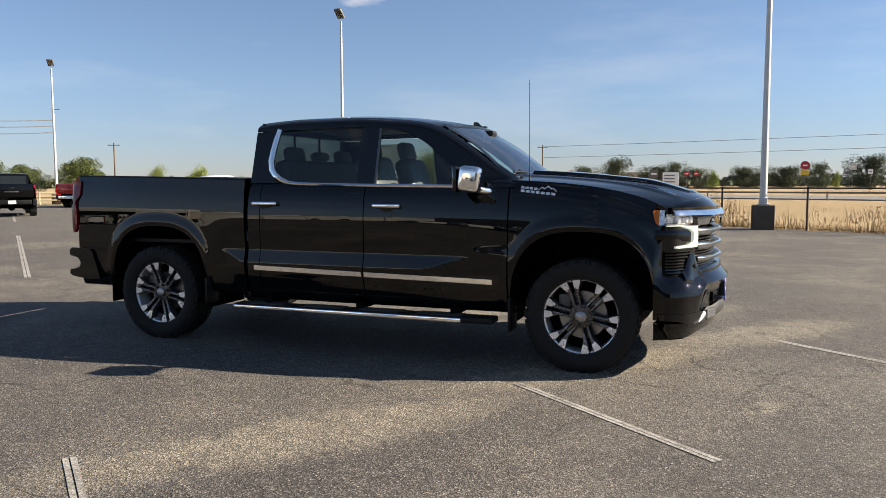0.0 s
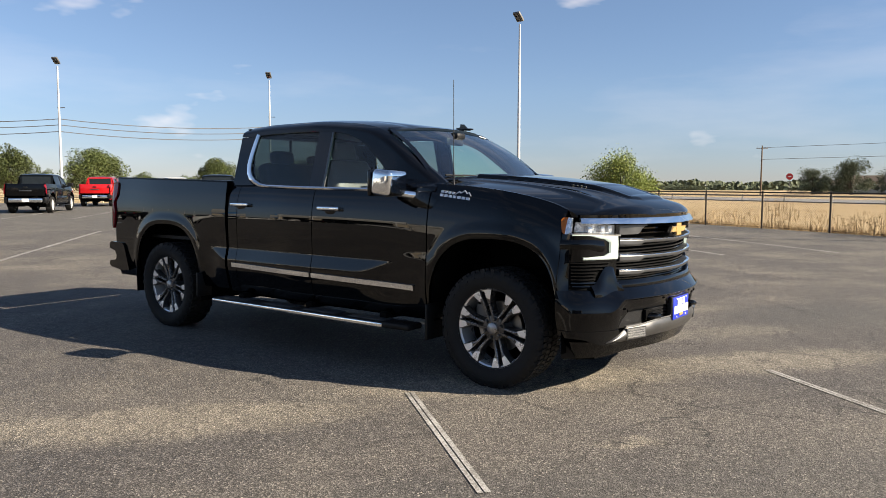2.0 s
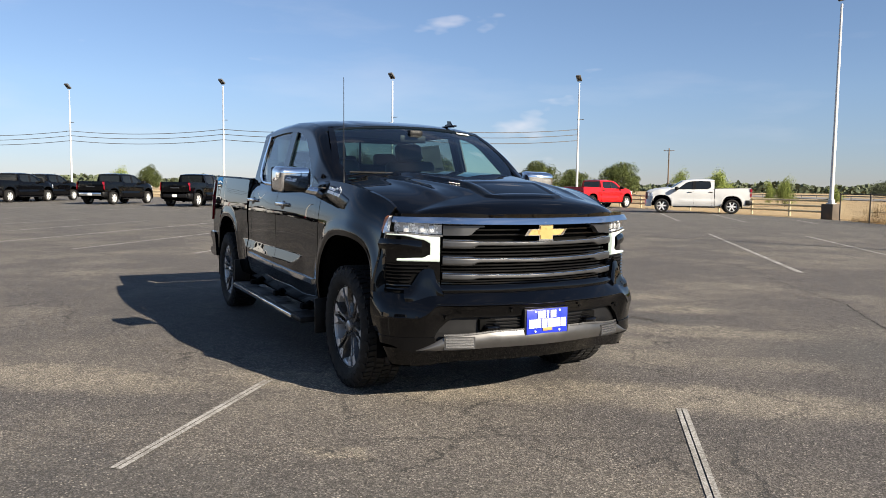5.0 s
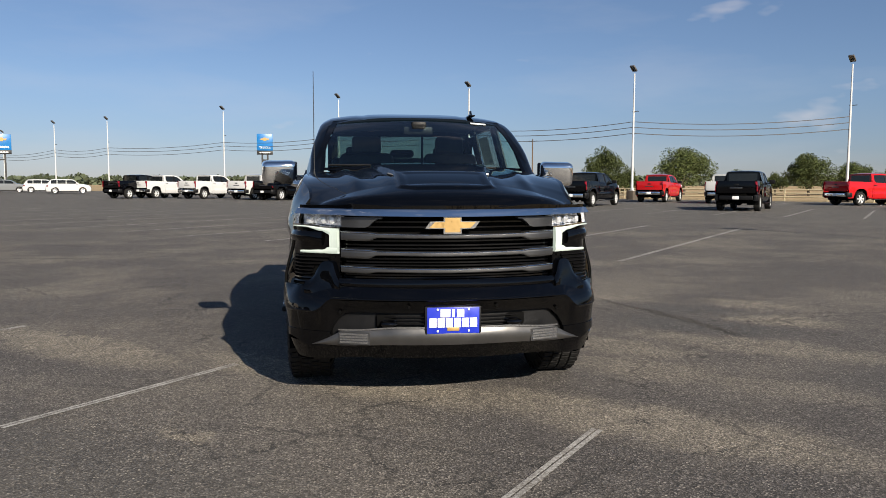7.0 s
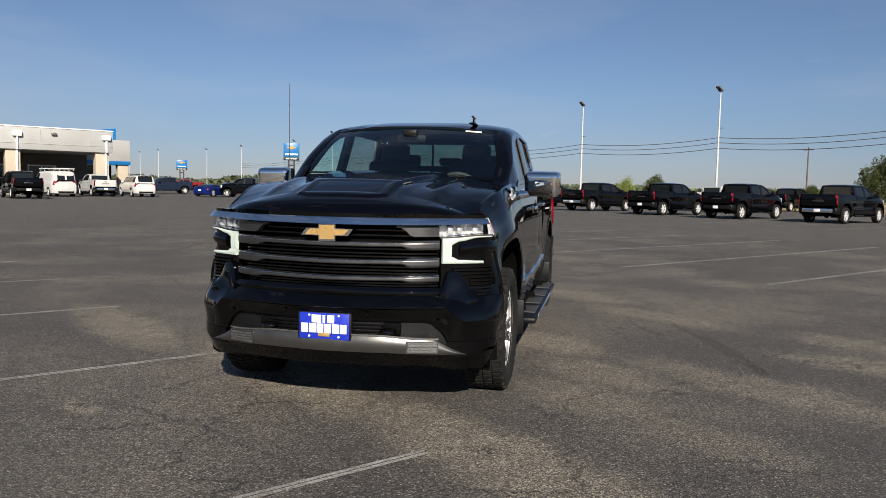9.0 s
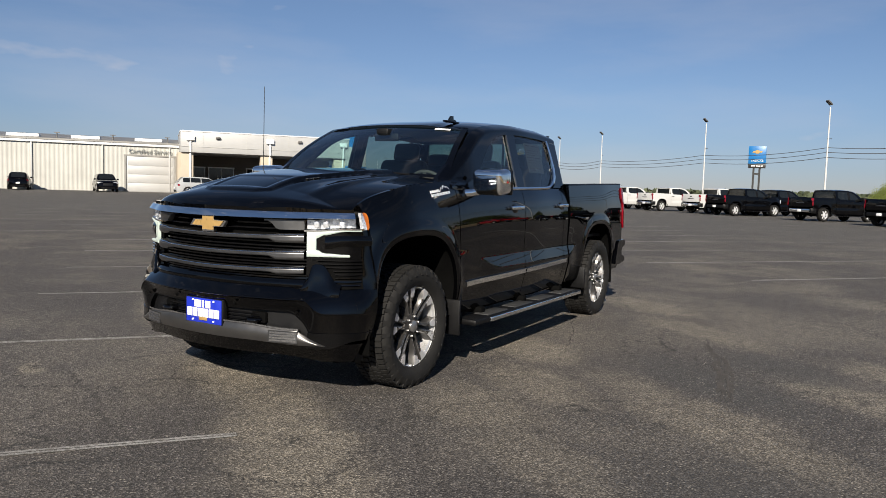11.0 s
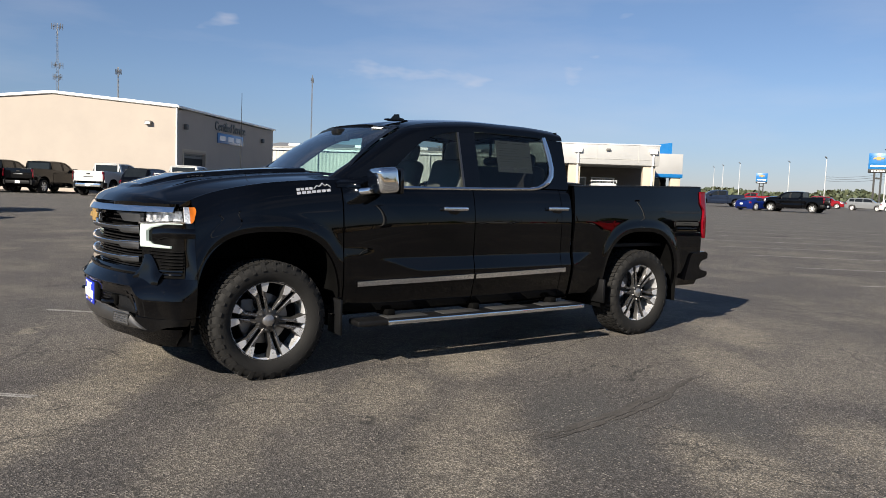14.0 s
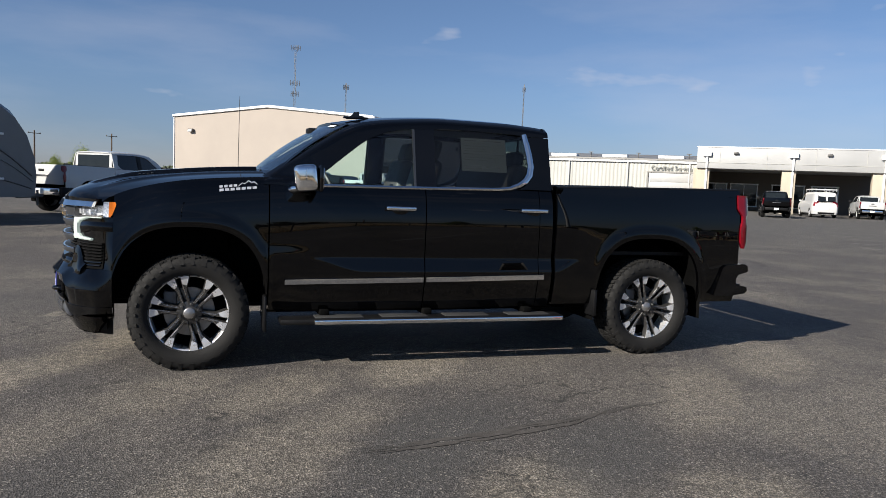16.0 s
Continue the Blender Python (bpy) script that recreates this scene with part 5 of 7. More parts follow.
    sw = Geo().tube([(0.185 * math.cos(w), 0.185 * math.sin(w), 0) for w in lin(0, 2 * math.pi, 33)], 0.015, 8, False)
    sw.box((0, 0, -0.02), (0.12, 0.10, 0.04), 0.02).box((0.09, 0, -0.01), (0.18, 0.03, 0.015), 0.004).box((-0.09, 0, -0.01), (0.18, 0.03, 0.015), 0.004)
    wheel = part("steering_wheel", sw, "leather", t)
    wheel.matrix_basis = Matrix.Translation((-1.06, 0.39, 1.30)) @ Matrix.Rotation(radians(-65), 4, "Y")
    for s in (1, -1):
        st = part("front_seat", Geo().box((-1.50, s * 0.39, 0.98), (0.52, 0.54, 0.18), 0.06, seg=3), "leather", t, "black leather seat")
        lean = Matrix.Translation((-1.74, s * 0.39, 1.05)) @ Matrix.Rotation(radians(-16), 4, "Y")
        part("seat_back", Geo().box((0, 0, 0.27), (0.15, 0.50, 0.58), 0.06, lean, 3), "leather", st)
        part("head_rest", Geo().box((0, 0, 0.64), (0.10, 0.27, 0.18), 0.045, lean, 3), "leather", st)
        part("door_card", Geo().box((-1.70, s * 0.86, 1.05), (2.0, 0.06, 0.56), 0.02), "leather", t)
    rs = part("rear_seat", Geo().box((-2.30, 0, 0.98), (0.50, 1.48, 0.18), 0.06, seg=3), "leather", t, "black leather rear bench")
    lean = Matrix.Translation((-2.52, 0, 1.05)) @ Matrix.Rotation(radians(-12), 4, "Y")
    part("bench_back", Geo().box((0, 0, 0.26), (0.14, 1.44, 0.54), 0.05, lean, 3), "leather", rs)
    for y in (-0.45, 0.0, 0.45):
        part("rear_head_rest", Geo().box((0, y, 0.58), (0.10, 0.25, 0.14 if y else 0.08), 0.04, lean, 3), "leather", rs)
    part("headliner", Geo().grid([[(x, v * 0.70, ROOF_MID(x) - 0.055 - 0.03 * abs(v) ** 3) for v in lin(-1, 1, 9)] for x in lin(-1.16, -2.74, 12)]), "headliner", t)
    part("cab_floor", Geo().box((-1.75, 0, 0.74), (2.1, 1.66, 0.04)), "leather", t)
    part("console", Geo().box((-1.35, 0, 1.02), (0.80, 0.22, 0.22), 0.04), "leather", t)
    # dealer paper in the rear left window
    pp = part("window_sticker", Geo().slab([[(x, house_y(x, z) - 0.026, z) for x in lin(-2.03, -2.42, 5)] for z in lin(1.50, 1.765, 4)], (0, -0.001, 0)), "paper", t, "printed paper sheet inside the window")
    for x0, x1, z0, z1 in ((-2.06, -2.16, 1.742, 1.750), (-2.22, -2.38, 1.742, 1.750), (-2.05, -2.40, 1.635, 1.642), (-2.06, -2.20, 1.520, 1.545), (-2.24, -2.36, 1.535, 1.545), (-2.06, -2.28, 1.70, 1.704), (-2.06, -2.24, 1.68, 1.684), (-2.06, -2.26, 1.66, 1.664), (-2.06, -2.30, 1.61, 1.614), (-2.06, -2.25, 1.59, 1.594)):
        part("print_bar", Geo().slab([[(x, house_y(x, z) - 0.0250, z) for x in (x0, x1)] for z in (z0, z1)], (0, -0.0005, 0)), "print", pp)


truck = build_pickup("black_paint", True, "pickup_truck", "glossy black crew-cab pickup with chrome trim parked on asphalt", "", "pickup truck")
front_details(truck)

# ---- ground, lot, road, field ----
UX, UY = -0.772, 0.636      # along the parked rows
NX, NY = 0.636, 0.772       # across them


def lot(a, b, z=0.0):
    """A place from metres along and across the parking grid."""
    return (a * UX + b * NX, a * UY + b * NY, z)


def flat(poly, z, thick=0.02):
    return Geo().prism([(x, y, z - thick) for x, y in poly], (0, 0, thick))


ground = Geo().grid([[(x, y, -0.03) for x in lin(-2400, 2400, 25)] for y in lin(-2400, 2400, 25)])
whole("ground", ground, "field", "wide flat field of dry golden grass", "ground", "", "structure")
LOT = [(60, -4), (25, 4.5), (4.25, 16.9), (-17.2, 29.5), (-42.5, 35.0), (-54, 24.8), (-66, 13.2), (-78, 0.5), (-92, -13.8), (-108, -31), (-141, -62), (-240, -160), (-240, -260), (90, -260)]
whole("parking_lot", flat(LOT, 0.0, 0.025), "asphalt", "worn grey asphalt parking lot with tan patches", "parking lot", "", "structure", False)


def stripe(p, q, z=0.004, wide=1.0):
    """A painted line whose middle has worn away, leaving two thin bands."""
    (x0, y0), (x1, y1) = p, q
    l = math.hypot(x1 - x0, y1 - y0)
    nx, ny = -(y1 - y0) / l, (x1 - x0) / l
    m = max(2, int(l / 0.6))
    g = Geo()
    for a, b in ((-0.032, -0.003), (0.005, 0.032)):
        g.grid([[(x0 + (x1 - x0) * t + e * wide * nx, y0 + (y1 - y0) * t + e * wide * ny, z) for t in lin(0, 1, m)] for e in (a, b)])
    return g


# stall lines: 2.743 m apart, in rows on both sides of the aisles
for first, last, k0, k1 in ((-2.3, -0.62, -4, 2), (-5.7, -0.6, -16, -4), (7.9, 13.7, -18, 5), (13.7, 18.8, -18, 5), (27.9, 33.0, -16, 5), (33.0, 38.1, -14, 4), (47.0, 52.0, -12, 3)):
    for k in range(k0, k1):
        b = -1.30 + 2.743 * k
        p, q = lot(first, b), lot(last, b)
        if p[0] ** 2 + p[1] ** 2 > 95**2 or (k == 1 and 7 < first < 14):
            continue
        whole("stall_line", stripe(p[:2], q[:2], 0.004, 1.0 if first < 0 else 1.45), "line", "worn white painted parking line on asphalt", "parking line", "parking lines", "structure", False)


def ragged_line(pts, width, z=0.003, gaps=0.0, seed=1):
    """A wandering ribbon through pts, of uneven width, here and there broken."""
    rng = random.Random(seed)
    way = []
    for (x0, y0), (x1, y1) in zip(pts, pts[1:]):
        n = max(2, int(math.hypot(x1 - x0, y1 - y0) / 0.07))
        way += [(x0 + (x1 - x0) * i / n, y0 + (y1 - y0) * i / n) for i in range(n)]
    way.append(pts[-1])
    drift, left, right = 0.0, [], []
    g = Geo()
    for i, (x, y) in enumerate(way):
        a, b = way[max(0, i - 1)], way[min(len(way) - 1, i + 1)]
        l = math.hypot(b[0] - a[0], b[1] - a[1]) or 1.0
        nx, ny = -(b[1] - a[1]) / l, (b[0] - a[0]) / l
        drift = 0.85 * drift + rng.uniform(-0.012, 0.012)
        w = width * rng.uniform(0.3, 1.0) * min(1.0, i / 6, (len(way) - 1 - i) / 6 + 0.02)
        left.append((x + nx * (drift + w / 2), y + ny * (drift + w / 2), z))
        right.append((x + nx * (drift - w / 2), y + ny * (drift - w / 2), z))
        if len(left) > 3 and rng.random() < gaps:
            g.grid([left, right])
            left, right = [], []
    if len(left) > 1:
        g.grid([left, right])
    return g


for seed, wide, pts in ((3, 0.014, [(-5.1, 8.5), (-2.2, 6.5), (-0.9, 5.7), (0.6, 4.3), (1.7, 3.2)]), (4, 0.030, [(-7.5, 12.8), (-4.5, 13.6), (-1.3, 15.2)]), (5, 0.007, [(-3.55, 0.77), (-2.65, 1.10), (-2.05, 1.32), (-1.6, 1.42)])):
    whole("asphalt_crack", ragged_line(pts, wide, 0.003, 0.03, seed), "crack", "long dark crack in the asphalt", "crack", "", "structure", False)
for i in range(4):
    off = 0.030 * i
    whole("tyre_scuff", ragged_line([(-3.1 + 0.2 * i, 2.25 + off), (-2.18, 2.51 + off), (-1.54, 2.655 + off), (-1.1, 2.73 + off), (-0.7 - 0.05 * i, 2.76 + off)], 0.042, 0.003 + 0.0004 * i, 0.10, 20 + i), "scuff", "dark rubber scuff on the asphalt", "tyre mark", "tyre marks", "structure", False)
# frontage road beyond the fence
ROAD_A = [(-150, 155), (260, -66)]
road = Geo()
for wid in (7.5,):
    (x0, y0), (x1, y1) = ROAD_A
    l = math.hypot(x1 - x0, y1 - y0)
    nx, ny = -(y1 - y0) / l, (x1 - x0) / l
    road.prism([(x0 + nx * wid, y0 + ny * wid, -0.028), (x0 - nx * wid, y0 - ny * wid, -0.028), (x1 - nx * wid, y1 - ny * wid, -0.028), (x1 + nx * wid, y1 + ny * wid, -0.028)], (0, 0, 0.10))
whole("road", road, "road", "pale grey two-lane road beyond the field", "road", "", "structure", False)


# ---- fence ----
FA, FB = Vector((-17.3, 29.35, 0)), Vector((30.5, 1.35, 0))


def chain_fence():
    f = thing("chain_link_fence", "rusty chain-link fence with dark posts and top rail", "fence")
    d = (FB - FA)
    length = d.length
    d.normalize()
    n = int(length / 2.55)
    post = Geo().tube([(0, 0, -0.05), (0, 0, 1.24)], 0.028, 8)
    post.lathe([(0.0, 1.27), (0.022, 1.262), (0.034, 1.245), (0.034, 1.235)], 10, "z")
    me = post.data("post", MAT["fence_dark"])
    for i in range(n + 1):
        o = new("post", me)
        o.parent = f
        p = FA + d * (length * i / n)
        o.matrix_basis = pose(p.x, p.y, 0, 0, 0, 0)
    part("top_rail", Geo().tube([FA + Vector((0, 0, 1.21)), FB + Vector((0, 0, 1.21))], 0.022, 8), "fence_dark", f)
    part("bottom_wire", Geo().tube([FA + Vector((0, 0, 0.06)), FB + Vector((0, 0, 0.06))], 0.006, 6), "fence_dark", f)
    g = Geo()
    step, w = 0.085, 0.0028
    m = int(length / step)
    for i in range(m):
        for e in (1, -1):
            a = FA + d * (i * step)
            b = a + d * (e * 1.12)
            if not 0 <= (b - FA).dot(d) <= length:
                continue
            k = len(g.v)
            for p, z in ((a, 0.06), (b, 1.20)):
                for o in (-w, w):
                    g.v.append((p.x + d.x * o, p.y + d.y * o, z))
            g.f.append((k, k + 1, k + 3, k + 2))
    o = part("wire_mesh", g, "fence_dark", f)
    tagged(o, kind="stuff")


chain_fence()


def dry_weeds():
    """Straw-coloured grass along the fence and out into the field."""
    g = Geo()
    rnd = random.Random(7)
    d = (FB - FA).normalized()
    nrm = Vector((-d.y, d.x, 0))
    L = (FB - FA).length
    for i in range(9000):
        t = rnd.random() * L
        o = 0.15 + abs(rnd.gauss(0, 1)) * (0.5 if i % 3 else 9.0)
        p = FA + d * t + nrm * o
        h = rnd.uniform(0.05, 0.24) * (3.2 if rnd.random() < 0.035 and o < 3 else 1.0)
        for _ in range(2):
            w = rnd.uniform(0, 6.28)
            l = rnd.uniform(0.05, 0.25)
            k = len(g.v)
            ex, ey = 0.012 * math.cos(w + 1.57), 0.012 * math.sin(w + 1.57)
            q = (p.x + rnd.uniform(-0.1, 0.1), p.y + rnd.uniform(-0.1, 0.1))
            g.v += [(q[0] - ex, q[1] - ey, -0.03), (q[0] + ex, q[1] + ey, -0.03), (q[0] + l * math.cos(w), q[1] + l * math.sin(w), h)]
            g.f.append((k, k + 1, k + 2))
    # a few clumps of tall dead stalks against the wire
    for i in range(26):
        t, tall = rnd.random() * L, rnd.uniform(0.5, 1.35)
        for _ in range(34):
            p = FA + d * (t + rnd.gauss(0, 0.35)) + nrm * (0.25 + abs(rnd.gauss(0, 0.3)))
            w, h, l = rnd.uniform(0, 6.28), tall * rnd.uniform(0.4, 1.0), rnd.uniform(0.03, 0.28)
            for u0, u1 in ((0.0, 0.55), (0.5, 1.0)):
                k = len(g.v)
                q0, q1 = (p.x + l * u0 * u0 * math.cos(w), p.y + l * u0 * u0 * math.sin(w)), (p.x + l * u1 * u1 * math.cos(w), p.y + l * u1 * u1 * math.sin(w))
                g.v += [(q0[0] - 0.006 * d.x, q0[1] - 0.006 * d.y, h * u0 - 0.03), (q0[0] + 0.006 * d.x, q0[1] + 0.006 * d.y, h * u0 - 0.03), (q1[0], q1[1], h * u1)]
                g.f.append((k, k + 1, k + 2))
            for _ in range(5):
                u = rnd.uniform(0.45, 1.0)
                c = Vector((p.x + l * u * u * math.cos(w), p.y + l * u * u * math.sin(w), h * u))
                e = Vector((rnd.gauss(0, 1), rnd.gauss(0, 1), rnd.gauss(0, 0.7))).normalized() * 0.045
                k = len(g.v)
                g.v += [tuple(c), tuple(c + e), tuple(c + Vector((e.y, -e.x, 0.03)))]
                g.f.append((k, k + 1, k + 2))
    whole("dry_grass", g, "straw", "dry straw-coloured grass and weeds along the fence", "grass", "", "stuff", False)


dry_weeds()


# ---- lamp posts, wires, rail ----
def lamp_post(x, y, turn, high=10.3, heads=1, footing=True, arm=True):
    t = thing("lamp_post", "tall white parking-lot lamp post on a concrete footing", "lamp post", "lamp posts of the lot", at=pose(x, y, 0, 0, 0, turn))
    base = 0.72 if footing else 0.05
    if footing:
        part("footing", Geo().box((0, 0, 0.31), (0.62, 0.62, 0.82), 0.03), "footing", t)
    pole = Geo().tube([(0, 0, base), (0, 0, high)], [0.105, 0.055], 12)
    pole.box((0, 0, base + 0.02), (0.34, 0.34, 0.04), 0.008)
    pole.box((0, 0, base + 0.12), (0.24, 0.24, 0.20), 0.03)
    part("pole", pole, "galv", t)
    head = part("lamp_head", Geo().box((0.0, 0.30, high + 0.22), (0.42, 0.62, 0.14), 0.04, Matrix.Translation((0, 0, high + 0.1)) @ Matrix.Rotation(radians(38), 4, "X") @ Matrix.Translation((0, 0, -high - 0.1))), "steel", t, "dark floodlight head")
    part("lamp_glass", Geo().box((0.0, 0.30, high + 0.145), (0.34, 0.50, 0.01), 0.0, Matrix.Translation((0, 0, high + 0.1)) @ Matrix.Rotation(radians(38), 4, "X") @ Matrix.Translation((0, 0, -high - 0.1))), "lens", head)
    if arm:
        part("bracket", Geo().tube([(-0.45, 0, 6.95), (0.1, 0, 6.95)], 0.03, 6), "steel", t)
    return t


POSTS = [(2.04, 17.7, 180), (-18.7, 30.7, 180), (-45.4, 36.05, 215), (-52.3, 22.4, 215), (-63.5, 11.1, 220), (-74.65, -0.75, 225), (-89.4, -14.6, 230), (-107.0, -33.1, 235), (-115.6, -43.2, 240), (-138.8, -60.0, 235), (-159.6, -82.2, 235), (-177.0, -101.0, 235), (-183.3, -119.2, 230), (-197.0, -134.1, 230), (-210.0, -146.6, 230)]
for i, (x, y, a) in enumerate(POSTS):
    lamp_post(x, y, a, 10.15 if i == 1 else 9.9, footing=i < 6, arm=i > 1)


def wires(p, q, sag=0.35):
    for h in (6.15, 5.72, 5.25):
        pts = []
        for u in lin(0, 1, 14):
            pts.append((p[0] + (q[0] - p[0]) * u, p[1] + (q[1] - p[1]) * u, h - sag * 4 * u * (1 - u)))
        whole("pennant_line", Geo().tube(pts, 0.028, 5), "steel", "dark sagging tinsel line strung between lamp posts", "cable", "lines between posts")


for (x0, y0, _), (x1, y1, _) in zip(POSTS[2:10], POSTS[3:11]):
    wires((x0, y0), (x1, y1))


def utility_pole(x, y, high):
    t = thing("utility_pole", "weathered wooden utility pole with a cross arm", "utility pole", "utility poles", at=pose(x, y, 0, 0, 0, 35))
    part("pole", Geo().tube([(0, 0, -0.1), (0, 0, high)], [0.17, 0.11], 10), "wood_pole", t)
    part("cross_arm", Geo().box((0, 0, high - 0.5), (2.2, 0.10, 0.12), 0.01), "wood_pole", t)
    for o in (-0.95, 0.0, 0.95):
        part("insulator", Geo().lathe([(0.0, 0.16), (0.05, 0.14), (0.06, 0.05), (0.03, 0.0)], 8, "z", (o, 0, high - 0.44)), "steel", t)


UTIL = [(-150.0, 39.5, 10.5), (-113.0, 112.0, 9.8), (-34.0, 146.0, 9.3), (150.0, 110.0, 12.0), (14.3, -146.0, 8.2), (26.0, -140.0, 7.8)]
for x, y, h in UTIL:
    utility_pole(x, y, h)
for h in (0.4, 2.6):
    pts = []
    for a, b in ((UTIL[2], UTIL[3]),):
        for u in lin(0, 1, 10):
            pts.append((a[0] + (b[0] - a[0]) * u, a[1] + (b[1] - a[1]) * u, a[2] + (b[2] - a[2]) * u - h - 2.4 * u * (1 - u)))
    whole("power_line", Geo().tube(pts, 0.035, 5), "steel", "thin dark power line over the field", "cable", "power lines")

RAIL = [(-19.5, 32.0), (-43.5, 36.8), (-55.6, 26.0), (-67.8, 14.4), (-80.0, 1.8), (-94.0, -12.4), (-110.0, -29.5)]
for (x0, y0), (x1, y1) in zip(RAIL, RAIL[1:]):
    l = math.hypot(x1 - x0, y1 - y0)
    t = thing("pipe_rail", "low cream pipe rail along the edge of the lot", "railing", "pipe rails", at=pose(x0, y0, 0, 0, 0, math.degrees(math.atan2(y1 - y0, x1 - x0))))
    for z in (0.28, 0.56, 0.84):
        part("rail", Geo().tube([(0, 0, z), (l, 0, z)], 0.055, 8), "rail", t)
    for i in range(int(l / 3) + 1):
        part("post", Geo().tube([(3.0 * i, 0, -0.05), (3.0 * i, 0, 0.9)], 0.06, 8), "rail", t)


# ---- buildings ----
def frame_m(a, b, z=0.0):
    """Pose whose x runs along the rows, and y across them."""
    x, y, _ = lot(a, b)
    return Matrix.Translation((x, y, z)) @ Matrix(((UX, NX, 0, 0), (UY, NY, 0, 0), (0, 0, 1, 0), (0, 0, 0, 1)))


def text_mesh(body, size, depth=0.03):
    c = bpy.data.curves.new("lettering", "FONT")
    c.body, c.size, c.extrude, c.align_x = body, size, depth, "CENTER"
    tmp = bpy.data.objects.new("lettering", c)
    me = bpy.data.meshes.new_from_object(tmp)
    bpy.data.objects.remove(tmp)
    bpy.data.curves.remove(c)
    return me


def lettering(name, body, size, mat, parent, m, label=""):
    me = text_mesh(body, size)
    me.materials.append(MAT[mat])
    ob = new(name, me)
    ob.parent = parent
    ob.matrix_basis = m
    if label:
        tagged(ob, label)
    return ob


def warehouse():
    """Gabled service building: local x along, y across; its gable faces +y."""
    W, L, H, R = 17.0, 20.3, 5.72, 6.42
    t = thing("service_building", "beige stucco service building with a low gabled roof", "building", at=frame_m(-19.6, -42.3))
    # right-hand long wall is at x=0, gable end at y=0, the body reaches to x=-W
    gable = Geo().prism([(0, 0, -0.1), (-W, 0, -0.1), (-W, 0, H), (-W / 2, 0, R), (0, 0, H)], (0, -0.25, 0))
    part("gable_wall", gable, "stucco", t)
    part("back_gable", Geo().prism([(0, -L, -0.1), (-W, -L, -0.1), (-W, -L, H), (-W / 2, -L, R), (0, -L, H)], (0, 0.25, 0)), "stucco", t)
    part("far_wall", Geo().box((-W + 0.125, -L / 2, H / 2 - 0.05), (0.25, L - 0.5, H)), "stucco", t)
    # long wall with a roller door
    d0, d1, dh = -1.1, -4.7, 2.95
    sw = Geo()
    sw.box((-0.125, (-0.25 + d0) / 2, H / 2 - 0.05), (0.25, -(d0 + 0.25), H)).box((-0.125, (d1 - L + 0.25) / 2, H / 2 - 0.05), (0.25, L - 0.25 + d1, H)).box((-0.125, (d0 + d1) / 2, (dh + H) / 2 - 0.05), (0.25, d0 - d1, H - dh + 0.1))
    part("side_wall", sw, "stucco", t)
    # a dark sheet closes the opening in place of the shaded room
    door = part("roller_door", Geo().box((-0.20, (d0 + d1) / 2, dh / 2), (0.04, d0 - d1, dh)), "void_shade", t, "open roller door, its inside shade a dark sheet")
    for i in range(2):
        part("door_slat", Geo().box((-0.175, (d0 + d1) / 2, dh - 0.12 - 0.2 * i), (0.015, d0 - d1 - 0.06, 0.17), 0.005), "print", door)
    part("door_frame", Geo().box((0.02, (d0 + d1) / 2, dh + 0.1), (0.06, d0 - d1 + 0.3, 0.18), 0.01).box((0.02, d0 + 0.07, dh / 2), (0.06, 0.14, dh)).box((0.02, d1 - 0.07, dh / 2), (0.06, 0.14, dh)), "beige_wall", t)
    for e in (0, 1):
        xa, xb = (0.12, -W / 2) if e == 0 else (-W - 0.12, -W / 2)
        za = H - (R - H) * 0.12 / (W / 2)
        roof = Geo().prism([(xa, 0.08, za + 0.02), (xb, 0.08, R + 0.02), (xb, 0.08, R + 0.20), (xa, 0.08, za + 0.20)], (0, -L - 0.16, 0))
        part("roof", roof, "roof_metal", t)
        part("roof_trim", Geo().prism([(xa, 0.09, za + 0.06), (xb, 0.09, R + 0.06), (xb, 0.09, R + 0.23), (xa, 0.09, za + 0.23)], (0, 0.04, 0)), "white", t)
    part("gutter", Geo().box((0.17, -L / 2, H + 0.10), (0.10, L + 0.2, 0.13), 0.02), "white", t)
    for x in (-0.06, -W + 0.06):
        part("corner_trim", Geo().box((x + (0.09 if x > -1 else -0.09), 0.03, H / 2), (0.07, 0.07, H)), "white", t)
    for x in (-1.85, -W + 1.65):
        lamp = part("wall_lamp", Geo().box((x, 0.14, 4.72), (0.44, 0.26, 0.26), 0.05), "steel", t, "dark wall-pack lamp with a pale lens")
        part("lamp_lens", Geo().box((x, 0.28, 4.69), (0.34, 0.02, 0.14), 0.005), "white", lamp)
    for y in (-1.2, -17.0):
        part("wall_lamp", Geo().box((0.15, y, 4.6), (0.25, 0.32, 0.36), 0.05), "steel", t)
    board = part("sign_board", Geo().box((0.06, -9.6, 4.25), (0.06, 5.4, 0.75), 0.01), "sign_blue", t, "blue wall sign")
    for i in range(3):
        part("sign_bar", Geo().box((0.10, -7.8 - 1.7 * i, 4.25), (0.02, 1.1, 0.36)), "white", board)
    turn = Matrix(((0, 0, 1, 0), (-1, 0, 0, 0), (0, 1, 0, 0), (0, 0, 0, 1)))
    turn = Matrix.Translation((0.06, -9.6, 4.80)) @ turn
    lettering("lettering", "Certified Service", 0.95, "print", t, turn, "dark raised lettering")
    return t


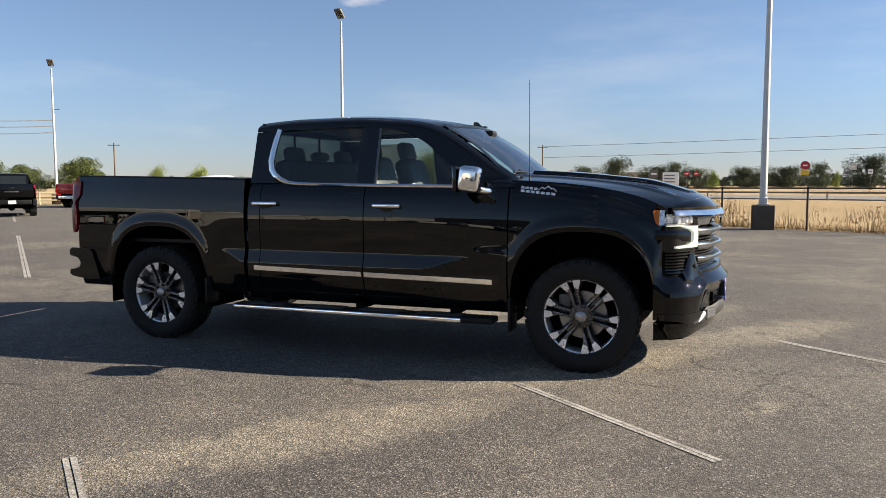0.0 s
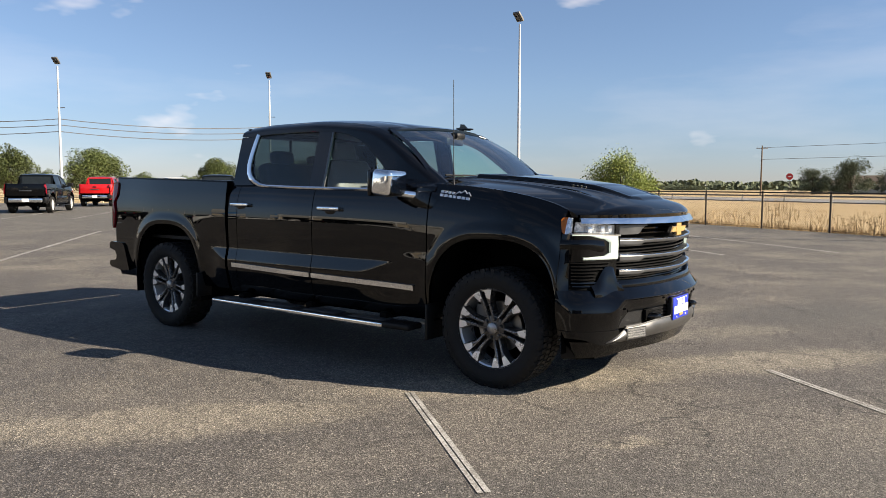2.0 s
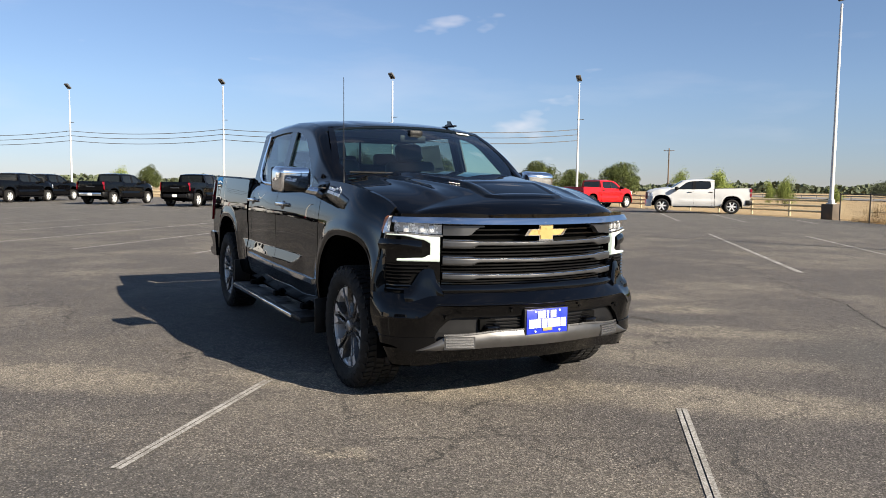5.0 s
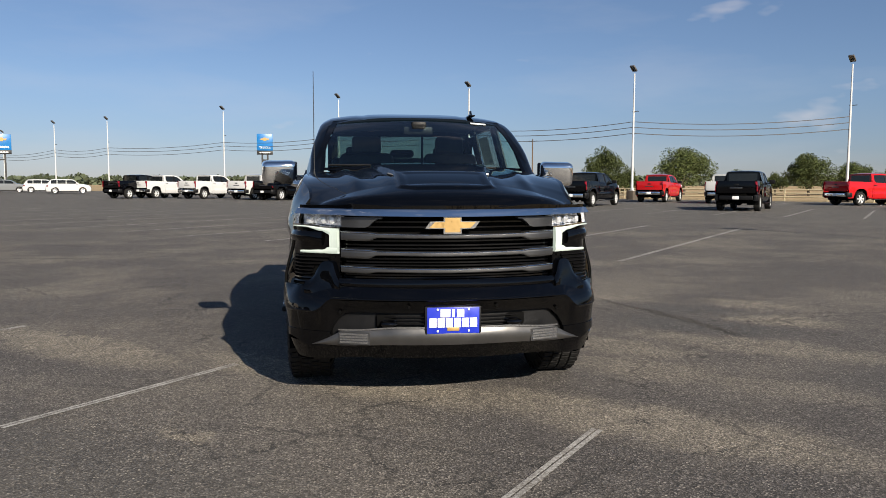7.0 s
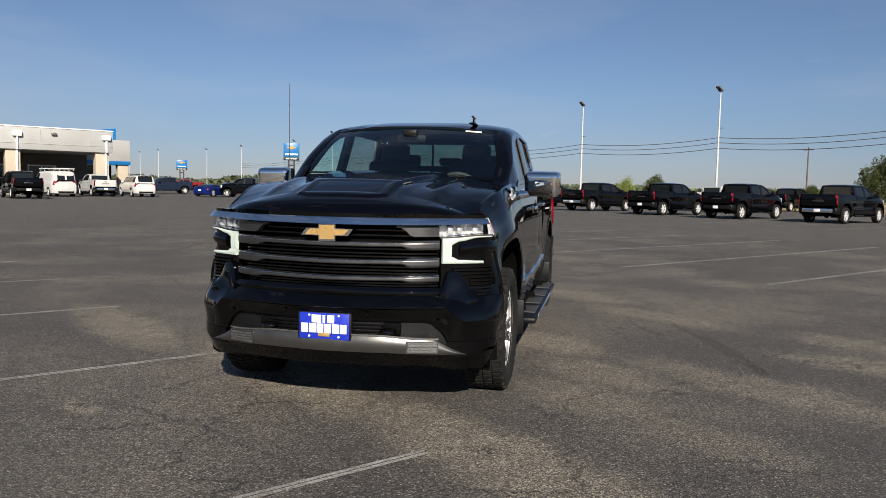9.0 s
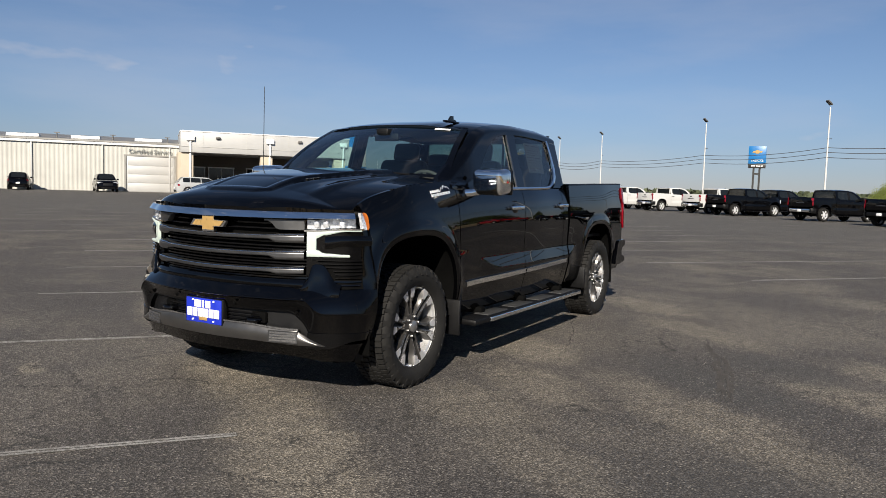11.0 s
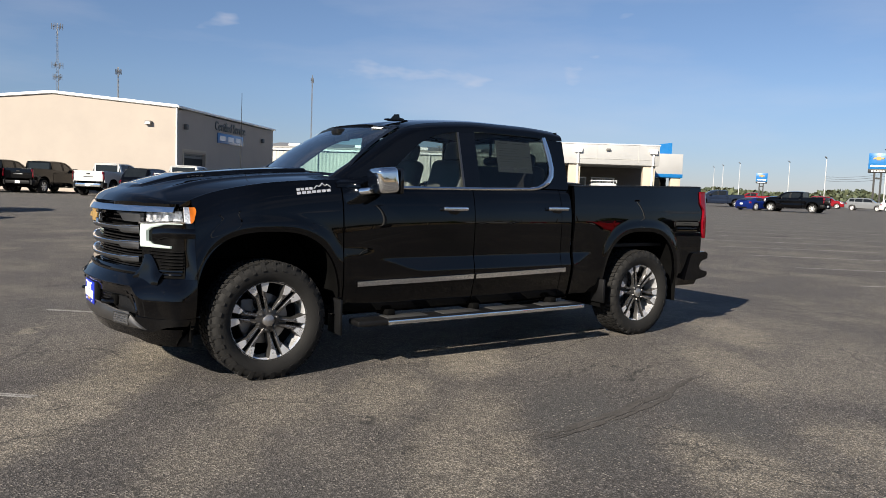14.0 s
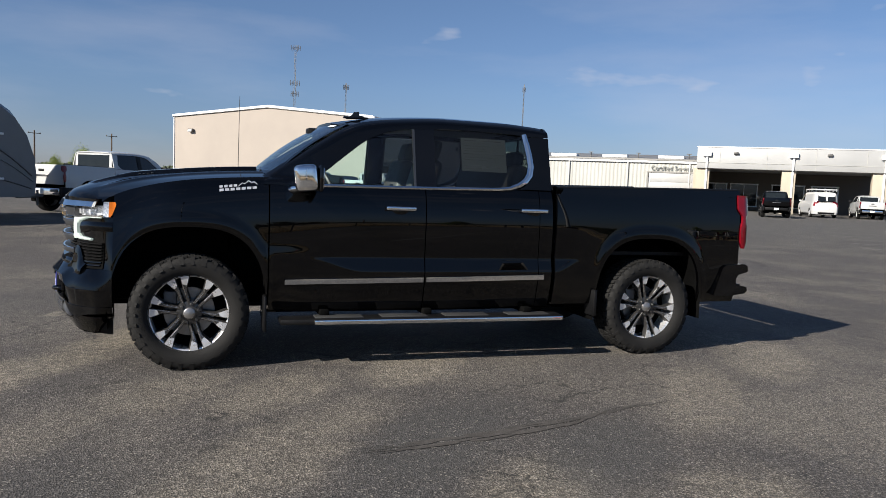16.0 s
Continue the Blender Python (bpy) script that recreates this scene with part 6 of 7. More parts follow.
def metal_shed():
    t = thing("metal_building", "long cream corrugated metal building", "building", at=frame_m(1.0, -76.0))
    L, H, D = 26.0, 5.0, 14.0
    rows, n = [], 260
    for z in (-0.1, H - 0.4):
        rows.append([(-L + L * i / n, 0.0 if i % 4 < 2 else 0.022, z) for i in range(n + 1)])
    part("front_wall", Geo().grid(rows, (0, -0.25, 0)), "metal_wall", t, smooth=False)
    for x in (-0.1, -L + 0.1):
        part("side_wall", Geo().box((x, -D / 2, H / 2 - 0.05), (0.2, D - 0.3, H)), "metal_wall", t)
    part("back_wall", Geo().box((-L / 2, -D, H / 2 - 0.05), (L, 0.2, H)), "metal_wall", t)
    part("roof", Geo().prism([(-L - 0.2, 0.3, H - 0.05), (-L - 0.2, -D / 2, H + 0.7), (-L - 0.2, -D - 0.2, H - 0.05), (-L - 0.2, -D - 0.2, H - 0.2), (-L - 0.2, 0.3, H - 0.2)], (L + 0.4, 0, 0)), "roof_metal", t)
    part("fascia", Geo().box((-L / 2, 0.16, H - 0.30), (L + 0.3, 0.14, 0.30), 0.01), "white", t)
    for i in range(4):
        part("downpipe", Geo().box((-1.2 - 6.2 * i, 0.13, H / 2 - 0.2), (0.14, 0.12, H - 0.4), 0.02), "metal_wall" if i % 2 else "fascia", t)
    dr = part("bay_door", Geo().box((-3.0, 0.06, 1.75), (4.4, 0.08, 3.5), 0.01), "fascia", t, "pale closed bay door")
    for i in range(4):
        part("door_panel", Geo().box((-3.0, 0.11, 0.45 + 0.85 * i), (4.2, 0.02, 0.78), 0.008), "fascia", dr)
    part("door_trim", Geo().box((-3.0, 0.10, 3.62), (4.9, 0.12, 0.16)).box((-5.35, 0.10, 1.8), (0.16, 0.12, 3.6)).box((-0.65, 0.10, 1.8), (0.16, 0.12, 3.6)), "roof_metal", t)
    turn = Matrix.Translation((-3.0, 0.16, 3.84)) @ Matrix(((1, 0, 0, 0), (0, 0, 1, 0), (0, 1, 0, 0), (0, 0, 0, 1)))
    lettering("lettering", "Certified Service", 0.60, "print", t, turn, "grey lettering")
    for x, w in ((-22, 2.8), (-14.5, 2.8), (-9, 2.6), (-3.2, 2.6)):
        part("roof_light", Geo().box((x, -1.6, H + 0.22), (w, 1.2, 0.30), 0.05), "white", t)
    for x in (-11.5, -6.5, -1.4):
        part("roof_vent", Geo().tube([(x, -0.8, H), (x, -0.8, H + 0.55)], 0.06, 8).box((x, -0.8, H + 0.55), (0.5, 0.1, 0.08)), "steel", t)
    return t


def showroom():
    """Canopy with its columns, and the wing with the blue band."""
    t = thing("dealership_building", "white-fascia dealership with a deep drive-through canopy", "building", at=frame_m(0.7, -70.0))
    L, H, F, D = 16.2, 5.9, 3.95, 10.0
    part("canopy_fascia", Geo().box((L / 2, -D / 2, (H + F) / 2), (L, D, H - F), 0.04), "fascia", t, "white metal fascia")
    for i in range(4):
        part("fascia_joint", Geo().box((L * (i + 0.5) / 4, 0.012, (H + F) / 2), (0.03, 0.03, H - F - 0.1)), "metal_wall", t)
    part("fascia_band", Geo().box((L / 2, 0.02, F + 0.55), (L, 0.04, 0.03)), "metal_wall", t)
    part("coping", Geo().box((L / 2, -D / 2, H + 0.05), (L + 0.1, D + 0.1, 0.10), 0.02), "white", t)
    for x in (0.6, 8.0, 15.3):
        c = part("column", Geo().box((x, -0.75, F / 2), (1.15, 1.0, F), 0.02), "beige_wall", t, "tan column")
        part("downpipe", Geo().box((x + 0.3, -0.19, F / 2 + 0.4), (0.16, 0.12, F + 0.8), 0.02), "white", c)
        part("hopper", Geo().box((x + 0.3, 0.14, F + 1.35), (0.75, 0.30, 0.45), 0.05).box((x + 0.3, 0.08, F + 0.6), (0.16, 0.14, 1.2), 0.02), "white", c)
    for x in (3.4, 11.2):
        part("wall_lamp", Geo().box((x, 0.12, H - 0.50), (0.42, 0.24, 0.22), 0.05), "steel", t)
    # the shade below the canopy is put into this wall's dark brown
    part("back_wall", Geo().box((L / 2, -D + 0.1, F / 2), (L, 0.2, F)), "shaded_wall", t, "shopfront wall darkened brown for the shade under the canopy")
    for x, w in ((1.6, 2.2), (4.4, 2.6), (8.6, 3.0), (12.0, 2.4)):
        wd = part("window", Geo().box((x, -D + 0.22, 1.6), (w, 0.04, 2.2)), "far_glass", t)
        part("window_frame", Geo().box((x, -D + 0.26, 2.75), (w + 0.2, 0.08, 0.12)).box((x, -D + 0.26, 0.45), (w + 0.2, 0.08, 0.12)).box((x - w / 2, -D + 0.26, 1.6), (0.1, 0.08, 2.3)).box((x + w / 2, -D + 0.26, 1.6), (0.1, 0.08, 2.3)).box((x, -D + 0.26, 1.6), (0.06, 0.08, 2.3)), "white", wd)
    part("end_wall", Geo().box((-0.1, -D / 2, F / 2), (0.3, D - 1.0, F)), "beige_wall", t)
    # wing
    part("wing_upper", Geo().box((L + 0.6, -14.2, 4.65), (8.8, 4.0, 2.3), 0.03), "fascia", t)
    part("wing_band", Geo().box((L + 0.6, -14.15, 3.32), (8.86, 4.06, 0.40), 0.02), "sign_blue", t, "blue band")
    for x in (L - 2.6, L + 4.3):
        part("wing_column", Geo().box((x, -12.75, 1.52), (1.1, 0.9, 3.2), 0.02), "beige_wall", t)
    part("wing_wall", Geo().box((L + 0.4, -15.6, 1.5), (7.0, 0.2, 3.2)), "far_glass", t)
    part("entry_blade", Geo().prism([(L + 0.3, -14.6, 5.75), (L + 4.2, -14.6, 5.75), (L + 4.2, -14.6, 7.2), (L + 3.0, -14.6, 7.05), (L + 1.6, -14.6, 6.5)], (0, -0.5, 0)), "sign_blue", t, "blue entry blade")
    return t


def far_house(x, y, yaw, w=16.0, d=9.0):
    t = thing("house", "low tan house with a brown roof beyond the road", "house", "far houses", at=pose(x, y, 0, 0, 0, yaw))
    part("wall", Geo().box((0, 0, 1.25), (w, d, 2.6)), "beige_wall", t)
    part("roof", Geo().prism([(-w / 2 - 0.4, -d / 2 - 0.4, 2.5), (-w / 2 - 0.4, d / 2 + 0.4, 2.5), (-w / 2 - 0.4, 0, 4.3)], (w + 0.8, 0, 0)), "wood_pole", t)
    for i in range(3):
        wd = part("window", Geo().box((-w * 0.3 + w * 0.3 * i, -d / 2 - 0.02, 1.5), (1.4, 0.06, 1.2)), "far_glass", t)
        part("window_frame", Geo().box((-w * 0.3 + w * 0.3 * i, -d / 2 - 0.03, 2.14), (1.6, 0.1, 0.1)), "white", wd)
    return t


warehouse()
metal_shed()
showroom()
far_house(-21.2, 195.6, -35)


def pylon(x, y, turn, high, wide, tall, word, two=True):
    t = thing("pylon_sign", "blue pylon sign with a gold emblem on dark legs", "sign", "pylon signs", at=pose(x, y, 0, 0, 0, turn))
    for e in (-1, 1):
        part("leg", Geo().box((e * wide * 0.17, 0, (high - tall) / 2), (0.28, 0.28, high - tall + 0.2)), "sign_black", t)
    part("cross_bar", Geo().box((0, 0, (high - tall) * 0.85), (wide * 0.34, 0.2, 0.25)), "sign_black", t)
    part("panel", Geo().box((0, 0, high - tall * 0.40), (wide, 0.5, tall * 0.80), 0.04), "sign_blue", t)
    part("lower_panel", Geo().box((0, 0, high - tall * 0.90), (wide, 0.5, tall * 0.19), 0.03), "sign_black", t)
    k = wide / 3.2
    z0 = high - tall * 0.26
    bow = [(-0.95, -0.14), (-0.75, 0.16), (-0.32, 0.16), (-0.32, 0.34), (0.32, 0.34), (0.32, 0.16), (0.95, 0.16), (0.75, -0.14), (0.32, -0.14), (0.32, -0.32), (-0.32, -0.32), (-0.32, -0.14)]
    part("emblem", Geo().prism([(u * k, -0.27, z0 + v * k) for u, v in bow], (0, -0.03, 0)), "gold", t)
    if word:
        lettering("lettering", word, 0.62 * k, "white", t, Matrix.Translation((0, -0.29, high - tall * 0.70)) @ Matrix.Rotation(radians(90), 4, "X"), "white lettering")
    else:
        for i in range(8):
            part("bar", Geo().box(((-1.12 + 0.32 * i) * k, -0.27, high - tall * 0.64), (0.24 * k, 0.04, 0.34 * k)), "white", t)
    for i in range(5):
        part("bar", Geo().box(((-0.9 + 0.45 * i) * k, -0.27, high - tall * 0.90), (0.34 * k, 0.04, 0.2 * k)), "white", t)


pylon(-122.5, -53.6, 112, 8.8, 2.8, 3.1, "")
pylon(-118.0, -12.5, 96, 9.0, 2.45, 3.3, "TRUCKS")
pylon(-174.0, -106.5, 122, 7.2, 2.7, 2.6, "")


def tower(x, y, high, rad, arrays):
    t = thing("radio_tower", "tall thin steel communication mast", "mast", "masts", at=pose(x, y, 0))
    g = Geo()
    for k in range(3):
        w = 2 * math.pi * k / 3
        g.tube([(rad * math.cos(w), rad * math.sin(w), 0), (rad * 0.5 * math.cos(w), rad * 0.5 * math.sin(w), high)], 0.055, 5)
    for i in range(int(high / 1.6)):
        z = i * 1.6
        for k in range(3):
            w, v = 2 * math.pi * k / 3, 2 * math.pi * (k + 1) / 3
            f = 1 - 0.5 * z / high
            g.tube([(rad * f * math.cos(w), rad * f * math.sin(w), z), (rad * f * math.cos(v), rad * f * math.sin(v), z + 1.6)], 0.022, 4, False)
    part("lattice", g, "steel", t)
    for z, r in arrays:
        part("array_ring", Geo().tube([(r * 0.9 * math.cos(w), r * 0.9 * math.sin(w), z) for w in lin(0, 2 * math.pi, 13)], 0.05, 4, False), "steel", t)
        for k in range(6):
            w = 2 * math.pi * k / 6
            part("antenna_panel", Geo().box((r * math.cos(w), r * math.sin(w), z), (0.16, 0.16, 1.7), 0.02), "steel", t)


tower(-32.0, -251, 45.5, 0.55, ((44.5, 1.5), (33, 1.5), (29.5, 1.2)))
tower(-50.8, -259, 35.5, 0.4, ((34, 0.9), (21, 0.9)))
tower(-117.5, -255.5, 40.0, 0.32, ((38, 0.5),))

# ---- parked vehicles ----
def simple_car(name, label, category, paint, L, W, H, hood, belt, base, cowl, roof0, roof1, tail, deck, tint=0.14, group="", wheel_r=0.35, rack=False, solid=False):
    """A closed car: x ahead from its middle. hood, belt and deck are heights; cowl, roof0, roof1 and tail are where the windscreen starts, the roof starts, the roof ends and the rear window ends."""
    t = thing(name, label, category, group)
    h, w = L / 2, W / 2
    fx, rx = h - L * 0.185, -h + L * 0.20
    top = spline([(-h, deck - 0.05), (-h + 0.06, deck - 0.015), (tail, deck), (tail + 0.25, belt + 0.02), (cowl, belt), (cowl + 0.15, hood + 0.03), (h - 0.55, hood - 0.04), (h - 0.15, hood - 0.15), (h, hood - 0.20)])
    # plan: the corners round off at both ends
    plan = lambda x: w * (1 - 0.22 * max(0.0, (abs(x) - h + 0.75) / 0.75) ** 2.6)

    def half(x, z):
        zt = top(x)
        u = (z - base) / max(0.05, zt - base)
        return plan(x) - 0.055 * (1 - min(1.0, u / 0.35)) ** 2 - 0.10 * max(0.0, (u - 0.62) / 0.38) ** 2.2

    def nose(x, z):
        """The ends bulge out at bumper height and lean in above it."""
        k = max(0.0, (abs(x) - h + 0.30) / 0.30)
        zt = top(x)
        lean = 0.13 * max(0.0, (z - 0.60) / max(0.1, zt - 0.60)) ** 1.6 + 0.06 * max(0.0, (0.42 - z) / 0.25)
        return x - math.copysign(k * k * lean, x)

    def open_at(x):
        z = base
        for c in (fx, rx):
            u = abs(x - c) / (wheel_r + 0.055)
            if u < 1:
                z = max(z, wheel_r + (wheel_r + 0.055) * math.sqrt(1 - u * u))
        return z

    xs = sorted(set([round(v, 3) for v in lin(-h, h, 40)] + [round(c + (wheel_r + 0.057) * math.sin(g), 3) for c in (fx, rx) for g in lin(-1.57, 1.57, 15)]))
    for s in (1, -1):
        rows = []
        for u in lin(0, 1, 13):
            row = []
            for x in xs:
                z = open_at(x) + (top(x) - open_at(x)) * u
                row.append((nose(x, z), s * half(x, z), z))
            rows.append(row)
        part("body_side", Geo().grid(rows, (0, -s * 0.03, 0)), paint, t)
        part("sill", Geo().box(((fx + rx) / 2, s * (w - 0.07), base + 0.03), (fx - rx - 2 * wheel_r - 0.15, 0.08, 0.10), 0.03), "plastic", t)
        # lamps wrap round the corners
        for e, z0, z1, back, mat, nm in ((1, hood - 0.30, hood - 0.17, 0.40, "lamp_inner", "headlamp"), (-1, (deck - 0.26) if H < 1.8 else belt - 0.32, (deck - 0.11) if H < 1.8 else belt + 0.12, 0.26, "red_lens", "tail_lamp")):
            rows = []
            for z in lin(z0, z1, 4):
                row = []
                for q in lin(0, 1, 8):
                    x = e * (h - back * (1 - q) ** 1.5)
                    row.append((nose(x, z) + e * 0.012, s * (half(x, z) + 0.008 if q < 0.55 else (half(x, z) + 0.008) * (1 - 0.55 * (q - 0.55))), z))
                rows.append(row)
            part(nm, Geo().grid(rows, (-e * 0.02, 0, 0)), mat, t)
        part("door_mirror", Geo().box((cowl - 0.25, s * (w + 0.03), belt + 0.07), (0.13, 0.19, 0.13), 0.045, seg=3), paint, t)
        for c in (fx, rx):
            g = Geo().lathe([(0.0, 0.07), (wheel_r * 0.66, 0.07), (wheel_r * 0.70, 0.11), (wheel_r * 0.92, 0.115), (wheel_r, 0.08), (wheel_r, -0.09), (0.1, -0.11)], 26)
            wh = part("wheel", g, "rubber", t)
            wh.matrix_basis = pose(c, s * (w - 0.13), wheel_r, 0, 0, 0 if s > 0 else 180)
            rim = Geo().lathe([(0.0, 0.108), (0.06, 0.106), (0.07, 0.085)], 14).lathe([(wheel_r * 0.60, 0.106), (wheel_r * 0.68, 0.112), (wheel_r * 0.69, 0.08)], 26)
            for i in range(10):
                rim.box((wheel_r * 0.34, 0.095, 0), (wheel_r * 0.6, 0.02, 0.030), 0.0, Matrix.Rotation(math.radians(36 * i), 4, "Y"))
            part("rim", rim, "far_rim", wh)
        for f in (0.30, 0.62):
            x = cowl + (tail - cowl) * f
            part("door_handle", Geo().box((x, s * (half(x, belt - 0.16) + 0.015), belt - 0.16), (0.20, 0.03, 0.03), 0.01), paint, t)
    # hood and deck
    rows = [[(nose(x, top(x)), v * half(x, top(x)), top(x) + 0.035 * (1 - v * v)) for v in lin(-1, 1, 9)] for x in xs]
    part("hood_and_deck", Geo().grid(rows), paint, t)
    # greenhouse: one rounded shell, glass set just proud of it
    roof_z = lambda x: H - 0.035 * ((x - (roof0 + roof1) / 2) / max(0.4, (roof0 - roof1) / 2)) ** 2

    def upper(x):
        if x > roof0:
            u = (cowl - x) / (cowl - roof0)
            return belt + (roof_z(roof0) - belt) * (u * (1.25 - 0.25 * u))
        if x < roof1:
            u = (x - tail) / (roof1 - tail)
            return deck + (roof_z(roof1) - deck) * (u * (1.22 - 0.22 * u))
        return roof_z(x)

    def shell(x, f, s, off=0.0):
        """A point of the shell: f the share of the height on the side, or with f over 1 a place across the roof."""
        z0 = top(x) - 0.02
        hz = max(0.02, upper(x) - z0)
        wide = lambda q: plan(x) - 0.09 - tint * 1.7 * q * hz / max(0.3, H - belt)
        if f <= 1.0:
            q = f * 0.94
            return (x, s * (wide(q) * (1 - q**7) ** (1 / 7) + off), z0 + hz * q)
        v = 2.0 - f
        q = (1 - min(0.999, v * 0.93) ** 7) ** (1 / 7)
        return (x, s * v * 0.93 * wide(q), z0 + hz * (q * 0.985 + 0.015 * (1 - v)) + off)

    gx = [cowl - 0.01] + lin(cowl - 0.10, roof0, 7) + lin(roof0 - 0.15, roof1 + 0.15, 8) + lin(roof1, tail + 0.06, 7) + [tail + 0.01]
    fs = [0, 0.25, 0.5, 0.75, 0.9, 1.0] + [1.05, 1.15, 1.4, 1.7, 2.0]
    rows = [[shell(x, f, 1) for f in fs] + [shell(x, f, -1) for f in fs[::-1][1:]] for x in gx]
    part("roof", Geo().grid(rows), paint, t)
    cuts = [cowl - 0.34, (roof0 + roof1) / 2 + 0.12, roof1 - 0.10] if H < 1.55 else [cowl - 0.30, (cowl + tail) / 2 + 0.30, (cowl + tail) / 2 - 0.62, roof1 - 0.05]
    if solid:
        cuts = [cowl - 0.45, cowl - 1.20]
    for s in (1, -1):
        for xa, xb in zip(cuts, cuts[1:]):
            part("side_window", Geo().grid([[shell(x, f, s, 0.007) for x in lin(xa - 0.04, xb + 0.03, 9)] for f in lin(0.10, 0.86, 6)], (0, -s * 0.006, 0)), "far_glass", t)
        if solid:
            part("door_pane", Geo().grid([[(tail - 0.025 + 0.11 * u, s * (0.08 + 0.56 * v), deck + 0.10 + (H - deck - 0.34) * u) for v in lin(0, 1, 3)] for u in lin(0, 1, 3)], (-0.004, 0, 0)), "far_glass", t)
    across = [1.13, 1.25, 1.5, 1.75, 2.0]
    band = lambda x, off: [shell(x, f, 1, off) for f in across] + [shell(x, f, -1, off) for f in across[::-1][1:]]
    part("windscreen", Geo().grid([band(x, 0.010) for x in lin(cowl - 0.10, roof0 + 0.03, 8)]), "far_glass", t)
    if not solid:
        part("rear_window", Geo().grid([band(x, 0.010) for x in lin(tail + (0.12 if H < 1.55 else 0.05), roof1 + 0.02, 8)]), "far_glass", t)
    for e, z1, nm in ((1, hood - 0.20, "front_bumper"), (-1, deck - 0.05, "rear_bumper")):
        part(nm, Geo().grid([[(nose(e * h, z) + e * 0.07 * (1 - v * v), v * half(e * h, z), z) for v in lin(-1, 1, 11)] for z in lin(base, z1, 11)], (-e * 0.05, 0, 0)), paint, t)
        part("bumper_insert", Geo().grid([[(nose(e * h, z) + e * (0.07 * (1 - v * v) + 0.008), v * half(e * h, z), z) for v in lin(-0.8, 0.8, 9)] for z in lin(base + 0.02, base + 0.17, 3)], (-e * 0.02, 0, 0)), "plastic", t)
    part("grille", Geo().grid([[(nose(h, z) + 0.07 * (1 - v * v) + 0.008, v * half(h, z), z) for v in lin(-0.55, 0.55, 7)] for z in lin(hood - 0.48, hood - 0.28, 4)], (-0.02, 0, 0)), "plastic", t)
    zp = 0.62 if H < 1.8 else 0.75
    part("number_plate", Geo().box((nose(-h, zp) - 0.078, 0, zp), (0.02, 0.31, 0.155), 0.004), "white", t)
    part("underbody", Geo().box((0, 0, base + 0.12), (L * 0.93, W * 0.80, 0.25), 0.02), "underbody", t)
    if rack:
        rk = Geo()
        for y in (-0.75, 0.75):
            rk.tube([(-h + 0.3, y, H + 0.18), (h - 2.0, y, H + 0.18)], 0.035, 6)
        for x in lin(-h + 0.4, h - 2.1, 4):
            rk.tube([(x, -0.75, H), (x, -0.75, H + 0.18), (x, 0.75, H + 0.18), (x, 0.75, H)], 0.03, 6)
        part("ladder_rack", rk, "white", t, "white ladder rack")
    return t


def park(ob, x, y, yaw):
    """Sets a vehicle down; yaw: the heading, 0 is +y, turning to the left."""
    ob.matrix_basis = pose(x, y, 0, 0, 0, yaw + 90)
    return ob


def pickup_at(src, x, y, yaw):
    """A copy of a parked pickup whose middle is at x, y."""
    a = radians(yaw + 90)
    return copy_thing(src, pose(x + 1.87 * math.cos(a), y + 1.87 * math.sin(a), 0, 0, 0, yaw + 90))


def fleet(paint, label, places, bright=True):
    src = build_pickup(paint, False, "parked_pickup", label, "pickups in the lot", "pickup truck", bright)
    x, y, yaw = places[0]
    a = radians(yaw + 90)
    src.matrix_basis = pose(x + 1.87 * math.cos(a), y + 1.87 * math.sin(a), 0, 0, 0, yaw + 90)
    for p in places[1:]:
        pickup_at(src, *p)


fleet("far_black_paint", "black crew-cab pickup with a chrome rear bumper", [(-37.0, 13.7, 50), (-48.3, 1.3, 52), (-57.2, -2.9, 54)])
fleet("far_black_paint", "black crew-cab pickup parked nose out in a row", [(-39.6, 9.3, 51), (-43.2, 5.5, 52), (-30.2, 19.5, 52), (-63.7, 17.2, 52), (-60.3, -17.2, 56), (-53.4, -4.6, 54), (-1.9, -47.0, 140), (-4.4, -46.3, 140), (-64.9, -33.3, 190), (-41.5, -39.3, 141)], False)
fleet("white_paint", "white crew-cab pickup parked in a row", [(-56.1, -6.9, 56), (-58.9, -11.1, 56), (-61.1, -15.3, 56), (-55.9, 10.2, 52), (-10.7, -38.3, 143), (-7.5, -42.5, 140), (-53.7, -42.2, 141), (-52.0, 54.0, 20), (-42.2, 25.0, 53), (-26.8, 30.2, 136)])
fleet("red_paint", "bright red crew-cab pickup parked by the rail", [(-46.0, 22.0, 51), (-37.1, 31.65, 12)])
fleet("navy_paint", "dark blue crew-cab pickup parked by the showroom", [(-75.0, -48.8, 228)])
fleet("dark_red_paint", "dark red pickup parked far across the lot", [(-113.0, -69.0, 200)])

van = simple_car("utility_van", "white cargo van with a ladder rack on its roof", "van", "white_paint", 5.7, 2.0, 2.08, 1.22, 1.25, 0.28, 1.75, 1.0, -2.72, -2.82, 1.25, 0.07, "", 0.36, True, True)
park(van, -49.3, -43.0, 148)
big_suv = simple_car("large_suv", "white full-size sport utility vehicle seen from behind", "suv", "white_paint", 5.3, 2.0, 1.90, 1.18, 1.22, 0.32, 1.25, 0.55, -2.25, -2.58, 1.18, 0.10, "", 0.39)
park(big_suv, -55.9, -39.7, 140)
s1 = simple_car("small_suv", "white compact sport utility vehicle parked side on", "suv", "white_paint", 4.65, 1.85, 1.66, 1.05, 1.08, 0.25, 1.15, 0.45, -1.75, -2.2, 1.06, 0.10, "suvs across the lot", 0.35)
park(s1, -87.0, -31.8, 18)
park(copy_thing(s1, pose(0, 0, 0)), -96.0, -37.8, 18)
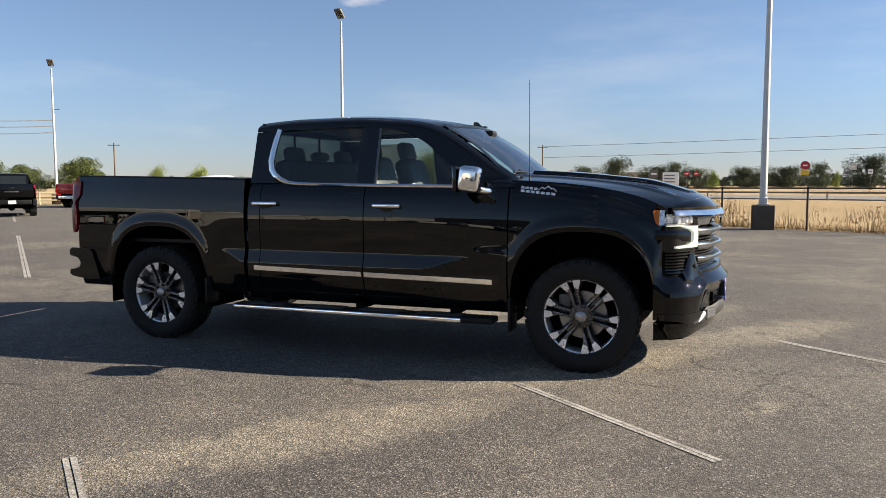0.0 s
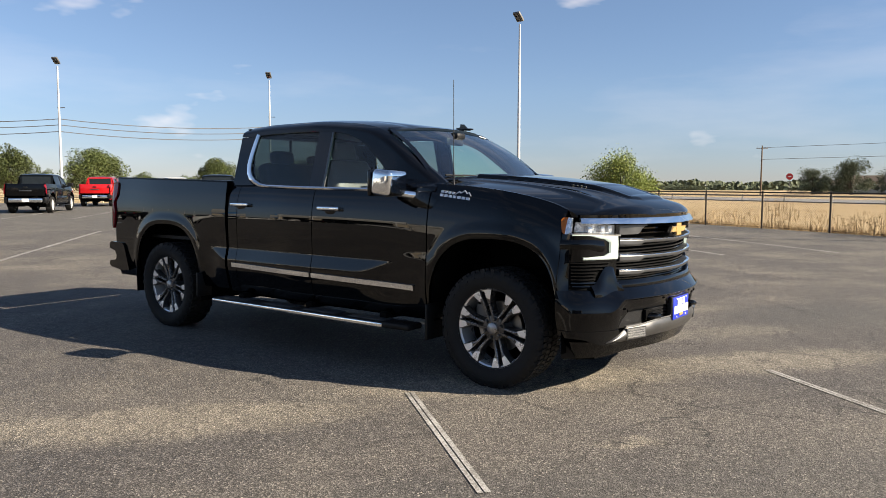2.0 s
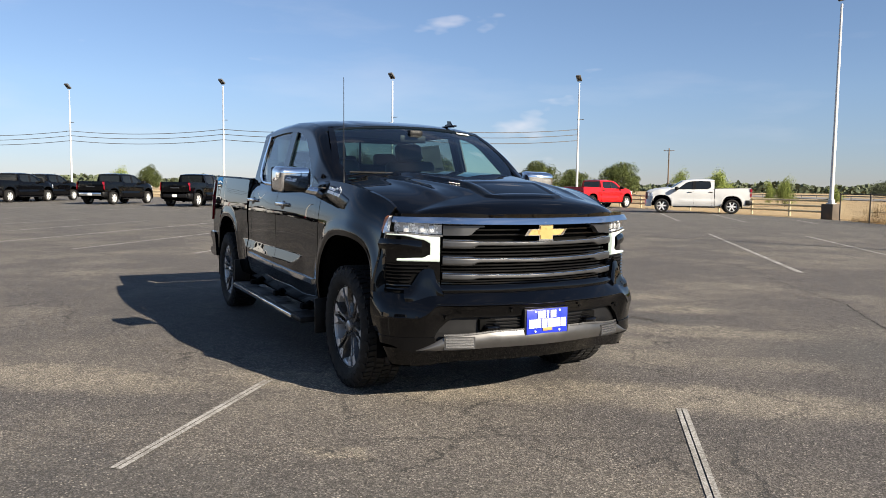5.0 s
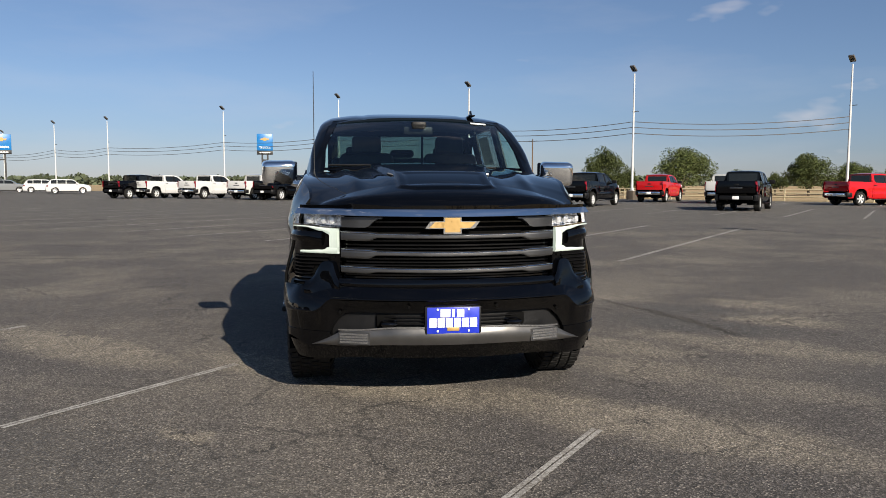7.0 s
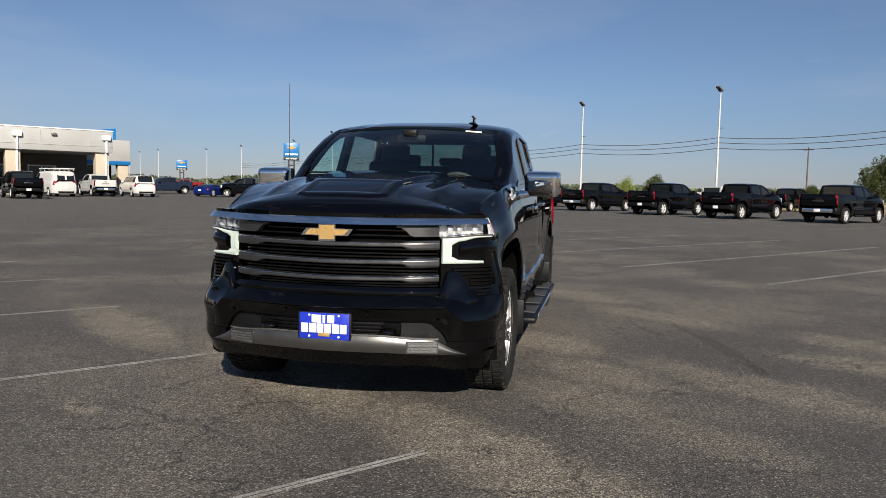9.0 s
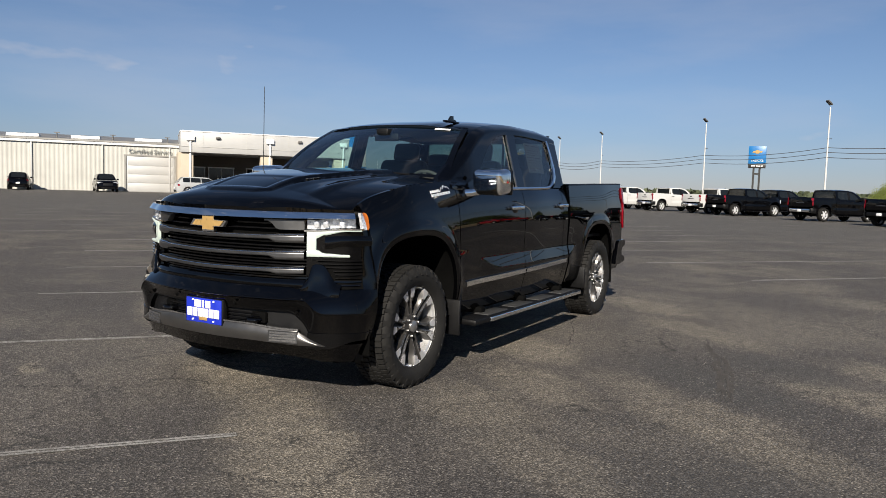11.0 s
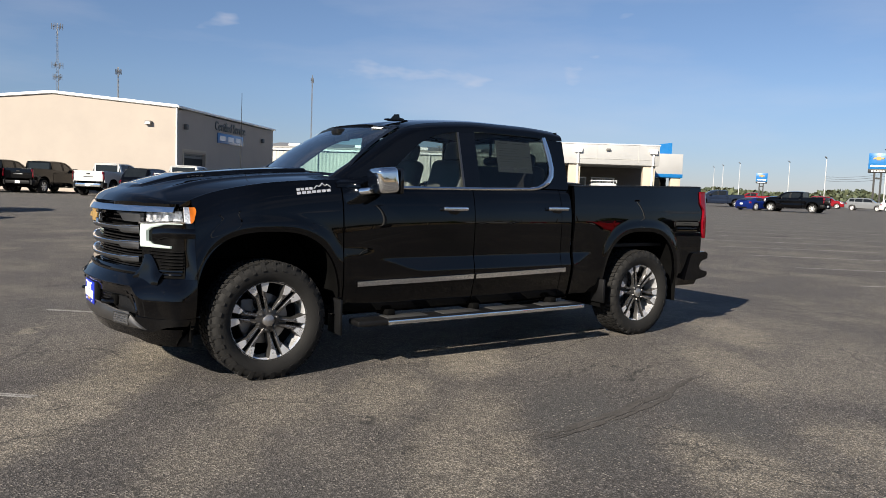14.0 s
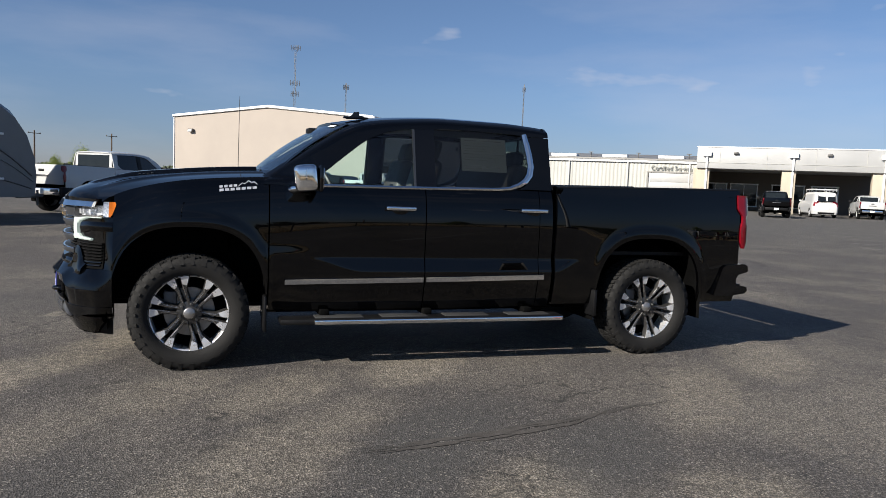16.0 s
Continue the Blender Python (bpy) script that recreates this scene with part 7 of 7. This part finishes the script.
s2 = simple_car("small_suv", "grey compact sport utility vehicle parked side on", "suv", "grey_paint", 4.6, 1.85, 1.62, 1.05, 1.08, 0.25, 1.15, 0.45, -1.75, -2.2, 1.06, 0.10, "suvs across the lot", 0.35)
park(s2, -97.0, -42.6, 18)
s3 = simple_car("small_suv", "dark red sport utility vehicle far across the lot", "suv", "dark_red_paint", 4.7, 1.9, 1.68, 1.08, 1.1, 0.27, 1.15, 0.45, -1.75, -2.2, 1.08, 0.10, "suvs across the lot", 0.36)
park(s3, -103.0, -51.0, 22)
sedan = simple_car("sedan", "white four-door sedan parked by the service building", "sedan", "white_paint", 4.9, 1.85, 1.46, 0.96, 0.98, 0.2, 1.0, 0.15, -1.25, -2.05, 1.03, 0.12, "white sedans", 0.33)
park(sedan, -14.2, -38.7, 142)
park(copy_thing(sedan, pose(0, 0, 0)), -17.0, -39.0, 142)
sport = simple_car("sports_car", "low blue sports coupe parked in the open lot", "sports car", "blue_paint", 4.55, 1.9, 1.24, 0.88, 0.91, 0.16, 0.75, -0.05, -1.1, -2.0, 0.94, 0.14, "", 0.36)
park(sport, -65.0, -37.2, 85)
wag = simple_car("small_suv", "silver crossover under the showroom canopy", "suv", "silver_paint", 4.6, 1.85, 1.62, 1.05, 1.08, 0.25, 1.15, 0.45, -1.75, -2.2, 1.06, 0.10, "", 0.35)
park(wag, -43.5, -49.0, 60)
hatch = simple_car("small_suv", "black compact sport utility vehicle by the metal building", "suv", "far_black_paint", 4.5, 1.8, 1.6, 1.0, 1.05, 0.25, 1.15, 0.45, -1.75, -2.15, 1.05, 0.10, "", 0.34)
park(hatch, -36.4, -65.0, 146)
lot_suv = simple_car("small_suv", "black sport utility vehicle parked beside a white pickup", "suv", "far_black_paint", 4.7, 1.9, 1.7, 1.08, 1.1, 0.27, 1.15, 0.45, -1.75, -2.2, 1.08, 0.10, "", 0.36)
park(lot_suv, -9.1, -40.6, 143)
park(copy_thing(lot_suv, pose(0, 0, 0)), -41.4, -59.6, -30)
road_car = simple_car("small_suv", "silver sport utility vehicle on the far road", "suv", "silver_paint", 4.7, 1.9, 1.68, 1.08, 1.1, 0.27, 1.15, 0.45, -1.75, -2.2, 1.08, 0.10, "", 0.36)
park(road_car, -13.5, 168.0, 62)

# white dual-wheel pickup with the trailer behind it
ram = build_pickup("white_paint", False, "tow_pickup", "white heavy-duty crew-cab pickup with dark windows", "", "pickup truck")
_a = radians(140.5 + 90)
ram.matrix_basis = Matrix.Translation((2.5 + 1.95 * math.cos(_a), -21.8 + 1.95 * math.sin(_a), 0)) @ Matrix.Rotation(_a, 4, "Z") @ Matrix.Diagonal((1.05, 1.03, 1.05, 1))


def travel_trailer(x, y, yaw):
    t = thing("travel_trailer", "grey travel trailer with a rounded front cap", "trailer", at=pose(x, y, 0, 0, 0, yaw + 90))
    W, H, L = 1.22, 3.25, 7.5
    prof = [(0.0, 0.62), (0.05, 1.2), (-0.02, 1.8), (-0.25, 2.45), (-0.62, 2.95), (-1.1, 3.2), (-1.6, H), (-L, H), (-L, 0.55), (-0.2, 0.55)]
    rows = []
    for u in lin(-1, 1, 9):
        k = 1 - 0.10 * abs(u) ** 6
        rows.append([(px - 0.12 * abs(u) ** 5 * (px > -1.0), u * W, 0.55 + (pz - 0.55) * k) for px, pz in prof])
    g = Geo().grid(rows)
    for s in (1, -1):
        g.prism([(px - 0.12 * (px > -1.0), s * W, 0.55 + (pz - 0.55) * 0.90) for px, pz in prof], (0, -s * 0.02, 0))
    part("shell", g, "trailer_skin", t)
    for s in (1, -1):
        for z in (1.05, 2.25):
            part("moulding", Geo().box((-L / 2 - 0.3, s * (W + 0.015), z), (L - 1.6, 0.03, 0.06), 0.01), "white", t)
        for k, (x0, x1, z0, lift) in enumerate(((-0.22, -2.6, 1.15, 0.95), (-0.20, -2.2, 1.00, 0.70), (-0.25, -3.4, 0.80, 0.45))):
            arc = [(x0 + (x1 - x0) * u, s * (W + 0.004), z0 + lift * math.sin(u * 1.9)) for u in lin(0, 1, 12)]
            part("decal", Geo().tube(arc, 0.022, 6), ("steel", "print", "steel")[k], t)
        part("window", Geo().box((-3.0, s * (W + 0.02), 1.85), (1.1, 0.03, 0.65), 0.01), "far_glass", t)
        part("door", Geo().box((-5.0, s * (W + 0.018), 1.6), (0.75, 0.03, 1.9), 0.01), "trailer_skin", t)
        for px in (-4.0, -4.9):
            part("wheel", Geo().lathe([(0.0, 0.06), (0.20, 0.07), (0.22, 0.1), (0.33, 0.1), (0.35, 0.06), (0.35, -0.1)], 20, "y", (px, s * 1.05, 0.35)), "rubber", t)
    part("hitch", Geo().tube([(-0.2, 0.6, 0.55), (1.15, 0, 0.55)], 0.06, 6).tube([(-0.2, -0.6, 0.55), (1.15, 0, 0.55)], 0.06, 6).tube([(1.0, 0, 0.25), (1.0, 0, 0.72)], 0.035, 6), "steel", t)
    part("propane_box", Geo().box((0.35, 0, 0.85), (0.4, 0.75, 0.5), 0.08), "plastic", t)
    return t


travel_trailer(5.05, -18.1, 140.5)

# ---- trees ----
def tree_src(seed, high, wide, mat, leaves, leaf=0.28, label="green broad-leaved tree with an uneven crown", trunk_h=0.28, twiggy=0.0, low=0.0):
    rnd = random.Random(seed)
    t = thing("tree", label, "tree", "trees round the lot")
    g = Geo()
    base = high * trunk_h
    g.tube([(0, 0, -0.1), (0.06 * wide * rnd.uniform(-1, 1) * 0.3, 0.02, base * 0.6), (0, 0, base)], [0.035 * high, 0.028 * high, 0.024 * high], 8)
    tips = []
    for i in range(9):
        w = 2.4 * i + rnd.uniform(-0.4, 0.4)
        r, z = wide * 0.5 * rnd.uniform(0.45, 0.95), base + (high - base) * rnd.uniform(0.30 - low, 0.95)
        r *= math.sqrt(max(0.1, 1 - ((z - base) / (high - base)) ** 2.2))
        tip = Vector((r * math.cos(w), r * math.sin(w), z))
        mid = Vector((tip.x * 0.45, tip.y * 0.45, base + (z - base) * 0.55 + 0.1))
        g.tube([(0, 0, base * 0.92), mid, tip], [0.018 * high, 0.011 * high, 0.004 * high], 5)
        tips.append(tip)
    part("trunk", g, "bark", t)
    c = Geo()
    clumps = []
    for tip in tips:
        clumps.append((tip, rnd.uniform(0.16, 0.26) * wide))
    for i in range(20):
        w, u = rnd.uniform(0, 6.28), rnd.random()
        z = base + (high - base) * (0.12 - 0.5 * low + 0.82 * u * (1 - 0.3 * low))
        r = wide * 0.5 * math.sqrt(max(0.06, 1 - (abs((2 - low) * u - 0.85 + 2.6 * low)) ** 2.2 if u > 0.4 - low else 1.0)) * rnd.uniform(0.35, 0.9)
        clumps.append((Vector((r * math.cos(w), r * math.sin(w), z)), rnd.uniform(0.11, 0.22) * wide))
    for i in range(leaves):
        p, r = clumps[rnd.randrange(len(clumps))]
        d = Vector((rnd.gauss(0, 1), rnd.gauss(0, 1), rnd.gauss(0, 0.8)))
        d.normalize()
        q = p + d * r * rnd.uniform(0.35, 1.05) ** 0.6 * (1 + twiggy * (rnd.random() < 0.2))
        if q.z < base * 0.55:
            q.z = base * 0.55 + rnd.random() * 0.5
        a = Vector((rnd.gauss(0, 1), rnd.gauss(0, 1), rnd.gauss(0, 1))).normalized() * leaf * rnd.uniform(0.6, 1.3)
        b = a.cross(Vector((rnd.gauss(0, 1), rnd.gauss(0, 1), rnd.gauss(0, 1)))).normalized() * leaf * rnd.uniform(0.35, 0.7)
        k = len(c.v)
        c.v += [tuple(q - a), tuple(q + b * 0.9), tuple(q + a), tuple(q - b)]
        c.f.append((k, k + 1, k + 2, k + 3))
    part("crown", c, mat, t, smooth=False)
    return t


SRC = {
    "oak": tree_src(1, 6.0, 7.0, "leaf", 13000, 0.125, trunk_h=0.16),
    "oak_b": tree_src(2, 6.0, 5.6, "leaf", 11000, 0.125, trunk_h=0.14),
    "light": tree_src(3, 4.2, 5.0, "leaf_light", 17000, 0.072, "light green bushy tree in dry grass", 0.02, 0.25, 0.11),
    "far": tree_src(4, 7.0, 8.5, "leaf_haze", 9000, 0.16, "hazy green tree far off", 0.05, 0.0, 0.12),
    "far_b": tree_src(5, 6.0, 9.5, "leaf_haze", 9000, 0.16, "hazy green tree far off", 0.04, 0.0, 0.12),
}
USED = set()


def plant(kind, x, y, high, wide=None):
    """A tree of a kind, scaled to its height and width."""
    src = SRC[kind]
    dims = {"oak": (6.0, 7.0), "oak_b": (6.0, 5.6), "light": (4.2, 5.0), "far": (7.0, 8.5), "far_b": (6.0, 9.5)}[kind]
    if kind[:3] == "far":
        high *= 0.95
    k = high / dims[0]
    kw = (wide / dims[1]) if wide else k
    turn = random.Random(int(x * 31 + y * 17)).uniform(0, 360)
    m = pose(x, y, 0, 0, 0, turn) @ Matrix.Diagonal((kw, kw, k, 1))
    if kind not in USED:
        USED.add(kind)
        src.matrix_basis = m
        return src
    return copy_thing(src, m)


TREES = [
    ("oak_b", -67.2, 25.4, 4.4, 4.0),
    ("oak_b", -62.1, 26.0, 3.3, 2.6),
    ("oak", -78.5, 39.2, 4.9, 7.0),
    ("oak_b", -84.3, 48.8, 3.7, 5.0),
    ("oak_b", -77.1, 49.9, 3.2, 3.3),
    ("oak", -71.0, 50.1, 5.0, 5.7),
    ("oak_b", -88.6, 7.6, 4.3, 3.7),
    ("light", -82.7, 4.2, 2.9, 2.3),
    ("oak_b", -103.3, 28.6, 3.4, 4.5),
    ("light", -94.8, 12.6, 2.8, 2.9),
    ("oak", -73.2, 57.1, 4.1, 4.8),
    ("oak", -67.2, 59.4, 5.0, 5.8),
    ("light", -52.0, 54.3, 4.6, 4.8),
    ("light", -44.5, 51.8, 4.4, 4.7),
    ("light", -47.1, 61.5, 3.2, 2.4),
    ("light", -19.9, 47.9, 5.6, 10.5),
    ("light", -37.8, 51.9, 3.4, 3.8),
    ("light", -46.3, 52.9, 4.0, 4.5),
    ("light", -45.3, 69.2, 2.4, 3.8),
    ("light", -41.3, 81.3, 2.2, 2.4),
    ("oak_b", -86.0, 33.6, 3.1, 3.5),
    ("far", -21.0, 162.2, 6.8, 8.9),
    ("far", -28.5, 164.8, 5.6, 7.7),
    ("far", -14.4, 180.8, 5.9, 9.5),
    ("far", -9.9, 182.4, 6.8, 6.8),
    ("far", -4.8, 184.3, 5.3, 8.1),
    ("light", -0.9, 142.9, 5.0, 4.2),
    ("far", 6.2, 199.2, 5.8, 11.4),
    ("far", 15.6, 202.6, 5.9, 12.9),
    ("far", 21.0, 183.2, 6.3, 6.4),
    ("light", 20.6, 151.0, 4.9, 3.7),
    ("far", 28.4, 164.6, 7.3, 10.2),
    ("far_b", -127.8, 210.8, 4.4, 10.8),
    ("far", -122.5, 216.9, 4.5, 10.8),
    ("far_b", -124.0, 245.6, 2.5, 9.8),
    ("far_b", -119.7, 311.1, 3.9, 13.6),
    ("far_b", -109.3, 323.0, 3.6, 18.1),
    ("far_b", -176.0, -66.9, 4.1, 9.0),
    ("far_b", -198.1, -80.4, 2.7, 12.9),
    ("far_b", -199.0, -71.9, 2.9, 6.8),
    ("far_b", -239.8, -116.5, 0.8, 15.7),
    ("far_b", -208.0, -106.4, 1.1, 12.1),
    ("far_b", -213.9, -127.0, 0.2, 9.0),
    ("light", 16.7, -99.5, 4.2, 5.0),
    ("light", 12.2, -92.8, 5.6, 7.0),
    ("far_b", 5.2, -122.1, 2.9, 3.6),
    ("light", 21.2, -116.9, 2.7, 3.3),
]
for spec in TREES:
    plant(*spec)


def far_woods():
    """Low wooded skyline, too far to tell one tree from another."""
    g = Geo()
    rnd = random.Random(11)
    for i in range(60000):
        w = rnd.uniform(0, 2 * math.pi)
        r = rnd.uniform(390, 470)
        hh = 4.2 + 2.4 * noise.noise(Vector((w * 14, 0, 0))) + 1.8 * noise.noise(Vector((w * 55, 3, 0)))
        z = rnd.random() ** 1.2 * hh
        p = Vector((r * math.cos(w), r * math.sin(w), z))
        a = Vector((rnd.gauss(0, 1), rnd.gauss(0, 1), rnd.gauss(0, 1))).normalized() * 1.3
        b = a.cross(Vector((rnd.gauss(0, 1), rnd.gauss(0, 1), rnd.gauss(0, 1)))).normalized() * 1.0
        k = len(g.v)
        g.v += [tuple(p - a), tuple(p + b), tuple(p + a), tuple(p - b)]
        g.f.append((k, k + 1, k + 2, k + 3))
    whole("far_woods", g, "leaf_haze", "low hazy line of woods along the horizon", "woods", "", "stuff", False)


far_woods()


# ---- road signs beyond the field ----
def road_sign(x, y, yaw, shape, mat, high=2.6, size=0.42, second=""):
    t = thing("road_sign", "road sign on a thin steel post", "road sign", "road signs", at=pose(x, y, 0, 0, 0, yaw))
    part("post", Geo().tube([(0, 0.03, -0.1), (0, 0.03, high)], 0.035, 6), "steel", t)
    n, a0 = {"stop": (8, 22.5), "yield": (3, 30), "diamond": (4, 0), "board": (4, 45)}[shape]
    part("face", Geo().prism([(size * math.cos(radians(a0 + 360 * i / n)), -0.02, high - size * 0.6 + size * (-1 if shape == "yield" else 1) * math.sin(radians(a0 + 360 * i / n))) for i in range(n)], (0, 0.02, 0)), mat, t)
    part("face_bar", Geo().box((0, -0.03, high - size * 0.6), (size * 0.9, 0.01, size * 0.28)), "white" if mat != "white" else "print", t)
    if second:
        part("lower_face", Geo().box((0, -0.01, high - size * 2.2), (0.75, 0.02, 0.45)), second, t)
road_sign(8.5, 76.8, -5, "stop", "sign_red", 3.37, 0.45, "sign_yellow")
road_sign(-2.5, 99.5, 2, "yield", "sign_red", 2.93, 0.50, "")
road_sign(-3.7, 99.1, 3, "board", "sign_red", 2.86, 0.40, "")
road_sign(16.2, 101.1, -8, "board", "galv", 3.72, 0.55, "")
road_sign(18.3, 101.9, -9, "board", "white", 2.99, 0.40, "")
road_sign(-20.1, 103.7, 11, "stop", "sign_red", 3.13, 0.45, "")
road_sign(-7.8, 97.6, 5, "board", "steel", 3.12, 0.80, "")


def notice_board(x, y, yaw):
    t = thing("notice_board", "white two-panel notice board on posts in the field", "sign board", at=pose(x, y, 0, 0, 0, yaw))
    part("board", Geo().box((0, 0, 1.75), (1.35, 0.08, 1.25), 0.02), "white", t)
    for e in (-1, 1):
        part("post", Geo().box((e * 0.68, 0, 1.15), (0.10, 0.12, 2.45), 0.01), "white", t)
    for i in range(3):
        part("print_bar", Geo().box((-0.1, -0.05, 2.1 - 0.3 * i), (0.95, 0.02, 0.10)), "print", t)


notice_board(-3.7, 67.0, 4)


def road_barrier():
    t = thing("road_barrier", "long low grey steel guard rail beside the road", "guard rail", at=pose(-150, 144, 0, 0, 0, math.degrees(math.atan2(-221, 410))))
    part("beam", Geo().box((230, 0, 0.60), (460, 0.06, 0.14), 0.02), "steel", t)
    for i in range(92):
        part("post", Geo().box((5.0 * i, 0.08, 0.35), (0.10, 0.12, 0.70)), "steel", t)


road_barrier()
